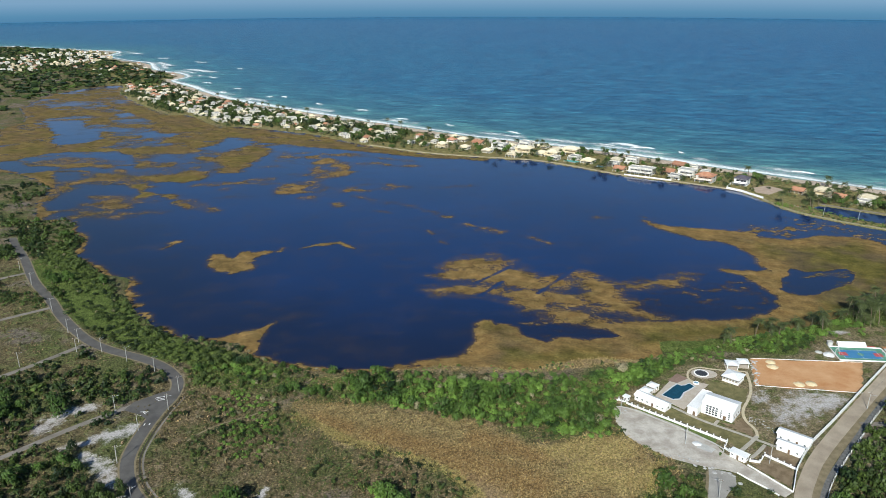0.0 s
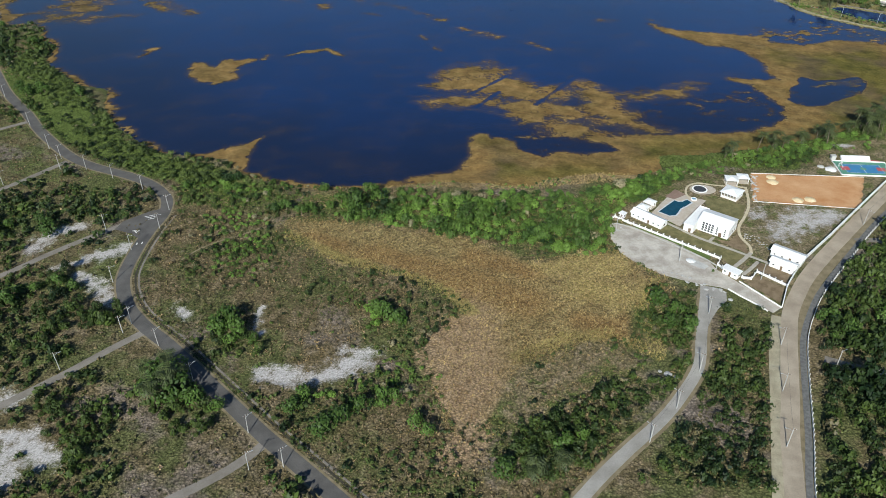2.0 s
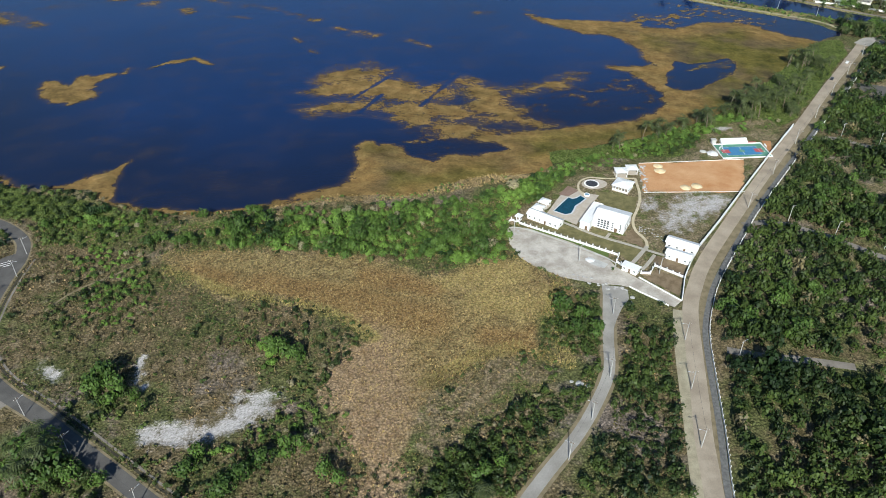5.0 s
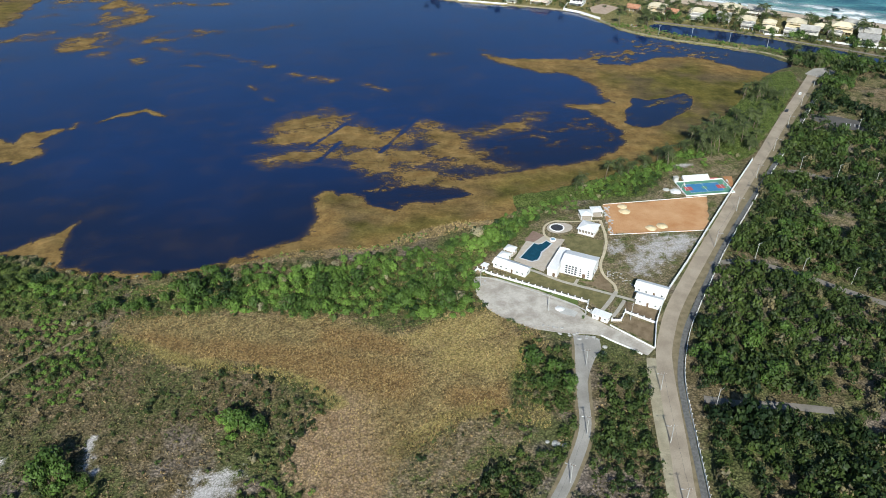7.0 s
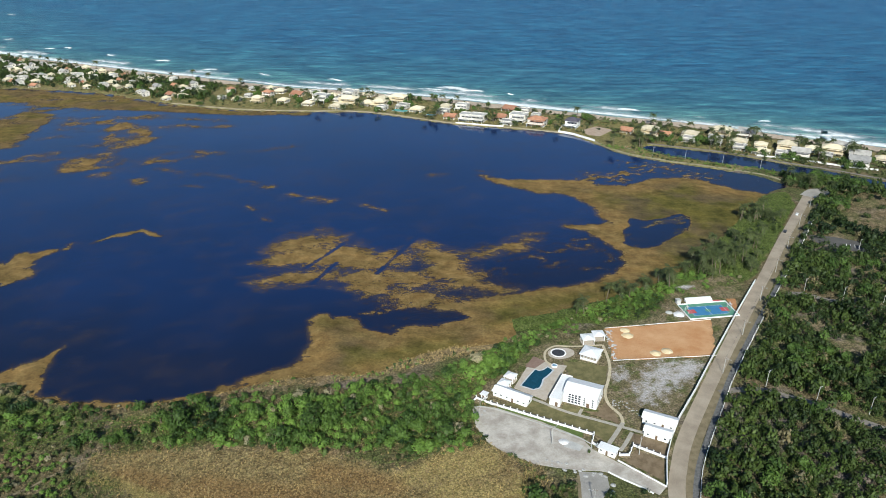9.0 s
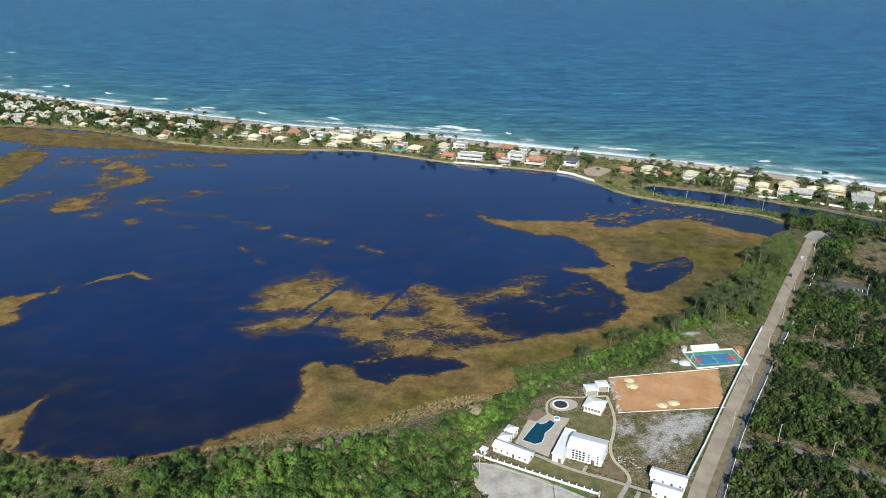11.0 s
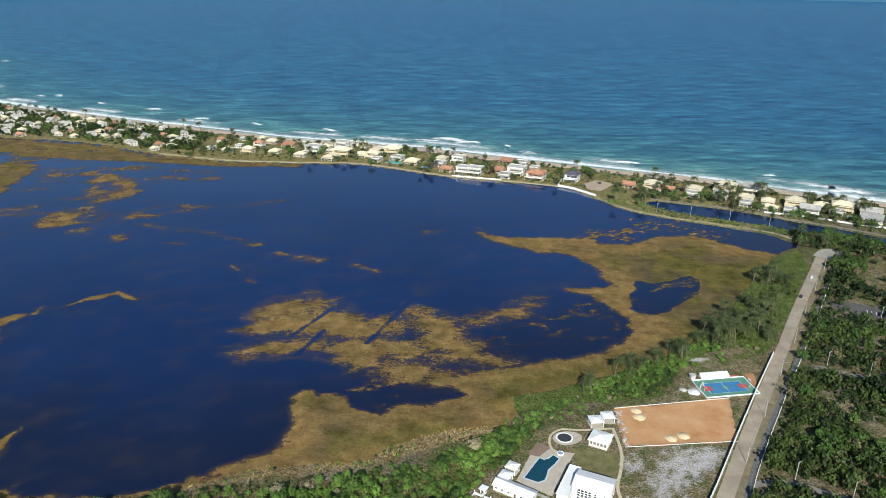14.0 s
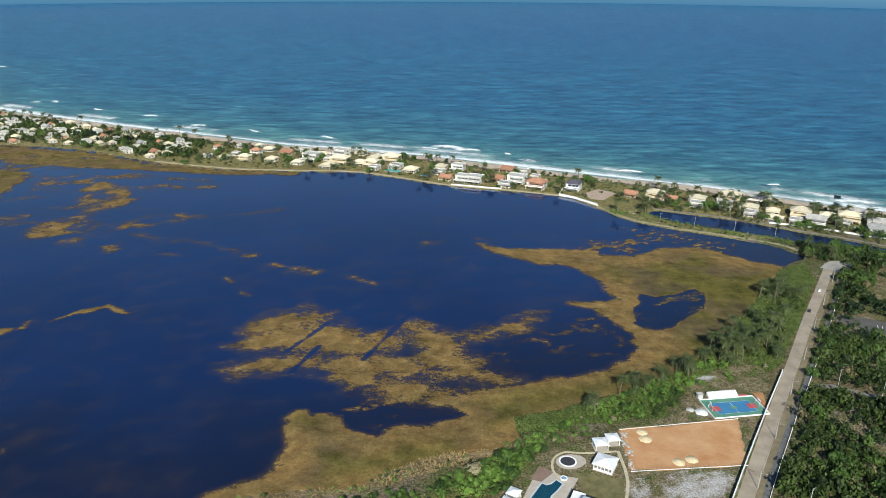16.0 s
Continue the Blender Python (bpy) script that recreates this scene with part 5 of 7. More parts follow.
MANGROVE = [(392, 520), (408, 545), (445, 518), (458, 488), (500, 452), (470, 470), (430, 500), (405, 505)]
plant("mangrove", MANGROVE, 3.4, 2.2, 4.6, DARK_LEAF, MID, "dense dark green trees at the end of the road", "wood", 114, tall=1.2)
FAR_LAND = [(-1500, 2540), (-1160, 2400), (-750, 1860), (-640, 1730), (-560, 1620), (-560, 1530), (-660, 1540), (-725, 1450), (-735, 1370), (-715, 1240), (-640, 1100), (-655, 1000), (-720, 900), (-520, 800), (-450, 760), (-1100, 760), (-2000, 1700)]
plant("far_wood", FAR_LAND, 19, 7, 16, DARK_LEAF, FAR, "far dark green woods behind the lagoon", "wood", 115, lambda x, y: 0.25 + 1.0 * smooth(fbm(x, y, 160, 33), 0.35, 0.55), 0.45)


THICKETS = [
    [(-174, 275), (-160, 275), (-148, 264), (-142, 252), (-146, 242), (-161, 246)],
    [(-140, 247), (-128, 248), (-124, 236), (-143, 232), (-151, 224), (-158, 239)],
    [(-108, 208), (-101, 217), (-90, 207), (-76, 191), (-74, 180), (-84, 176), (-100, 188)],
    [(-141, 199), (-129, 199), (-117, 186), (-122, 171), (-127, 167)],
    [(-120, 193), (-109, 184), (-111, 166), (-123, 167)],
    [(-92, 240), (-85, 246), (-71, 229), (-65, 218), (-75, 217), (-86, 224)],
]
MORE_THICKETS = [
    [(-32, 243), (-19, 246), (-10, 236), (-21, 230), (-29, 233)],
    [(-35, 199), (-20, 206), (-8, 198), (-10, 193), (-32, 189)],
    [(25, 177), (42, 191), (68, 202), (55, 180), (44, 163), (27, 160)],
    [(-114, 315), (-102, 324), (-82, 313), (-72, 282), (-82, 263), (-96, 271)],
    [(-56, 193), (-35, 201), (-12, 215), (-2, 217), (3.5, 206), (-12, 197), (-30, 191), (-46, 183)],
    [(-116, 279), (-105, 294), (-69, 296), (-66, 275), (-82, 258), (-104, 260)],
    [(-6, 247), (8, 240), (2, 226), (-12, 216), (-24, 222), (-14, 236)],
]
for i, area in enumerate(THICKETS + MORE_THICKETS):
    plant("thicket", area, 3.0, 1.2, 4.0 if i not in (7, 9, 10, 11, 12) else 2.2, DARK_LEAF if i < 6 or i == 8 else DULL_LEAF if i > 10 else LEAF, BUSH, "dense green thicket standing out of the heath", "shrubs", 130 + i, lambda x, y: (0.75 if i < 10 else 0.42) + 0 * x, 1.5 if i not in (7, 9, 10, 11, 12) else 1.0)


def tufts(count, spread, seed, high=1.0):
    """A few leaning blades, each one quad, round the origin."""
    r = np.random.default_rng(seed)
    a = r.uniform(0, 6.283, count)
    base = np.stack([np.cos(a), np.sin(a), 0 * a], 1) * r.uniform(0, spread, (count, 1))
    lean = np.stack([r.normal(0.3, 0.45, count), r.normal(0.1, 0.45, count), r.uniform(0.35, 0.9, count) * high], 1)
    side = np.stack([np.sin(a), -np.cos(a), 0 * a], 1) * r.uniform(0.04, 0.11, (count, 1))
    return np.stack([base - side, base + side, base + lean + side * 0.5, base + lean - side * 0.5], 1)


TUFT = [tufts(10, 0.95, s) for s in range(5)]
AROUND_MEADOW = [(-84, 322), (40, 304), (104, 290), (104, 250), (88, 215), (40, 172), (-12, 168), (-22, 235), (-60, 266), (-86, 292)]
plant("dry_grass", AROUND_MEADOW, 1.2, 0.45, 1.0, STRAW, TUFT, "tall straw-coloured grass swaying over the meadow", "grass", 120, lambda x, y: 0.08 + smooth(depth_in(MEADOW, x, y) + (fbm(x, y, 20, 61) - 0.5) * 26, -6, 5), tall=1.25, patch=9)
FRINGES = [[(-67, 298), (-42, 279), (-17, 268), (-8, 263.5), (3, 255.5), (13, 243)], [(75, 222), (83, 216), (83, 228), (82, 242), (92, 262)], [(30, 215), (48, 226), (66, 228)]]
plant("fringe_grass", AROUND_MEADOW, 0.8, 0.5, 1.0, FRINGE, TUFT, "yellow-green grass fringe round the dry meadow", "grass", 125, lambda x, y: 1.1 * (1 - smooth(np.minimum.reduce([line_dist(f, x, y) for f in FRINGES]) + (fbm(x, y, 9, 64) - 0.5) * 4, 1.6, 4.2)), tall=1.3)
plant("heath_grass", HEATH, 1.7, 0.4, 1.0, HEATH_GRASS, TUFT, "thin dry grass among the heath scrub", "grass", 123, lambda x, y: 0.5 + 0 * x)
plant("bank_grass", GRASS_E, 1.7, 0.6, 1.2, GRASS, TUFT, "green grass on the bank of the lagoon", "grass", 121)
SHORE_FRINGE = [(-110, 366), (-100, 354), (-60, 340), (0, 343), (40, 339), (64, 343), (110, 350), (118, 360), (40, 352), (0, 358), (-60, 350)]
plant("shore_shrubs", SHORE_FRINGE, 2.6, 0.5, 1.7, LEAF, LOW, "low green shrubs on the lagoon shore", "shrubs", 124, lambda x, y: 1.1 * smooth(fbm(x, y, 15, 63), 0.45, 0.6))
plant("shore_reeds", SHORE_FRINGE, 1.2, 0.5, 1.2, STRAW, TUFT, "golden reeds along the lagoon shore", "reeds", 122)

# ---- the walled compound ----
def gable(bm, w, d, z, rise, over=0.5, thick=0.16):
    """A pitched roof with its ridge along x, on walls w by d that are z high."""
    x, y = w / 2 + over, d / 2 + over
    drop = rise * over / (d / 2)
    prof = [(-y, z - drop), (0, z + rise), (y, z - drop), (y, z - drop + thick), (0, z + rise + thick), (-y, z - drop + thick)]
    a, b = [[bm.verts.new((s * x, py, pz)) for py, pz in prof] for s in (-1, 1)]
    for ring in (a, b):
        bm.faces.new(ring[:2] + ring[4:])
        bm.faces.new(ring[1:5])
    for i in range(6):
        bm.faces.new((a[i], a[(i + 1) % 6], b[(i + 1) % 6], b[i]))
    bmesh.ops.recalc_face_normals(bm, faces=bm.faces)
    return bm


def hip(bm, w, d, z, rise, over=0.6, thick=0.18, sag=0.0):
    """A hipped roof; sag lowers the middle of its slopes, as on a tent."""
    x, y = w / 2 + over, d / 2 + over
    r = max(0.0, x - y)
    for lift, flip in ((0.0, True), (thick, False)):
        c = [bm.verts.new((sx * x, sy * y, z + lift)) for sx, sy in ((-1, -1), (1, -1), (1, 1), (-1, 1))]
        q = [bm.verts.new((sx * (r + (x - r) * 0.5), sy * y * 0.5, z + lift + rise * (0.5 - sag))) for sx, sy in ((-1, -1), (1, -1), (1, 1), (-1, 1))]
        t = [bm.verts.new((-r - 0.02, 0, z + lift + rise)), bm.verts.new((r + 0.02, 0, z + lift + rise))]
        fs = [(c[i], c[(i + 1) % 4], q[(i + 1) % 4], q[i]) for i in range(4)]
        fs += [(q[0], q[1], t[1], t[0]), (q[1], q[2], t[1]), (q[2], q[3], t[0], t[1]), (q[3], q[0], t[0])]
        for f in fs:
            bm.faces.new(f[::-1] if flip else f)
        if flip:
            rim = c
    for i in range(4):
        bm.faces.new((rim[i], rim[(i + 1) % 4], c[(i + 1) % 4], c[i]))
    return bm


def shell(w, d, h, t=0.22):
    """Four walls with thickness and a floor slab, open above."""
    x, y = w / 2, d / 2
    return boxed((-x, -y, -0.2, x, -y + t, h), (-x, y - t, -0.2, x, y, h), (-x, -y + t, -0.2, -x + t, y - t, h), (x - t, -y + t, -0.2, x, y - t, h), (-x + t, -y + t, -0.2, x - t, y - t, 0.1), bevel=0.02)


def pane(parent, side, off, z0, w, h, half_w, half_d, glass=None, border=None):
    """A framed window on one wall: side f, b, l or r; off along the wall."""
    bm = bmesh.new()
    box(bm, -w / 2, -0.05, z0, w / 2, 0.03, z0 + h)
    turn, y = {"f": (0, half_d), "b": (180, half_d), "l": (-90, half_w), "r": (90, half_w)}[side]
    m = pose(0, 0, 0, 0, 0, turn) @ pose(off, -y - 0.01, 0)
    ob = part("window", bm, glass or GLASS, parent, "dark glass window")
    ob.matrix_basis = m
    bm = bmesh.new()
    if border == "none":
        bm.free()
        return ob
    e = 0.09
    for q in ((-w / 2 - e, -0.08, z0 - e, -w / 2, 0.02, z0 + h + e), (w / 2, -0.08, z0 - e, w / 2 + e, 0.02, z0 + h + e), (-w / 2, -0.08, z0 - e, w / 2, 0.02, z0), (-w / 2, -0.08, z0 + h, w / 2, 0.02, z0 + h + e)):
        box(bm, *q)
    part("window_frame", bm, border or WHITE, ob)
    return ob


def door(parent, side, off, w, h, half_w, half_d, material):
    bm = boxed((-w / 2, -0.06, 0.05, w / 2, 0.03, h), bevel=0.02)
    turn, y = {"f": (0, half_d), "b": (180, half_d), "l": (-90, half_w), "r": (90, half_w)}[side]
    ob = part("door", bm, material, parent, "plain door")
    ob.matrix_basis = pose(0, 0, 0, 0, 0, turn) @ pose(off, -y - 0.01, 0)
    part("door_handle", boxed((w / 2 - 0.2, -0.1, 1.0, w / 2 - 0.1, -0.06, 1.08)), METAL, ob)
    return ob


ROOF_WHITE = plain("white_roof_sheet", (0.74, 0.74, 0.735), (0.82, 0.82, 0.81), 0.15, 2.0, 0.55, 0.08)
WOOD = plain("dark_wood", (0.12, 0.075, 0.045), (0.18, 0.12, 0.075), 1.0, 6.0, 0.7)
SITE = -39.0  # the compound's turn


def hall():
    w, d, h = 14.6, 10.8, 5.6
    ob = thing("assembly_hall", "large white hall with low pitched roof and tall gridded windows", "building", at=pose(130.2, 301.1, 0, 0, 0, SITE))
    part("wall", shell(w, d, h), WHITE, ob)
    part("roof", gable(bmesh.new(), w, d, h, 1.5, 0.35), ROOF_WHITE, ob, "white sheet roof")
    for s in (-1, 1):
        bm = bmesh.new()
        x = s * (w / 2 - 0.11)
        v = [bm.verts.new((x + e, y, z)) for e in (-0.11, 0.11) for y, z in ((-d / 2, h), (d / 2, h), (0, h + 1.45))]
        for f in ((0, 1, 2), (5, 4, 3), (0, 3, 4, 1), (1, 4, 5, 2), (2, 5, 3, 0)):
            bm.faces.new([v[i] for i in f])
        part("gable_end", bm, WHITE, ob)
    for i in range(4):
        for k in range(4):
            pane(ob, "f", -4.6 + i * 1.45, 0.7 + k * 1.15, 1.05, 0.85, w / 2, d / 2)
    for k in range(4):
        pane(ob, "f", 5.6, 0.8 + k * 1.05, 0.7, 0.7, w / 2, d / 2)
        pane(ob, "f", 1.9, 0.8 + k * 1.05, 0.7, 0.7, w / 2, d / 2)
    door(ob, "f", 3.6, 1.4, 2.2, w / 2, d / 2, WOOD)
    for i in range(3):
        pane(ob, "r", -3 + i * 3, 1.2, 1.4, 1.4, w / 2, d / 2)
    wing = thing("hall_wing", "long low white wing with a flat white roof beside the pool", "building", at=pose(122.3, 306.9, 0, 0, 0, SITE))
    part("wall", shell(4.6, 19, 3.5), WHITE, wing)
    part("roof", boxed((-2.6, -9.8, 3.5, 2.28, 9.8, 3.7), bevel=0.03), ROOF_WHITE, wing, "flat white roof slab")
    part("parapet", boxed((-2.6, -9.8, 3.7, -2.4, 9.8, 4.0), (2.08, -9.8, 3.7, 2.28, 9.8, 4.0), (-2.4, -9.8, 3.7, 2.08, -9.6, 4.0), (-2.4, 9.6, 3.7, 2.08, 9.8, 4.0)), WHITE, wing)
    for i in range(6):
        pane(wing, "l", -7.5 + i * 3.0, 0.9, 1.6, 1.6, 2.3, 9.5)
    door(wing, "f", 0.8, 1.2, 2.1, 2.3, 9.5, WOOD)


def bungalow(name, x, y, turn, w, d, h, rise, label, front, flat=False):
    ob = thing(name, label, "building", at=pose(x, y, 0, 0, 0, turn))
    part("wall", shell(w, d, h), WHITE, ob)
    if flat:
        part("roof", boxed((-w / 2 - 0.5, -d / 2 - 0.7, h, w / 2 + 0.5, d / 2 + 0.5, h + 0.22), bevel=0.03), ROOF_WHITE, ob, "flat white roof")
    else:
        part("roof", gable(bmesh.new(), w, d, h, rise), ROOF_WHITE, ob, "pitched white roof")
        for s in (-1, 1):
            bm = bmesh.new()
            xx = s * (w / 2 - 0.1)
            v = [bm.verts.new((xx + e, yy, z)) for e in (-0.1, 0.1) for yy, z in ((-d / 2, h), (d / 2, h), (0, h + rise - 0.03))]
            for f in ((0, 1, 2), (5, 4, 3), (0, 3, 4, 1), (1, 4, 5, 2), (2, 5, 3, 0)):
                bm.faces.new([v[i] for i in f])
            part("gable_end", bm, WHITE, ob)
    for i in range(front):
        off = (i + 0.5) / front * w - w / 2
        if i == front // 2:
            door(ob, "f", off, 0.9, 2.1, w / 2, d / 2, WOOD)
        else:
            pane(ob, "f", off, 1.25, 0.8, 0.7, w / 2, d / 2)
    pane(ob, "l", 0, 1.0, 1.2, 1.1, w / 2, d / 2)
    pane(ob, "r", 0, 1.0, 1.2, 1.1, w / 2, d / 2)
    return ob


def kiosk(x, y, turn, w, label, rise=1.0, h=2.7):
    ob = thing("kiosk", label, "kiosk", "white kiosks in the compound", pose(x, y, 0, 0, 0, turn))
    part("roof", hip(bmesh.new(), w, w, h, rise, 0.35, 0.14, 0.1), ROOF_WHITE, ob, "white tent-shaped roof")
    for sx in (-1, 1):
        for sy in (-1, 1):
            a, b = sx * (w / 2 - 0.15), sy * (w / 2 - 0.15)
            part("post", boxed((a - 0.13, b - 0.13, -0.1, a + 0.13, b + 0.13, h), bevel=0.02), WHITE, ob)
    part("floor_slab", boxed((-w / 2 - 0.3, -w / 2 - 0.3, -0.1, w / 2 + 0.3, w / 2 + 0.3, 0.12), bevel=0.03), DECK, ob)
    part("counter", boxed((-w / 2 + 0.5, w / 2 - 0.9, 0.12, w / 2 - 0.5, w / 2 - 0.5, 1.05), bevel=0.03), WHITE, ob)


hall()
bungalow("pool_bar", 100.4, 309.1, -46, 16.4, 5.4, 2.6, 1.2, "long white poolside building with a pitched white roof", 6)
bungalow("caretaker_house", 154.3, 277.4, -41, 13.4, 5.4, 3.2, 0.9, "white single-storey house with a pitched white roof", 4)
bungalow("office_house", 149.4, 270.3, -41, 10.2, 4.8, 3.0, 0.8, "small white house with a white roof beside the road wall", 3)
bungalow("gatehouse", 125.5, 265.7, -47, 6.8, 3.2, 2.7, 0.0, "small flat-roofed white gatehouse in the wall", 3, True)
bungalow("pump_house", 88.6, 312.2, -46, 2.1, 2.1, 2.4, 0.0, "tiny white pump house with a flat lid", 1, True)
kiosk(99.5, 317.6, -45, 4.4, "white kiosk with a shallow tent roof near the pool")
kiosk(103.9, 322.2, -45, 4.4, "white kiosk with a shallow tent roof beside its twin")
kiosk(151.3, 344.6, -8, 5.6, "white open kiosk with a concave roof at the field")
kiosk(157.9, 346.4, -8, 5.2, "white open kiosk with a concave roof at the field's corner")


def pavilion():
    ob = thing("pavilion", "white open-sided pavilion with a hipped white roof on columns", "pavilion", at=pose(147.3, 331.2, 0, 0, 0, -42))
    part("floor_slab", boxed((-4.2, -4.2, -0.1, 4.2, 4.2, 0.15), bevel=0.03), DECK, ob)
    part("roof", hip(bmesh.new(), 8.2, 8.2, 3.0, 1.3, 0.5, 0.18), ROOF_WHITE, ob, "hipped white roof")
    for i in range(6):
        for s in (-1, 1):
            a = -3.8 + i * 1.52
            part("column", boxed((a - 0.16, s * 3.8 - 0.16, 0.1, a + 0.16, s * 3.8 + 0.16, 3.05), bevel=0.03), WHITE, ob)
    part("balustrade", boxed((-3.8, -3.88, 0.15, 3.8, -3.72, 1.0), (3.72, -3.7, 0.15, 3.88, 3.7, 1.0)), WHITE, ob)


pavilion()

# lawns, paths and pool terrace
LAWN = plain("mown_lawn", (0.110, 0.104, 0.040), (0.195, 0.168, 0.075), 0.25, 3.0, 0.95, 0.5)
BROWN_LAWN = plain("worn_brown_lawn", (0.145, 0.105, 0.060), (0.225, 0.168, 0.105), 0.3, 3.0, 0.95, 0.5)
GREEN_LAWN = plain("green_lawn", (0.075, 0.115, 0.025), (0.12, 0.155, 0.045), 0.3, 3.0, 0.95, 0.5)
for outline, m, label in (
    ([(92.5, 306.5), (109, 304.5), (119.5, 293.2), (138.5, 278.5), (128.5, 270.8), (125.8, 277)], LAWN, "mown brownish lawn inside the wall"),
    ([(118, 296.5), (121, 299.5), (127, 294.7), (124.5, 291.5)], LAWN, "small lawn at the hall"),
    ([(127, 293), (133, 291), (139, 297), (139.5, 288), (138.5, 281)], BROWN_LAWN, "worn brown lawn beside the hall"),
    ([(131, 312.5), (133, 331), (142, 328), (147, 324), (151.5, 322), (146, 312), (141, 304.5)], LAWN, "lawn between hall and pavilion"),
    ([(139.5, 275.5), (146, 270.8), (151.5, 265), (146.5, 259), (138, 268.5)], BROWN_LAWN, "bare brown lawn before the small house"),
    ([(129.5, 261), (139, 246.5), (144.8, 256), (137.2, 265.2), (133, 260.8)], BROWN_LAWN, "dry grass plot outside the inner wall"),
    ([(91.5, 303.3), (93, 304.8), (121, 279.5), (119.6, 276.7)], GREEN_LAWN, "narrow green lawn outside the wall"),
):
    setting(part("lawn", prism(bmesh.new(), outline, -0.1, 0.05), m), label, "lawn")
PATHS = plain("pale_path_concrete", (0.34, 0.31, 0.26), (0.43, 0.40, 0.34), 0.4, 3.0, 0.9)
SANDY = plain("sandy_path", (0.46, 0.39, 0.26), (0.56, 0.49, 0.35), 0.4, 3.0, 0.9)
for nth, (rows, w, m) in enumerate((
    ([(108, 307.5), (113, 302), (120, 294.2), (132.3, 284.2), (145.8, 273)], 1.5, PATHS),
    ([(127.4, 269.9), (134, 276), (139.9, 281.8)], 1.8, PATHS),
    ([(139.9, 281.8), (141, 286), (140.6, 289.5), (139.6, 295), (141.6, 302.9), (147.7, 312.4), (152, 320), (154.5, 327), (156, 333), (157.5, 340)], 1.3, SANDY),
    ([(130.8, 265.8), (135, 269.4), (140.5, 275)], 1.6, PATHS),
    ([(127, 294.5), (123.5, 290.5)], 1.4, PATHS),
    ([(126.2, 329.2), (125.4, 334.5), (128.2, 341.2), (134.1, 344.6), (140, 343), (146, 341.5), (157, 340)], 1.0, SANDY),
)):
    setting(part("garden_path", ribbon(rows, w, -0.1, 0.09 + 0.006 * nth, 1.2), m), "pale narrow garden path", "path")

TERRACE = [(103.5, 316), (114, 303.8), (129, 322), (133.5, 327), (127, 330.5), (121, 338.5)]
setting(part("pool_terrace", prism(bmesh.new(), TERRACE, -0.1, 0.07), DECK), "beige stone terrace round the pool", "terrace")
bm = bmesh.new()
prism(bm, [(114, 331), (121, 338.5), (125, 333), (118, 328.5)], -0.1, 0.085)
setting(part("brown_terrace", bm, plain("brown_brick_paving", (0.20, 0.13, 0.10), (0.27, 0.19, 0.15), 0.5, 4.0, 0.9)), "brown brick paving behind the pool", "terrace")


def ring_slab(bm, inner, grow, z0, z1):
    """A kerb round a closed outline."""
    p = np.array(inner, float)
    e = np.roll(p, -1, 0) - np.roll(p, 1, 0)
    e /= np.linalg.norm(e, axis=1)[:, None]
    area = 0.5 * np.sum(p[:, 0] * np.roll(p[:, 1], -1) - np.roll(p[:, 0], -1) * p[:, 1])
    out = p + np.stack([e[:, 1], -e[:, 0]], 1) * grow * (1 if area > 0 else -1)
    n = len(p)
    a, b, c, d = [[bm.verts.new((*q, z)) for q in ring] for ring, z in ((p, z0), (p, z1), (out, z1), (out, z0))]
    for i in range(n):
        j = (i + 1) % n
        for u, v in ((a, b), (b, c), (c, d)):
            bm.faces.new((u[i], u[j], v[j], v[i]))
    bmesh.ops.recalc_face_normals(bm, faces=bm.faces)
    return bm


def circle(x, y, r, n=32):
    return [(x + r * math.cos(2 * math.pi * i / n), y + r * math.sin(2 * math.pi * i / n)) for i in range(n)]


def water_paint(name, color):
    n = Nodes(name)
    c = n.ramp(n.noise(0.6, 4), (0.3, tuple(v * 0.85 for v in color)), (0.7, tuple(v * 1.2 for v in color)))
    n.bump(n.noise(1.5, 3), 0.08, 0.1)
    return n.done(c, 0.08, 0.5)


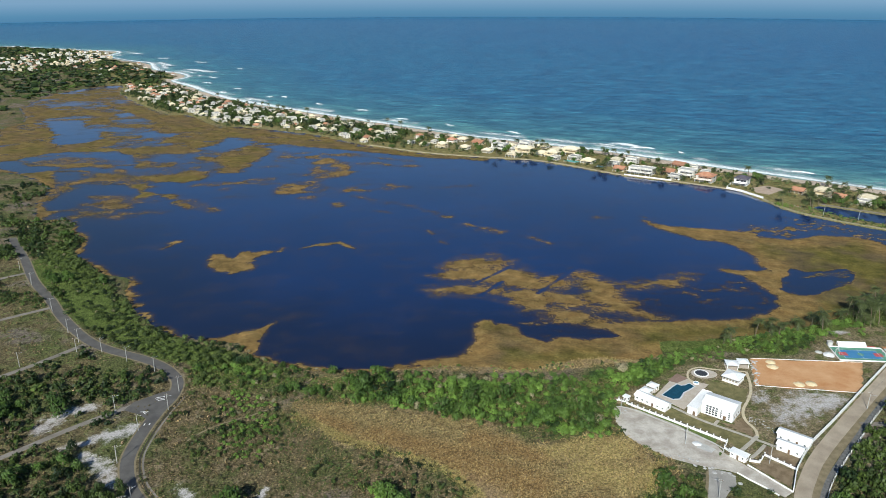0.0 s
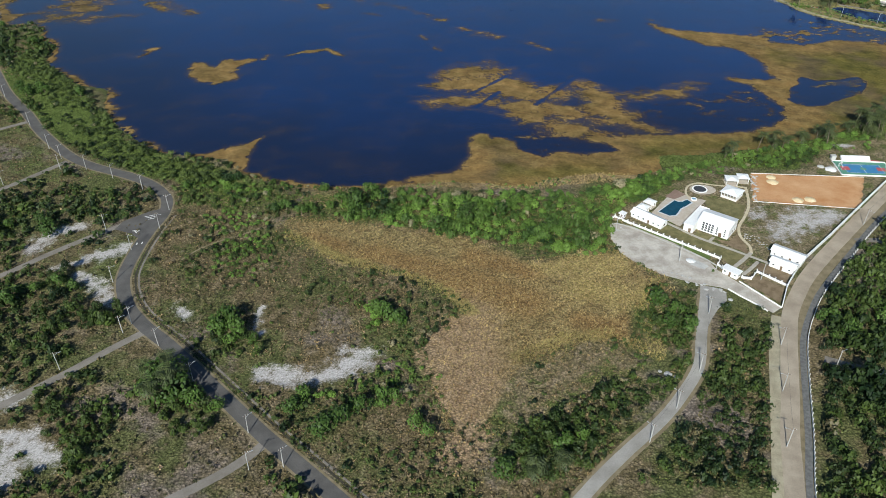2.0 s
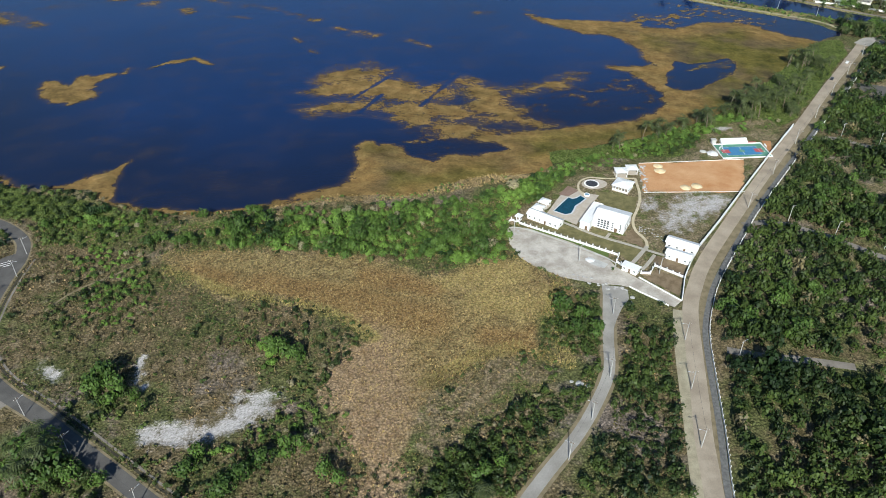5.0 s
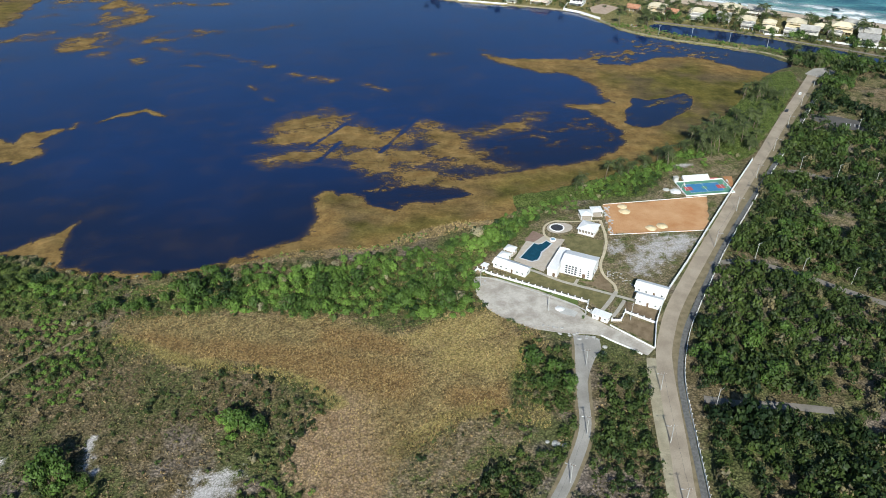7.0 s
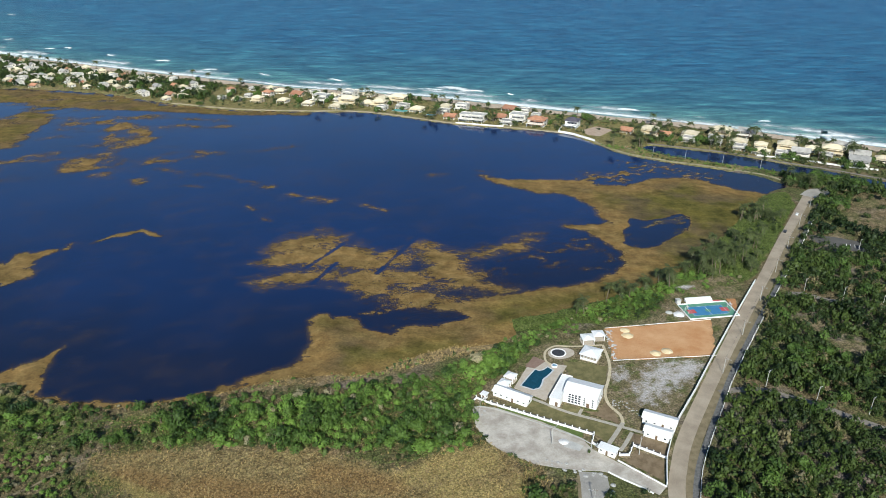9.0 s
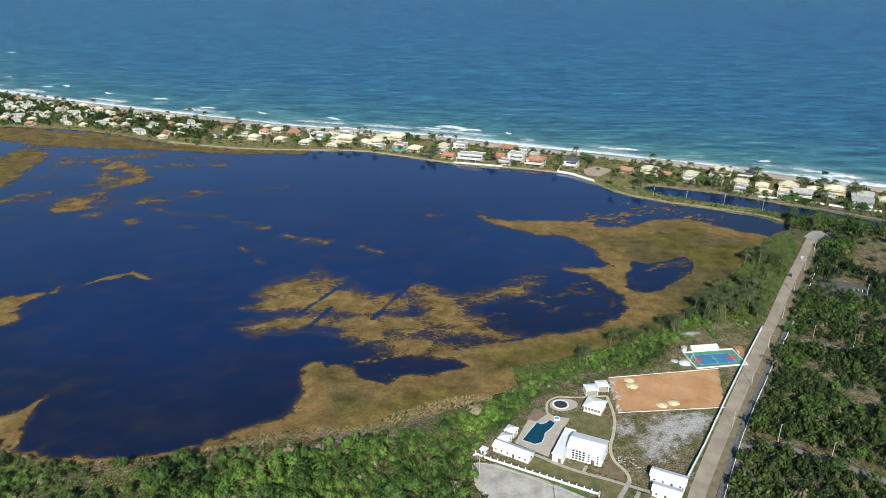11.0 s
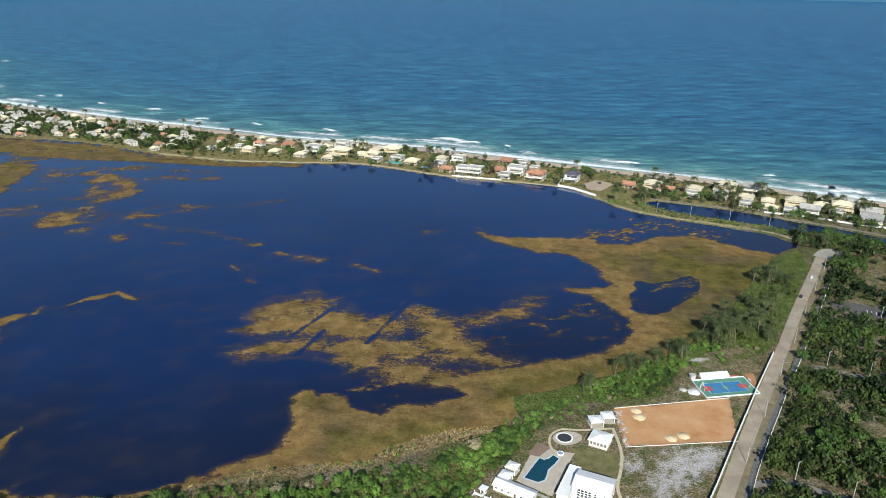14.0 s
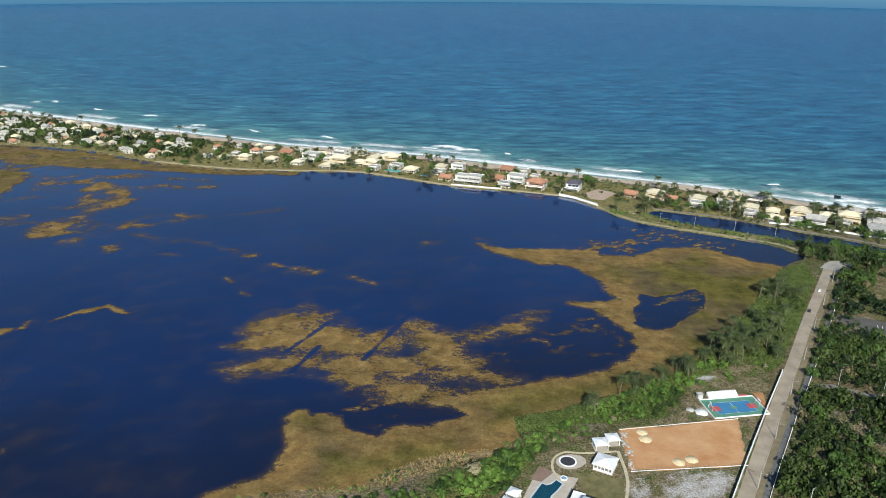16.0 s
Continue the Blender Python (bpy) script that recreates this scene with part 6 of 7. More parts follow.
def pool():
    ob = thing("swimming_pool", "kidney-cornered swimming pool with dark teal water and pale coping", "pool")
    line = [(107.4, 317), (112.5, 322.2), (117.8, 327.4), (119.3, 325.9), (121.5, 326.2), (124.2, 328), (125.6, 325.2), (122.5, 322.4), (118.4, 319.4), (116.6, 316.2), (114.6, 313.6), (111.6, 313.1)]
    part("coping", ring_slab(bmesh.new(), line, 0.7, -0.1, 0.17), plain("pale_blue_coping", (0.42, 0.48, 0.52), (0.52, 0.57, 0.60), 0.5, 3.0, 0.6), ob)
    part("pool_water", prism(bmesh.new(), line, -0.1, 0.11), water_paint("pool_teal", (0.012, 0.055, 0.085)), ob, "dark teal water")
    tub = thing("whirlpool_tub", "small round whirlpool tub with pale blue water", "pool")
    part("rim", ring_slab(bmesh.new(), circle(127.5, 328, 1.1), 0.35, -0.1, 0.75), WHITE, tub)
    part("pool_water", prism(bmesh.new(), circle(127.5, 328, 1.12), -0.1, 0.6), water_paint("pool_pale", (0.20, 0.32, 0.42)), tub)
    kids = thing("round_pool", "round children's pool with a dark lining and white coping", "pool")
    part("deck", prism(bmesh.new(), [(134 + 5.6 * math.cos(a / 16 * math.pi) * (1.35 if math.cos(a / 16 * math.pi) > 0 else 1), 338.0 + 4.9 * math.sin(a / 16 * math.pi)) for a in range(32)], -0.1, 0.065), DECK, kids, "beige stone deck")
    part("coping", ring_slab(bmesh.new(), circle(133.6, 338.4, 3.1), 0.7, -0.1, 0.22), WHITE, kids)
    part("lining", prism(bmesh.new(), circle(133.6, 338.4, 3.12), -0.1, 0.15), plain("dark_lining", (0.035, 0.035, 0.04), (0.06, 0.06, 0.065), 0.8, 3.0, 0.5), kids, "dark grey lining")


pool()


# walls
def wall_run(name, points, h, t, label, post_every=0.0, post_h=0.0, rail=False, category="wall"):
    """A wall along a line; with posts, each post and each rail is a part."""
    ob = thing(name, label, category)
    pts = [Vector((*p, 0)) for p in points]
    bm = bmesh.new()
    for a, b in zip(pts, pts[1:]):
        way = (b - a).normalized()
        s = Vector((-way.y, way.x, 0)) * t / 2
        a2, b2 = a - way * t * 0.3, b + way * t * 0.3
        lo = [bm.verts.new(q + Vector((0, 0, -0.2))) for q in (a2 + s, a2 - s, b2 - s, b2 + s)]
        hi = [bm.verts.new(q + Vector((0, 0, h))) for q in (a2 + s, a2 - s, b2 - s, b2 + s)]
        bm.faces.new(hi)
        for i in range(4):
            bm.faces.new((lo[i], lo[(i + 1) % 4], hi[(i + 1) % 4], hi[i]))
    bmesh.ops.recalc_face_normals(bm, faces=bm.faces)
    part("wall_panel", bm, WHITE, ob)
    if post_every:
        post_me = None
        for a, b in zip(pts, pts[1:]):
            n = max(1, round((b - a).length / post_every))
            for i in range(n + 1):
                q = a.lerp(b, i / n)
                if post_me is None:
                    o = part("post", boxed((-0.2, -0.2, -0.2, 0.2, 0.2, post_h), (-0.26, -0.26, post_h, 0.26, 0.26, post_h + 0.12), bevel=0.02), WHITE, ob)
                    post_me = o.data
                else:
                    o = new("post", post_me)
                    o.parent = ob
                o.matrix_basis = Matrix.Translation(q) @ pose(0, 0, 0, 0, 0, math.degrees(math.atan2(b.y - a.y, b.x - a.x)))
            if rail:
                for z in (h + 0.25, post_h - 0.15):
                    part("rail", tube(bmesh.new(), [a + Vector((0, 0, z)), b + Vector((0, 0, z))], 0.05, 6), DARK_ROOF, ob, "dark metal rail")
    return ob


wall_run("boundary_wall", [(81.9, 309.8), (85, 312.5), (90, 307.2), (124.6, 277), (121.9, 272.6), (123.0, 270.2)], 1.0, 0.3, "white boundary wall with square posts and dark rails", 3.0, 1.75, True)
wall_run("boundary_wall", [(129.2, 263.2), (133, 262.3), (137.1, 267.3), (146.4, 257)], 1.0, 0.3, "white inner wall with square posts", 3.0, 1.6, True)
wall_run("road_wall", [(138.6, 243.2), (145.8, 256.4), (153.5, 266.6), (162.5, 277.2), (181, 294.6), (208.3, 321.5), (240, 352.2), (271, 381.5)], 1.9, 0.35, "long tall white wall beside the paved road")
wall_run("kerb_wall", [(127.4, 260.6), (138.4, 243.2)], 0.55, 0.4, "low white kerb wall at the parking lot")
wall_run("kerb_wall", [(121.0, 255.4), (124.2, 251.0), (129.0, 245.4), (132.0, 241.0)], 0.6, 0.35, "low white wall on the outer side of the driveway")
wall_run("field_kerb", [FIELD[0], FIELD[1]], 0.2, 0.2, "pale low kerb along the red field")
wall_run("field_kerb", [FIELD[2], FIELD[3]], 0.2, 0.2, "pale low kerb along the red field")
RUBBLE = plain("pale_rubble", (0.30, 0.29, 0.27), (0.50, 0.49, 0.47), 1.5, 6.0, 0.95, 0.6)


def heap(name, x, y, r, h, material, label, category):
    bm = bmesh.new()
    rings = []
    rr = random.Random(int(x * 7 + y))
    for k in range(7):
        f = k / 6
        rings.append([bm.verts.new((x + r * (1 - f) * math.cos(a) * (1 + 0.12 * rr.uniform(-1, 1)), y + r * (1 - f) * math.sin(a) * (1 + 0.12 * rr.uniform(-1, 1)), h * (1 - (1 - f) ** 1.6) - 0.05 + 0.05 * rr.random())) for a in (2 * math.pi * i / 18 for i in range(18))])
    for a, b in zip(rings, rings[1:]):
        for i in range(18):
            bm.faces.new((a[i], a[(i + 1) % 18], b[(i + 1) % 18], b[i]))
    for f in bm.faces:
        f.smooth = True
    return tagged(part(name, bm, material), label, category, "heaps of building material")


PILE = plain("pale_sand", (0.58, 0.45, 0.26), (0.68, 0.56, 0.36), 0.6, 4.0, 0.95)
CHALK = plain("white_gravel", (0.62, 0.61, 0.60), (0.72, 0.71, 0.70), 0.8, 5.0, 0.95, 0.6)
for x, y, r in ((174.5, 350.2, 2.6), (173.4, 345.2, 3.0), (179.2, 326.9, 2.8), (185.4, 327.4, 2.9)):
    heap("sand_mound", x, y, r, 0.9, PILE, "small heap of yellow sand on the red field", "sand heap")
heap("gravel_mound", 209.5, 358.3, 3.0, 1.1, CHALK, "heap of white gravel beside the court", "gravel heap")
heap("gravel_mound", 205.5, 361.5, 2.0, 0.7, CONCRETE, "heap of grey gravel beside the court", "gravel heap")
heap("gravel_mound", 111.2, 276.2, 2.3, 0.6, CHALK, "heap of white gravel on the parking lot", "gravel heap")
setting(part("lot_slab", prism(bmesh.new(), [(112.5, 277.6), (118, 272), (115.2, 269.4), (110.2, 273.4)], -0.1, 0.1), CONCRETE), "grey concrete slab at the edge of the parking lot", "slab")
for x, y, q in ((112.3, 259.2, 0.9), (111.8, 255.8, 1.2), (115.3, 256.4, 0.8), (117.8, 255.4, 1.0), (119.0, 253.4, 0.7), (119.7, 248.7, 1.1), (118.1, 245.4, 0.9), (100.6, 267.4, 0.8), (102.5, 266.5, 0.6), (104.4, 265.3, 0.9), (105.6, 264.4, 0.7), (107.4, 263.8, 0.9), (86.0, 303.2, 0.8), (84.2, 301.0, 0.7), (83, 206.2, 1.5), (85.6, 204.8, 1.0), (80.4, 207.6, 0.8)):
    heap("rubble_mound", x, y, q, 0.35 * q, RUBBLE, "small heap of white rubble beside the gravel track", "rubble")
for i in range(14):
    a = rng.uniform(0, 1)
    heap("rubble_mound", 97 + 22 * a + rng.uniform(-1, 1), 267.0 - 13.5 * a + rng.uniform(-1, 1), rng.uniform(0.3, 0.8), rng.uniform(0.15, 0.4), RUBBLE, "small heap of white rubble at the lot's edge", "rubble")


for i in range(36):
    a = rng.uniform(0, 1)
    heap("rubble_mound", 166.5 - 9 * a + rng.normal(0, 0.8), 353 - 27 * a + rng.normal(0, 0.6), rng.uniform(0.3, 0.9), rng.uniform(0.15, 0.45), RUBBLE, "small heap of pale rubble beside the red field", "rubble")
for i in range(30):
    a = rng.uniform(0, 1)
    heap("rubble_mound", 151 + 4 * rng.normal() * 0.5 - 9 * a, 283 + 14 * a + rng.normal(0, 0.7), rng.uniform(0.25, 0.6), rng.uniform(0.1, 0.3), RUBBLE, "small heap of pale rubble beside the garden path", "rubble")


# the sports court
def court():
    m = pose(226.8, 358.4, 0, 0, 0, -5.5)
    ob = thing("sports_court", "green and blue sports court with red keys and white lines", "sports court", at=m)
    green = plain("court_green", (0.10, 0.24, 0.16), (0.13, 0.29, 0.20), 0.3, 3.0, 0.6, 0.02)
    blue = plain("court_blue", (0.050, 0.185, 0.36), (0.07, 0.22, 0.41), 0.3, 3.0, 0.6, 0.02)
    redp = plain("court_red", (0.42, 0.08, 0.085), (0.48, 0.11, 0.11), 0.3, 3.0, 0.6, 0.02)
    part("slab", boxed((-13.6, -7.8, -0.1, 13.6, 7.8, 0.12), bevel=0.03), green, ob, "green court slab")
    part("playing_field", boxed((-9.6, -4.6, 0.12, 9.6, 4.6, 0.126)), blue, ob, "blue playing field")
    for s in (-1, 1):
        part("key_area", boxed((s * 9.2 - 2.2, -2.0, 0.126, s * 9.2 + 2.2, 2.0, 0.131)), redp, ob, "red key area")
        goal = part("goal", tube(bmesh.new(), [(s * 11.8, -1.8, 0.1), (s * 11.8, -1.8, 2.2), (s * 11.8, 1.8, 2.2), (s * 11.8, 1.8, 0.1)], 0.07, 6), WHITE, ob, "white goal frame")
        hoop = part("hoop_post", tube(bmesh.new(), [(s * 13.2, 0, 0.1), (s * 13.2, 0, 2.6), (s * 12.2, 0, 3.6)], 0.1, 8), WHITE, ob)
        part("backboard", boxed((s * 12.1 - 0.04, -0.9, 2.9, s * 12.1 + 0.04, 0.9, 4.0)), WHITE, hoop)
    for q in ((-9.7, -4.7, 9.7, -4.6), (-9.7, 4.6, 9.7, 4.7), (-9.7, -4.6, -9.6, 4.6), (9.6, -4.6, 9.7, 4.6), (-0.06, -4.6, 0.06, 4.6)):
        part("line", boxed((q[0], q[1], 0.126, q[2], q[3], 0.134)), WHITE, ob)
    part("centre_circle", prism(bmesh.new(), circle(0, 0, 1.6), 0.126, 0.13), green, ob, "green centre circle")
    for q in ((-13.8, -8.0, 13.8, -7.8), (-13.8, 7.8, 13.8, 8.0), (-13.8, -7.8, -13.6, 7.8), (13.6, -7.8, 13.8, 7.8)):
        part("low_wall", boxed((q[0], q[1], -0.1, q[2], q[3], 0.7), bevel=0.02), WHITE, ob, "low white wall")
    st = thing("bleachers", "stepped white concrete bleachers beside the court", "bleachers", at=m @ pose(-0.5, 10.2, 0))
    for i in range(4):
        part("step", boxed((-7.5, -1.9 + i * 0.95, -0.1, 7.5, -0.95 + i * 0.95 + (0.0 if i < 3 else 0.1), 0.45 * (i + 1)), bevel=0.03), WHITE, st)
    part("red_end", boxed((7.55, -1.6, -0.1, 12.2, -0.6, 0.5), bevel=0.03), redp, st, "red painted block")
    bx = thing("changing_room", "small block of grey concrete with a flat roof beside the court", "building", at=m @ pose(-12.5, 10.0, 0))
    part("wall", shell(2.4, 2.2, 2.3), CONCRETE, bx)
    part("roof", boxed((-1.4, -1.3, 2.3, 1.4, 1.3, 2.45), bevel=0.02), CONCRETE, bx)


court()
setting(part("red_apron", prism(bmesh.new(), [(243.5, 367.8), (248.5, 366.5), (243, 356), (239.5, 349.5), (240.5, 352)], -0.1, 0.1), plain("red_earth", (0.36, 0.17, 0.07), (0.46, 0.24, 0.11), 0.2, 2.0, 0.95)), "strip of red earth at the court's end", "ground")
setting(part("white_kerb_lot", ribbon([(82, 306.8), (91.2, 303), (119, 276.2), (120.2, 269.8)], 0.5, -0.1, 0.2, 2.0), CONCRETE), "pale kerb along the parking lot", "kerb")

# ---- poles, fence and cars ----
def street_pole():
    ob = thing("street_pole", "pale concrete street pole with a lamp arm", "street pole", "poles along the roads")
    part("shaft", tube(bmesh.new(), [(0, 0, -0.3), (0, 0, 4.5), (0, 0, 8.8)], [0.17, 0.14, 0.11], 8), POLE, ob)
    part("cross_arm", boxed((-0.9, -0.06, 8.2, 0.9, 0.06, 8.35), bevel=0.02), WOOD, ob)
    for k in (-0.8, 0.0, 0.8):
        part("insulator", tube(bmesh.new(), [(k, 0, 8.35), (k, 0, 8.55)], 0.06, 6), WHITE, ob)
    arm = part("lamp_arm", tube(bmesh.new(), [(0, 0, 7.2), (0.5, 0, 7.7), (1.2, 0, 8.0), (1.9, 0, 8.1)], 0.05, 6), METAL, ob)
    part("lamp_head", boxed((1.8, -0.14, 8.02, 2.5, 0.14, 8.2), bevel=0.04), METAL, arm)
    return ob


first = street_pole()
WEST_LINE = [(-300.9, 490), (-278, 462), (-242.7, 419), (-218.3, 388.6), (-206.3, 376), (-188, 364), (-170, 353.5), (-150.8, 342), (-131.4, 322), (-131, 305.5), (-138.5, 288), (-138, 263.6), (-121, 236.5), (-106.5, 223.6), (-88.3, 204.7), (-63.5, 180.3), (-49.5, 166.3), (-28, 145)]
EAST_LINE = [(68.8, 174.9), (81.6, 189.6), (94.8, 207.5), (108.0, 240.0)]
ROAD_LINE = [(112.8, 172.4), (121.1, 197.2), (129.8, 221.2)]
FAR_LINE = [(200.8, 304.0), (229.8, 331.8), (260.5, 361.5), (290.5, 389.8), (319.0, 417.5), (350, 447), (381, 476)]
LONE = [(-155.7, 304.2), (-202.1, 364.5), (-224.4, 347.5), (-122.5, 231), (-138.4, 210.7), (-60.2, 165.2), (145.1, 208.6), (213.5, 290), (226.8, 274), (243.5, 262), (290, 364), (303.5, 350), (317, 337), (352.2, 597.6), (376.9, 580.1), (398.6, 559.3), (330, 613), (83, 300), (106, 276), (137, 262), (358.5, 402)]
CABLE = plain("dark_cable", (0.05, 0.05, 0.05), (0.07, 0.07, 0.07), 1.0, 5.0, 0.6)
used_first = False
for line, turn in ((WEST_LINE, None), (EAST_LINE, None), (ROAD_LINE, None), (FAR_LINE, None), (LONE, 25.0)):
    for i, (x, y) in enumerate(line):
        a, b = line[max(i - 1, 0)], line[min(i + 1, len(line) - 1)]
        ang = turn if turn is not None else math.degrees(math.atan2(b[1] - a[1], b[0] - a[0])) + (90 if line is not WEST_LINE else -90)
        if line is WEST_LINE or line is FAR_LINE:
            ang += 180
        if not used_first:
            first.matrix_basis, used_first = pose(x, y, 0, 0, 0, ang), True
        else:
            copy_thing(first, pose(x, y, 0, random.uniform(-1.5, 1.5), random.uniform(-1.5, 1.5), ang))
    if turn is None:
        for a, b in zip(line, line[1:]):
            pts = [(a[0] + (b[0] - a[0]) * t, a[1] + (b[1] - a[1]) * t, 8.5 - 2.4 * t * (1 - t)) for t in (0, 0.2, 0.4, 0.6, 0.8, 1)]
            tagged(part("overhead_cable", tube(bmesh.new(), pts, 0.03, 4), CABLE), "thin dark overhead cable hanging between street poles", "cable", "overhead cables")

STRIP_EAST = [(104.5, 130), (113.8, 157), (121.9, 177.2), (135.0, 213.2), (141, 227), (148.4, 239.2), (156, 250), (166, 261.5), (186, 283), (205.4, 303.4), (250.2, 346.1), (314.6, 405.7), (345, 435), (386, 474), (402, 490)]
setting(part("pavement_strip", ribbon(STRIP_EAST, 2.2, -0.2, 0.16), plain("grey_cobbles", (0.10, 0.098, 0.094), (0.17, 0.167, 0.16), 0.8, 2.5, 0.85, 0.5)), "grey cobbled pavement strip along the fence", "pavement")


def fence():
    ob = thing("post_fence", "fence of white concrete posts and wires along the paved road", "fence")
    p = spline([(x + 1.25, y - 1.0) for x, y in STRIP_EAST], 2.4)
    bm = boxed((-0.09, -0.09, -0.2, 0.09, 0.09, 1.7), (-0.09, -0.09, 1.7, 0.09, 0.35, 1.85), bevel=0.015)
    o = part("post", bm, WHITE, ob)
    for i, (x, y) in enumerate(p):
        if i:
            o = new("post", o.data)
            o.parent = ob
        o.matrix_basis = pose(x, y, 0, random.uniform(-3, 3), random.uniform(-3, 3), random.uniform(-10, 10) - 45)
    for z in (0.5, 0.95, 1.4):
        part("wire", tube(bmesh.new(), [(x, y, z) for x, y in p[::2]], 0.02, 4), METAL, ob)
    part("footing", ribbon([(x + 1.25, y - 1.0) for x, y in STRIP_EAST], 0.3, -0.2, 0.5, 3.0), CONCRETE, ob, "low concrete footing")


fence()


def car(x, y, turn, paint, label):
    ob = thing("car", label, "car", "cars on the paved road", pose(x, y, 0.07, 0, 0, turn))
    bm = bmesh.new()
    prof = [(-2.05, 0.35), (-2.1, 0.75), (-1.9, 0.95), (-1.2, 1.0), (-0.7, 1.42), (0.75, 1.45), (1.4, 1.0), (2.0, 0.88), (2.1, 0.6), (2.05, 0.35)]
    rows = []
    for s, k in ((-1, 0.84), (-0.55, 0.86), (0.55, 0.86), (1, 0.84)):
        rows.append([bm.verts.new((px, s * (k if pz < 1.05 else k - 0.18) if abs(s) == 1 else s * 0.8, pz)) for px, pz in prof])
    for a, b in zip(rows, rows[1:]):
        for i in range(len(prof)):
            j = (i + 1) % len(prof)
            bm.faces.new((a[i], a[j], b[j], b[i]))
    bm.faces.new(rows[0])
    bm.faces.new(rows[-1][::-1])
    bmesh.ops.recalc_face_normals(bm, faces=bm.faces)
    part("body", bm, paint, ob)
    bm = bmesh.new()
    for s in (-1, 1):
        v = [bm.verts.new(c) for c in ((-1.05, s * 0.80, 1.04), (1.2, s * 0.80, 1.04), (0.7, s * 0.72, 1.38), (-0.68, s * 0.72, 1.36))]
        bm.faces.new(v if s < 0 else v[::-1])
    part("side_glass", bm, GLASS, ob)
    part("windscreen", boxed((0.95, -0.6, 1.12, 1.0, 0.6, 1.3)), GLASS, ob).matrix_basis = pose(0.12, 0, 0.04)
    for wx in (-1.25, 1.3):
        for s in (-1, 1):
            tyre = part("wheel", tube(bmesh.new(), [(wx, s * 0.66, 0.31), (wx, s * 0.88, 0.31)], 0.31, 14), DARK_ROOF, ob)
            part("rim", tube(bmesh.new(), [(wx, s * 0.86, 0.31), (wx, s * 0.895, 0.31)], 0.19, 10), METAL, tyre)
    for s in (-1, 1):
        part("headlight", boxed((2.02, s * 0.6 - 0.16, 0.64, 2.1, s * 0.6 + 0.16, 0.78), bevel=0.02), GLASS, ob)


def gloss_paint(name, c):
    n = Nodes(name)
    n.bsdf.inputs["Coat Weight"].default_value = 0.6
    return n.done(n.ramp(n.noise(2.0, 3), (0.3, tuple(v * 0.92 for v in c)), (0.7, c)), 0.35, 0.5)


car(334.5, 440.5, 45, gloss_paint("dark_car_paint", (0.03, 0.03, 0.035)), "small dark car driving on the paved road")
car(362, 465, 225, gloss_paint("white_car_paint", (0.75, 0.75, 0.74)), "white car driving on the paved road")
setting(part("end_square", prism(bmesh.new(), [(391, 500), (397, 491), (410, 494), (424, 503), (418, 510), (404, 508)], -0.2, 0.09), GRAVEL), "pale turning place at the road's end", "road")
setting(part("clearing_lot", prism(bmesh.new(), [(342, 423), (347, 433), (360, 426), (374, 412), (366, 398), (352, 408)], -0.2, 0.05), ASPHALT), "dark asphalt parking place in the wood", "parking lot")
for i in range(7):
    setting(part("bay_line", boxed((-0.15, -2.2, 0.05, 0.15, 2.2, 0.058)), WHITE), "white painted bay line", "marking").matrix_basis = pose(359.5 + i * 1.7, 413.5 - i * 1.7, 0, 0, 0, -40)
# markings where the western road forks
setting(part("fork_asphalt", prism(bmesh.new(), [(-152, 305), (-150, 312), (-140, 321), (-133, 324), (-133, 308), (-137, 296), (-143, 301)], -0.2, 0.064), ASPHALT), "worn asphalt at the fork of the road", "road")
for x, y, w, d, a in ((-139, 316.5, 5.0, 0.35, 20), (-138.2, 315.2, 4.2, 0.35, 20), (-137.4, 314, 3.2, 0.35, 20), (-142, 303.5, 3.4, 0.35, 10), (-141.2, 302.3, 0.35, 2.6, 40), (-140.4, 303.1, 2.2, 0.35, 60), (-137.5, 292.6, 0.4, 1.6, 0), (-135.3, 293.2, 0.4, 1.6, 0)):
    setting(part("road_marking", boxed((-w / 2, -d / 2, 0.07, w / 2, d / 2, 0.078)), WHITE), "worn white road marking", "marking").matrix_basis = pose(x, y, 0, 0, 0, a)

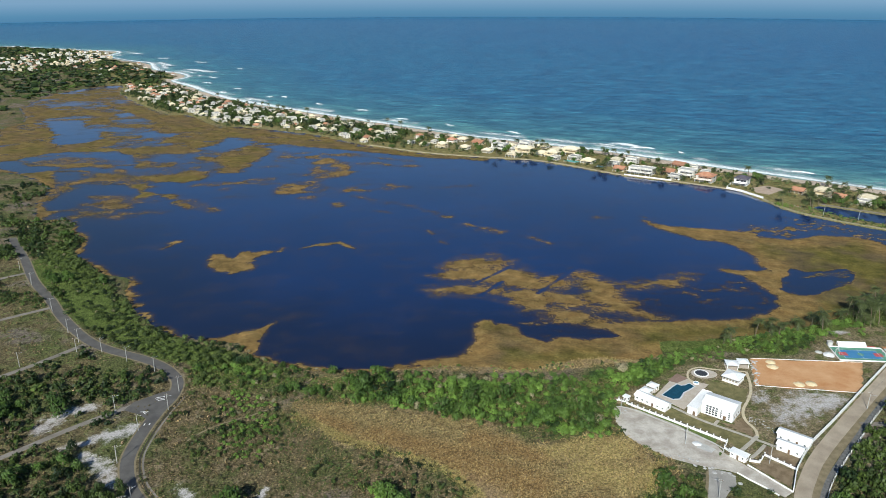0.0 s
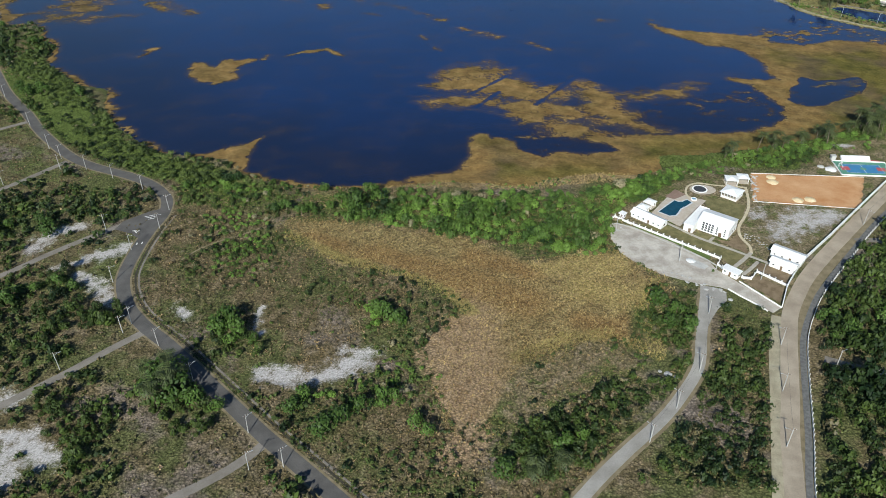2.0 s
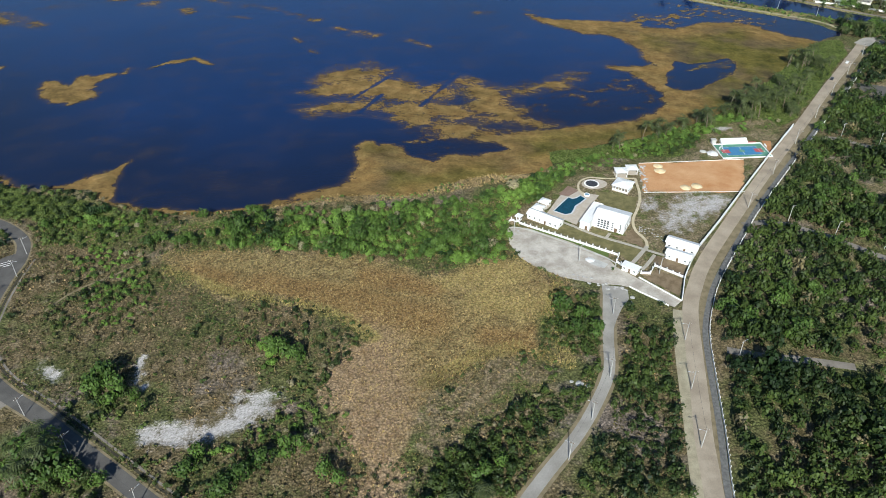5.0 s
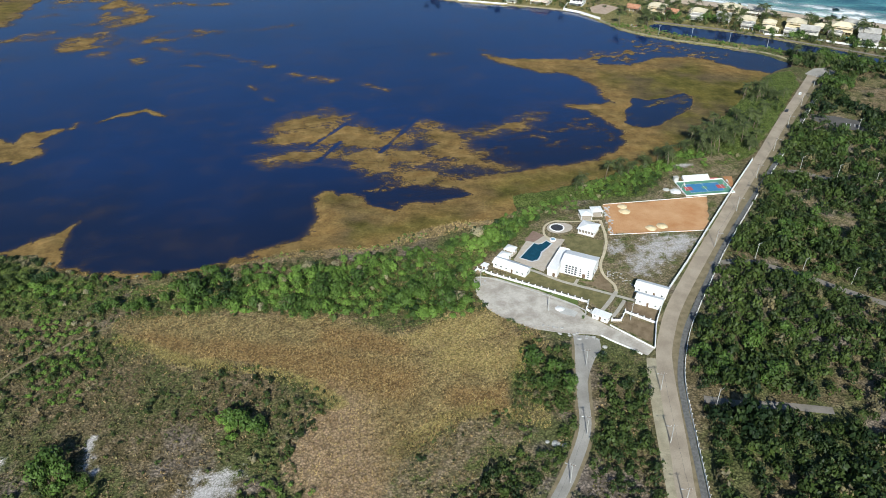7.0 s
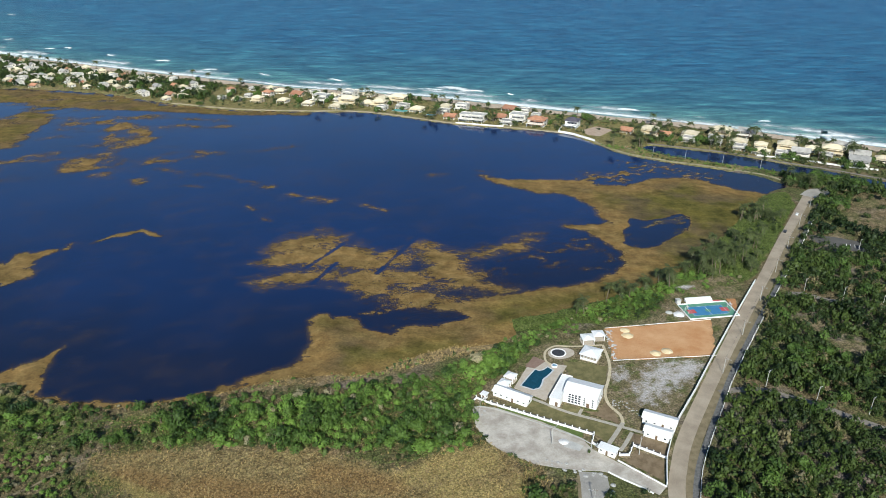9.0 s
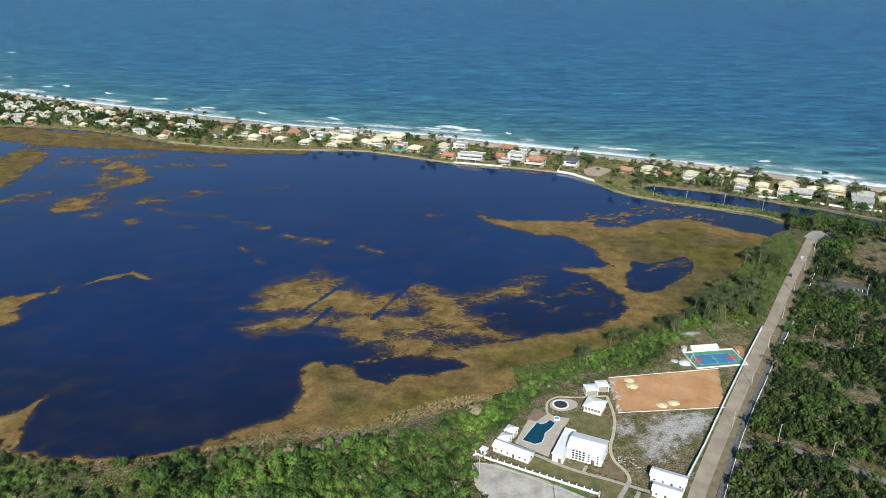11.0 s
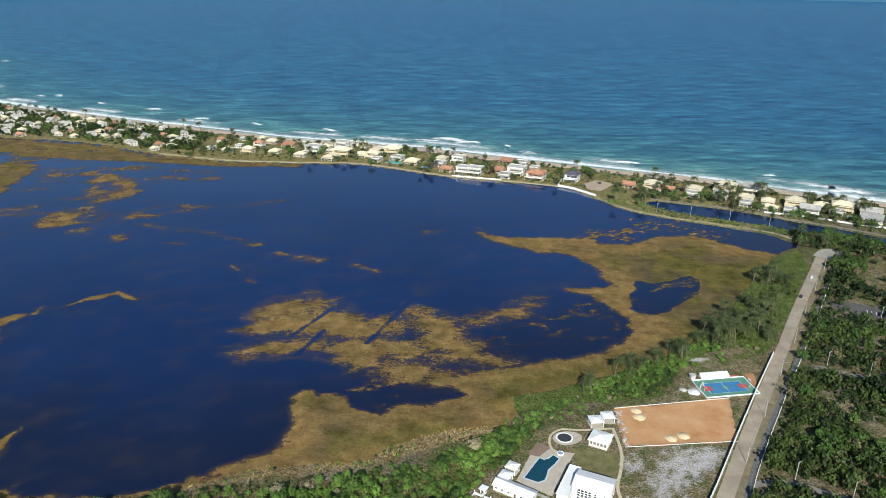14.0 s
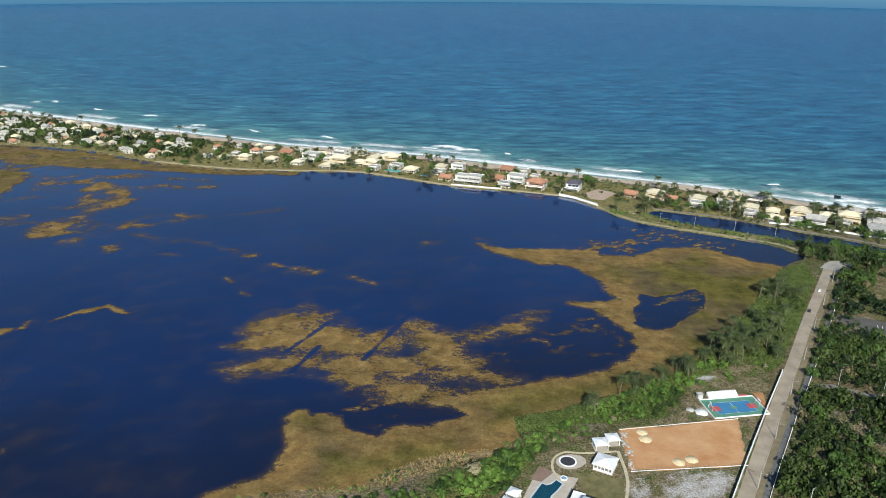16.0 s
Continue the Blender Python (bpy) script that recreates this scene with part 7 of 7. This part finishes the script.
# ---- beach houses ----
def villa(name, w, d, h, roof, wall_m, roof_m, label, annex=None, group="houses on the spit", detail=True):
    ob = thing(name, label, "house", group)
    part("wall", shell(w, d, h), wall_m, ob)
    if roof == "hip":
        part("roof", hip(bmesh.new(), w, d, h, 0.26 * d, 0.7, 0.2), roof_m, ob, "tiled hipped roof")
    elif roof == "gable":
        part("roof", gable(bmesh.new(), w, d, h, 0.24 * d, 0.6), roof_m, ob, "tiled pitched roof")
        for s in (-1, 1):
            bm = bmesh.new()
            xx = s * (w / 2 - 0.11)
            v = [bm.verts.new((xx + e, yy, z)) for e in (-0.11, 0.11) for yy, z in ((-d / 2, h), (d / 2, h), (0, h + 0.235 * d))]
            for f in ((0, 1, 2), (5, 4, 3), (0, 3, 4, 1), (1, 4, 5, 2), (2, 5, 3, 0)):
                bm.faces.new([v[i] for i in f])
            part("gable_end", bm, wall_m, ob)
    else:
        part("roof", boxed((-w / 2 - 0.3, -d / 2 - 0.3, h, w / 2 + 0.3, d / 2 + 0.3, h + 0.25), bevel=0.04), roof_m, ob, "flat roof slab")
        part("parapet", boxed((-w / 2 - 0.3, -d / 2 - 0.3, h + 0.25, w / 2 + 0.3, -d / 2 - 0.1, h + 0.8), (-w / 2 - 0.3, d / 2 + 0.1, h + 0.25, w / 2 + 0.3, d / 2 + 0.3, h + 0.8), (-w / 2 - 0.3, -d / 2 - 0.1, h + 0.25, -w / 2 - 0.1, d / 2 + 0.1, h + 0.8), (w / 2 + 0.1, -d / 2 - 0.1, h + 0.25, w / 2 + 0.3, d / 2 + 0.1, h + 0.8)), wall_m, ob)
        part("water_tank", tube(bmesh.new(), [(w * 0.25, d * 0.2, h + 0.25), (w * 0.25, d * 0.2, h + 1.6)], 0.8, 12), METAL if name == "t" else CONCRETE, ob)
    if annex:
        aw, ad, ah = annex
        part("veranda_roof", boxed((-w / 2 - 0.4, -d / 2 - ad - 0.6, 2.62, w / 2 + 0.4, -d / 2 - 0.003, 2.8), bevel=0.02), roof_m, ob)
        for k in range(4):
            px_ = -w / 2 + 0.2 + k * (w - 0.65) / 3
            part("veranda_post", boxed((px_, -d / 2 - ad - 0.3, -0.2, px_ + 0.25, -d / 2 - ad - 0.05, 2.62)), WHITE, ob)
        if h > 5:
            part("balcony_rail", boxed((-w / 2 - 0.2, -d / 2 - ad - 0.5, 2.8, w / 2 + 0.2, -d / 2 - ad - 0.35, 3.6)), wall_m, ob)
            part("balcony_awning", boxed((-w / 2 + aw * 0.5, -d / 2 - ad * 0.7, h - 0.75, w / 2, -d / 2 - 0.003, h - 0.6)), roof_m, ob)
    if detail:
        floors = 2 if h > 5 else 1
        for f in range(floors):
            z = 1.0 + 3.0 * f
            for off in (w * 0.12, w * 0.36):
                pane(ob, "f", off, z, 1.8, 1.3, w / 2, d / 2, border="none")
            if f:
                pane(ob, "f", -w * 0.22, z, 2.4, 1.5, w / 2, d / 2, border="none")
            pane(ob, "l", 0, z, 1.6, 1.2, w / 2, d / 2, border="none")
            pane(ob, "r", 0, z, 1.6, 1.2, w / 2, d / 2, border="none")
        door(ob, "f", w * 0.24, 1.0, 2.1, w / 2, d / 2, WOOD)
    return ob


KINDS = {
    "A": villa("beach_house", 11, 8.5, 3.3, "hip", HOUSE_WALL, PALE_TILE, "single-storey pale beach house with a straw-coloured tiled roof", (4, 2.6, 2.8)),
    "B": villa("beach_house", 13, 9.5, 5.9, "hip", HOUSE_WALL, TERRACOTTA, "two-storey plastered beach house with a terracotta roof", (5, 3, 3.0)),
    "C": villa("beach_house", 13, 10, 6.1, "flat", HOUSE_WALL, CONCRETE, "modern pale two-storey beach house with a flat roof", (6, 4, 3.0)),
    "D": villa("beach_house", 11, 8, 3.2, "gable", CREAM, TERRACOTTA, "cream beach house with a pitched terracotta roof", (4, 2.5, 2.7)),
    "E": villa("beach_house", 15, 10, 5.8, "hip", CREAM, PALE_TILE, "large cream two-storey beach house with a pale tiled roof", (6, 3.5, 3.0)),
    "F": villa("beach_house", 12, 9, 5.7, "gable", HOUSE_WALL, GREY_ROOF, "two-storey beach house with a grey pitched roof", (5, 3, 2.9)),
    "G": villa("beach_house", 13, 12, 6.6, "hip", WHITE, DARK_ROOF, "white two-storey beach house with a dark slate roof", (6, 4, 3.2)),
    "H": villa("beach_house", 9, 8, 3.2, "flat", HOUSE_WALL, GREY_ROOF, "small flat-roofed plastered beach house", (3, 2.2, 2.6)),
    "t": villa("town_house", 12, 9, 3.4, "hip", HOUSE_WALL, TERRACOTTA, "far plastered town house with a terracotta roof", None, "houses of the far town", False),
    "u": villa("town_house", 13, 11, 6.0, "flat", HOUSE_WALL, CONCRETE, "far pale two-storey town house with a flat roof", None, "houses of the far town", False),
    "v": villa("town_house", 13, 9, 5.8, "gable", CREAM, PALE_TILE, "far cream town house with a pale tiled roof", None, "houses of the far town", False),
    "w": villa("town_house", 11, 9, 3.4, "gable", HOUSE_WALL, GREY_ROOF, "far plastered town house with a grey roof", None, "houses of the far town", False),
}
placed = set()
for x, y, turn, kind in HOUSES + TOWN_HOUSES:
    size = (1.12 if x > 20 else 0.76) * float(1 + 0.16 * math.sin(x * 12.9 + y * 7.3))
    m = pose(x, y, 0, 0, 0, turn) @ Matrix.Diagonal((size, size, 1.0 + (size - 1) * 0.4, 1))
    if kind in placed:
        copy_thing(KINDS[kind], Matrix.Identity(4)).matrix_basis = m
    else:
        placed.add(kind)
        KINDS[kind].matrix_basis = m
wall_run("plot_wall", [(279.5, 705.5), (290, 693), (300.5, 668)], 1.9, 0.3, "long white plot wall above the lagoon bank")
wall_run("plot_wall", [(279.5, 705.5), (291, 724)], 1.7, 0.3, "white plot wall beside the dark-roofed house")
wall_run("plot_wall", [(192, 762), (225, 742), (234, 737)], 1.2, 0.3, "low white garden wall above the lagoon bank")
wall_run("plot_wall", [(418, 592), (447, 572), (470, 548), (490, 533)], 1.4, 0.3, "pale garden wall above the canal")
setting(part("sandy_yard", prism(bmesh.new(), [(303, 706), (324, 716), (334, 700), (312, 682), (303, 690)], -0.1, 0.04), plain("pinkish_yard", (0.36, 0.27, 0.20), (0.46, 0.36, 0.28), 0.2, 2.0, 0.95)), "bare pinkish yard beside the house", "ground")
setting(part("canal_walk", ribbon([(345, 650), (366, 634), (404, 603), (434, 567), (458, 541), (480, 512)], 3.0, -0.3, 0.05), TRACK), "pale path along the canal bank", "path")
setting(part("dike_walk", ribbon([(300, 668), (311, 630), (336.5, 599.5), (358, 581), (391, 550), (399, 532)], 3.2, -0.4, 0.06), plain("dry_bank", (0.25, 0.22, 0.13), (0.36, 0.32, 0.20), 0.2, 2.0, 0.95)), "dry sandy top of the bank between lagoon and canal", "path")
setting(part("shore_walk", ribbon([(284, 703), (240, 733.5), (190, 763), (164, 786), (109, 832), (45, 852), (-22, 877), (-94, 923)], 3.4, -0.4, 0.05), plain("sandy_bank", (0.34, 0.28, 0.17), (0.44, 0.37, 0.25), 0.2, 2.0, 0.95)), "sandy bank of the lagoon below the houses", "path")
for x, y, w, d, c, label in ((147, 826, 16, 8, (0.10, 0.32, 0.30), "teal netted play court beside the lagoon"), (175, 800, 9, 5, (0.16, 0.42, 0.50), "small blue garden pool"), (481, 566, 8, 4, (0.20, 0.48, 0.66), "small blue garden pool"), (322, 643, 5, 4, (0.55, 0.14, 0.09), "small red tiled shelter roof")):
    ob = thing("garden_pool" if "pool" in label else "play_court" if "court" in label else "shelter", label, "pool" if "pool" in label else "court" if "court" in label else "shelter", at=pose(x, y, 0, 0, 0, -38))
    part("coping", ring_slab(bmesh.new(), [(-w / 2, -d / 2), (w / 2, -d / 2), (w / 2, d / 2), (-w / 2, d / 2)], 0.6, -0.1, 0.2), CONCRETE, ob)
    part("surface", boxed((-w / 2, -d / 2, -0.1, w / 2, d / 2, 0.14)), water_paint("garden_water", c) if "pool" in label else plain("court_teal", c, tuple(v * 1.2 for v in c), 0.4, 3.0, 0.8), ob)


# ---- trees as single things ----
def palm(tall, seed, spread=2.6):
    r = random.Random(seed)
    ob = thing("palm_tree", "coconut palm with a slim trunk and drooping green fronds", "palm tree", "palms")
    lean = r.uniform(-0.12, 0.12) * tall, r.uniform(-0.12, 0.12) * tall
    pts = [(lean[0] * t * t, lean[1] * t * t, tall * t - 0.2) for t in (0, 0.25, 0.5, 0.75, 1)]
    part("trunk", tube(bmesh.new(), pts, [0.24, 0.19, 0.16, 0.14, 0.13], 7), BARK, ob)
    q = []
    for i in range(21):
        a, up = i * 2.4 + r.uniform(-0.2, 0.2), r.uniform(-0.1, 0.9)
        length = spread * r.uniform(0.8, 1.15)
        ca, sa = math.cos(a), math.sin(a)
        prev = None
        for k in range(7):
            t = k / 6
            rad = length * (t - 0.12 * t * t)
            z = tall + up * length * t * 0.75 - (0.35 + 0.55 * (1 - up)) * length * t * t
            c = np.array((lean[0] + ca * rad, lean[1] + sa * rad, z - 0.25))
            if prev is not None:
                half = 0.66 * math.sin(math.pi * min(0.97, t * 0.85 + 0.1)) * length * 0.42
                for s in (-1, 1):
                    tip = (prev + c) / 2 + np.array((-sa * s, ca * s, -0.45)) * half + (c - prev) * 0.5
                    q.append([prev, (prev + c) / 2, tip + (c - prev) * 0.25, tip - (c - prev) * 0.12])
            prev = c
    v = np.array(q).reshape(-1, 3)
    crown = mesh_np("crown", v, np.arange(len(v)).reshape(-1, 4), PALM, {"tint": np.full(len(v), r.uniform(0.2, 0.9))}, ob)
    return ob


def tree(radius, tall, seed):
    r = random.Random(seed)
    ob = thing("broadleaf_tree", "broad dark green tree with a rounded uneven crown", "tree", "single trees")
    bm = tube(bmesh.new(), [(0, 0, -0.3), (0.1, 0, tall * 0.25), (0.05, 0.1, tall * 0.55)], [0.3, 0.24, 0.14], 7)
    for i in range(5):
        a = i * 1.26 + r.uniform(-0.3, 0.3)
        tube(bm, [(0.05, 0.05, tall * 0.35), (math.cos(a) * radius * 0.35, math.sin(a) * radius * 0.35, tall * 0.55), (math.cos(a) * radius * 0.6, math.sin(a) * radius * 0.6, tall * 0.72)], [0.12, 0.08, 0.04], 5)
    part("trunk", bm, BARK, ob)
    t = leaves(380, 9, 0.115, 1.0, seed + 200).reshape(-1, 6)
    t, out_way = t[:, :3] * (radius, radius, tall * 0.62) + (0, 0, tall * 0.12), t[:, 3:]
    mesh_np("crown", t, np.arange(len(t)).reshape(-1, 4), LEAF, {"tint": np.repeat(np.random.default_rng(seed).uniform(0.1, 0.65, len(t) // 4), 4) * 0.4 + r.uniform(0.1, 0.45)}, ob, normals=out_way)
    return ob


PALMS = [palm(6.5, 1, 4.0), palm(9.0, 2, 3.8), palm(4.0, 3, 4.4), palm(7.5, 4, 3.9)]
TREES = [tree(4.0, 7.5, 1), tree(3.2, 6.5, 2), tree(4.8, 8.5, 3), tree(2.6, 5.5, 4)]
stand = [[], []]
palm_spots = [(157.3, 372.2), (160, 369), (185.3, 388.2), (189, 385), (217.2, 394.5), (222, 396), (257.2, 415.7), (276.5, 428.0), (269.3, 404.6), (293.8, 423.7), (339.5, 471.4), (328.6, 468.7), (340.6, 460.4), (-93.8, 195.8), (-97, 192), (39.6, 163), (178, 380), (196, 384), (240, 404), (249, 409), (30, 163)]
r = np.random.default_rng(77)
for cx, cy, n, s in ((272, 412, 20, 11), (332, 466, 18, 9), (248, 402, 10, 7), (300, 432, 8, 8), (200, 384, 3, 9), (222, 392, 4, 8), (404, 520, 10, 8), (412, 510, 8, 8), (372, 690, 8, 9), (350, 655, 12, 12), (335, 640, 8, 9), (420, 650, 5, 7), (440, 630, 8, 8), (470, 598, 8, 8), (490, 575, 8, 8), (400, 622, 6, 6), (455, 566, 6, 7), (520, 550, 8, 8), (230, 760, 6, 8), (180, 790, 6, 9)):
    palm_spots += [tuple(p) for p in np.stack([cx + r.normal(0, s, n), cy + r.normal(0, s * 0.75, n)], 1)]
c = COAST_LINE[(COAST_LINE[:, 0] > -480) & (COAST_LINE[:, 0] < 640)]
for i in range(230):
    p = c[r.integers(len(c))]
    back_off = r.uniform(27, 44) if i % 2 else r.uniform(40, 105)
    palm_spots.append((p[0] - 0.66 * back_off + r.normal(0, 4), p[1] - 0.75 * back_off + r.normal(0, 4)))
tree_spots = [(-82.6, 229.6), (-79, 224), (-86, 233), (-70.5, 225), (-93, 199), (-87, 193.5), (-76, 190), (-71, 187), (-21, 239.4), (-16, 236), (-25, 242), (-33, 184.5), (-3.9, 178.6), (-8, 182), (20, 163), (40, 172), (47, 176), (-38, 180), (-27, 190), (-18, 193), (-47, 196), (-50, 190), (88, 246), (95, 240), (90, 232), (97, 228), (-345, 600), (-303, 560), (-160, 262), (-168, 258), (-152, 258), (-175, 250)]
for cx, cy, n, s in ((430, 520, 26, 12), (445, 500, 14, 9), (400, 470, 10, 9), (250, 300, 20, 22), (180, 230, 16, 16), (330, 380, 16, 20), (-250, 470, 8, 12), (-40, 322, 14, 14), (10, 312, 18, 14), (60, 300, 16, 10), (-210, 300, 10, 15), (365, 650, 8, 10), (150, 850, 12, 26), (60, 900, 14, 26), (-20, 930, 16, 24), (220, 790, 12, 24), (300, 740, 10, 20), (-120, 1010, 14, 30), (-250, 1110, 16, 40), (425, 598, 7, 8), (445, 575, 7, 8), (480, 545, 7, 8), (395, 640, 5, 7)):
    tree_spots += [tuple(p) for p in np.stack([cx + r.normal(0, s, n), cy + r.normal(0, s * 0.6, n)], 1)]
for spots, makers in ((palm_spots, PALMS), (tree_spots, TREES)):
    X, Y = np.array(spots).T
    lake, sea_ = wet(X, Y)
    ok = (lake < -0.5) & (sea_ < -12) & ~inside(COMPOUND, X, Y) & ~inside(LOT, X, Y)
    for line, w in KEEP_CLEAR:
        ok &= line_dist(line, X, Y) > w + 0.6
    ok &= np.min(np.hypot(X[:, None] - HOUSE_SPOTS[None, :, 0], Y[:, None] - HOUSE_SPOTS[None, :, 1]), 1) > 8
    X, Y = X[ok], Y[ok]
    print("singles", len(X))
    for i, (x, y) in enumerate(zip(X, Y)):
        k_ = float(r.uniform(0.85, 1.2)) * (1.05 if y < 520 and makers is PALMS else 1.0)
        m = pose(x, y, 0, 0, 0, float(r.uniform(0, 360))) @ Matrix.Diagonal((k_, k_, k_, 1))
        if i < len(makers):
            makers[i].matrix_basis = m
        else:
            k = int(r.integers(len(makers)))
            copy_thing(makers[k], m)
for x, y, k_, kind in ((-99, 203, 1.5, 2), (-94, 206, 1.4, 0), (-91.5, 198, 1.55, 2), (-103, 198, 1.3, 1), (-97, 194, 1.3, 3), (-84, 193, 1.25, 1), (-82, 236, 1.25, 2), (-76.5, 229, 1.15, 0), (-87, 231, 1.1, 1), (118.4, 267.6, 0.35, 3)):
    copy_thing(TREES[kind], pose(x, y, 0, 0, 0, float(r.uniform(0, 360))) @ Matrix.Diagonal((k_, k_, k_, 1)))
for x, y, k_ in ((-98, 208, 1.25), (-102, 204, 1.15), (-93, 201, 1.3)):
    copy_thing(PALMS[3], pose(x, y, 0, 0, 0, float(r.uniform(0, 360))) @ Matrix.Diagonal((k_, k_, k_, 1)))
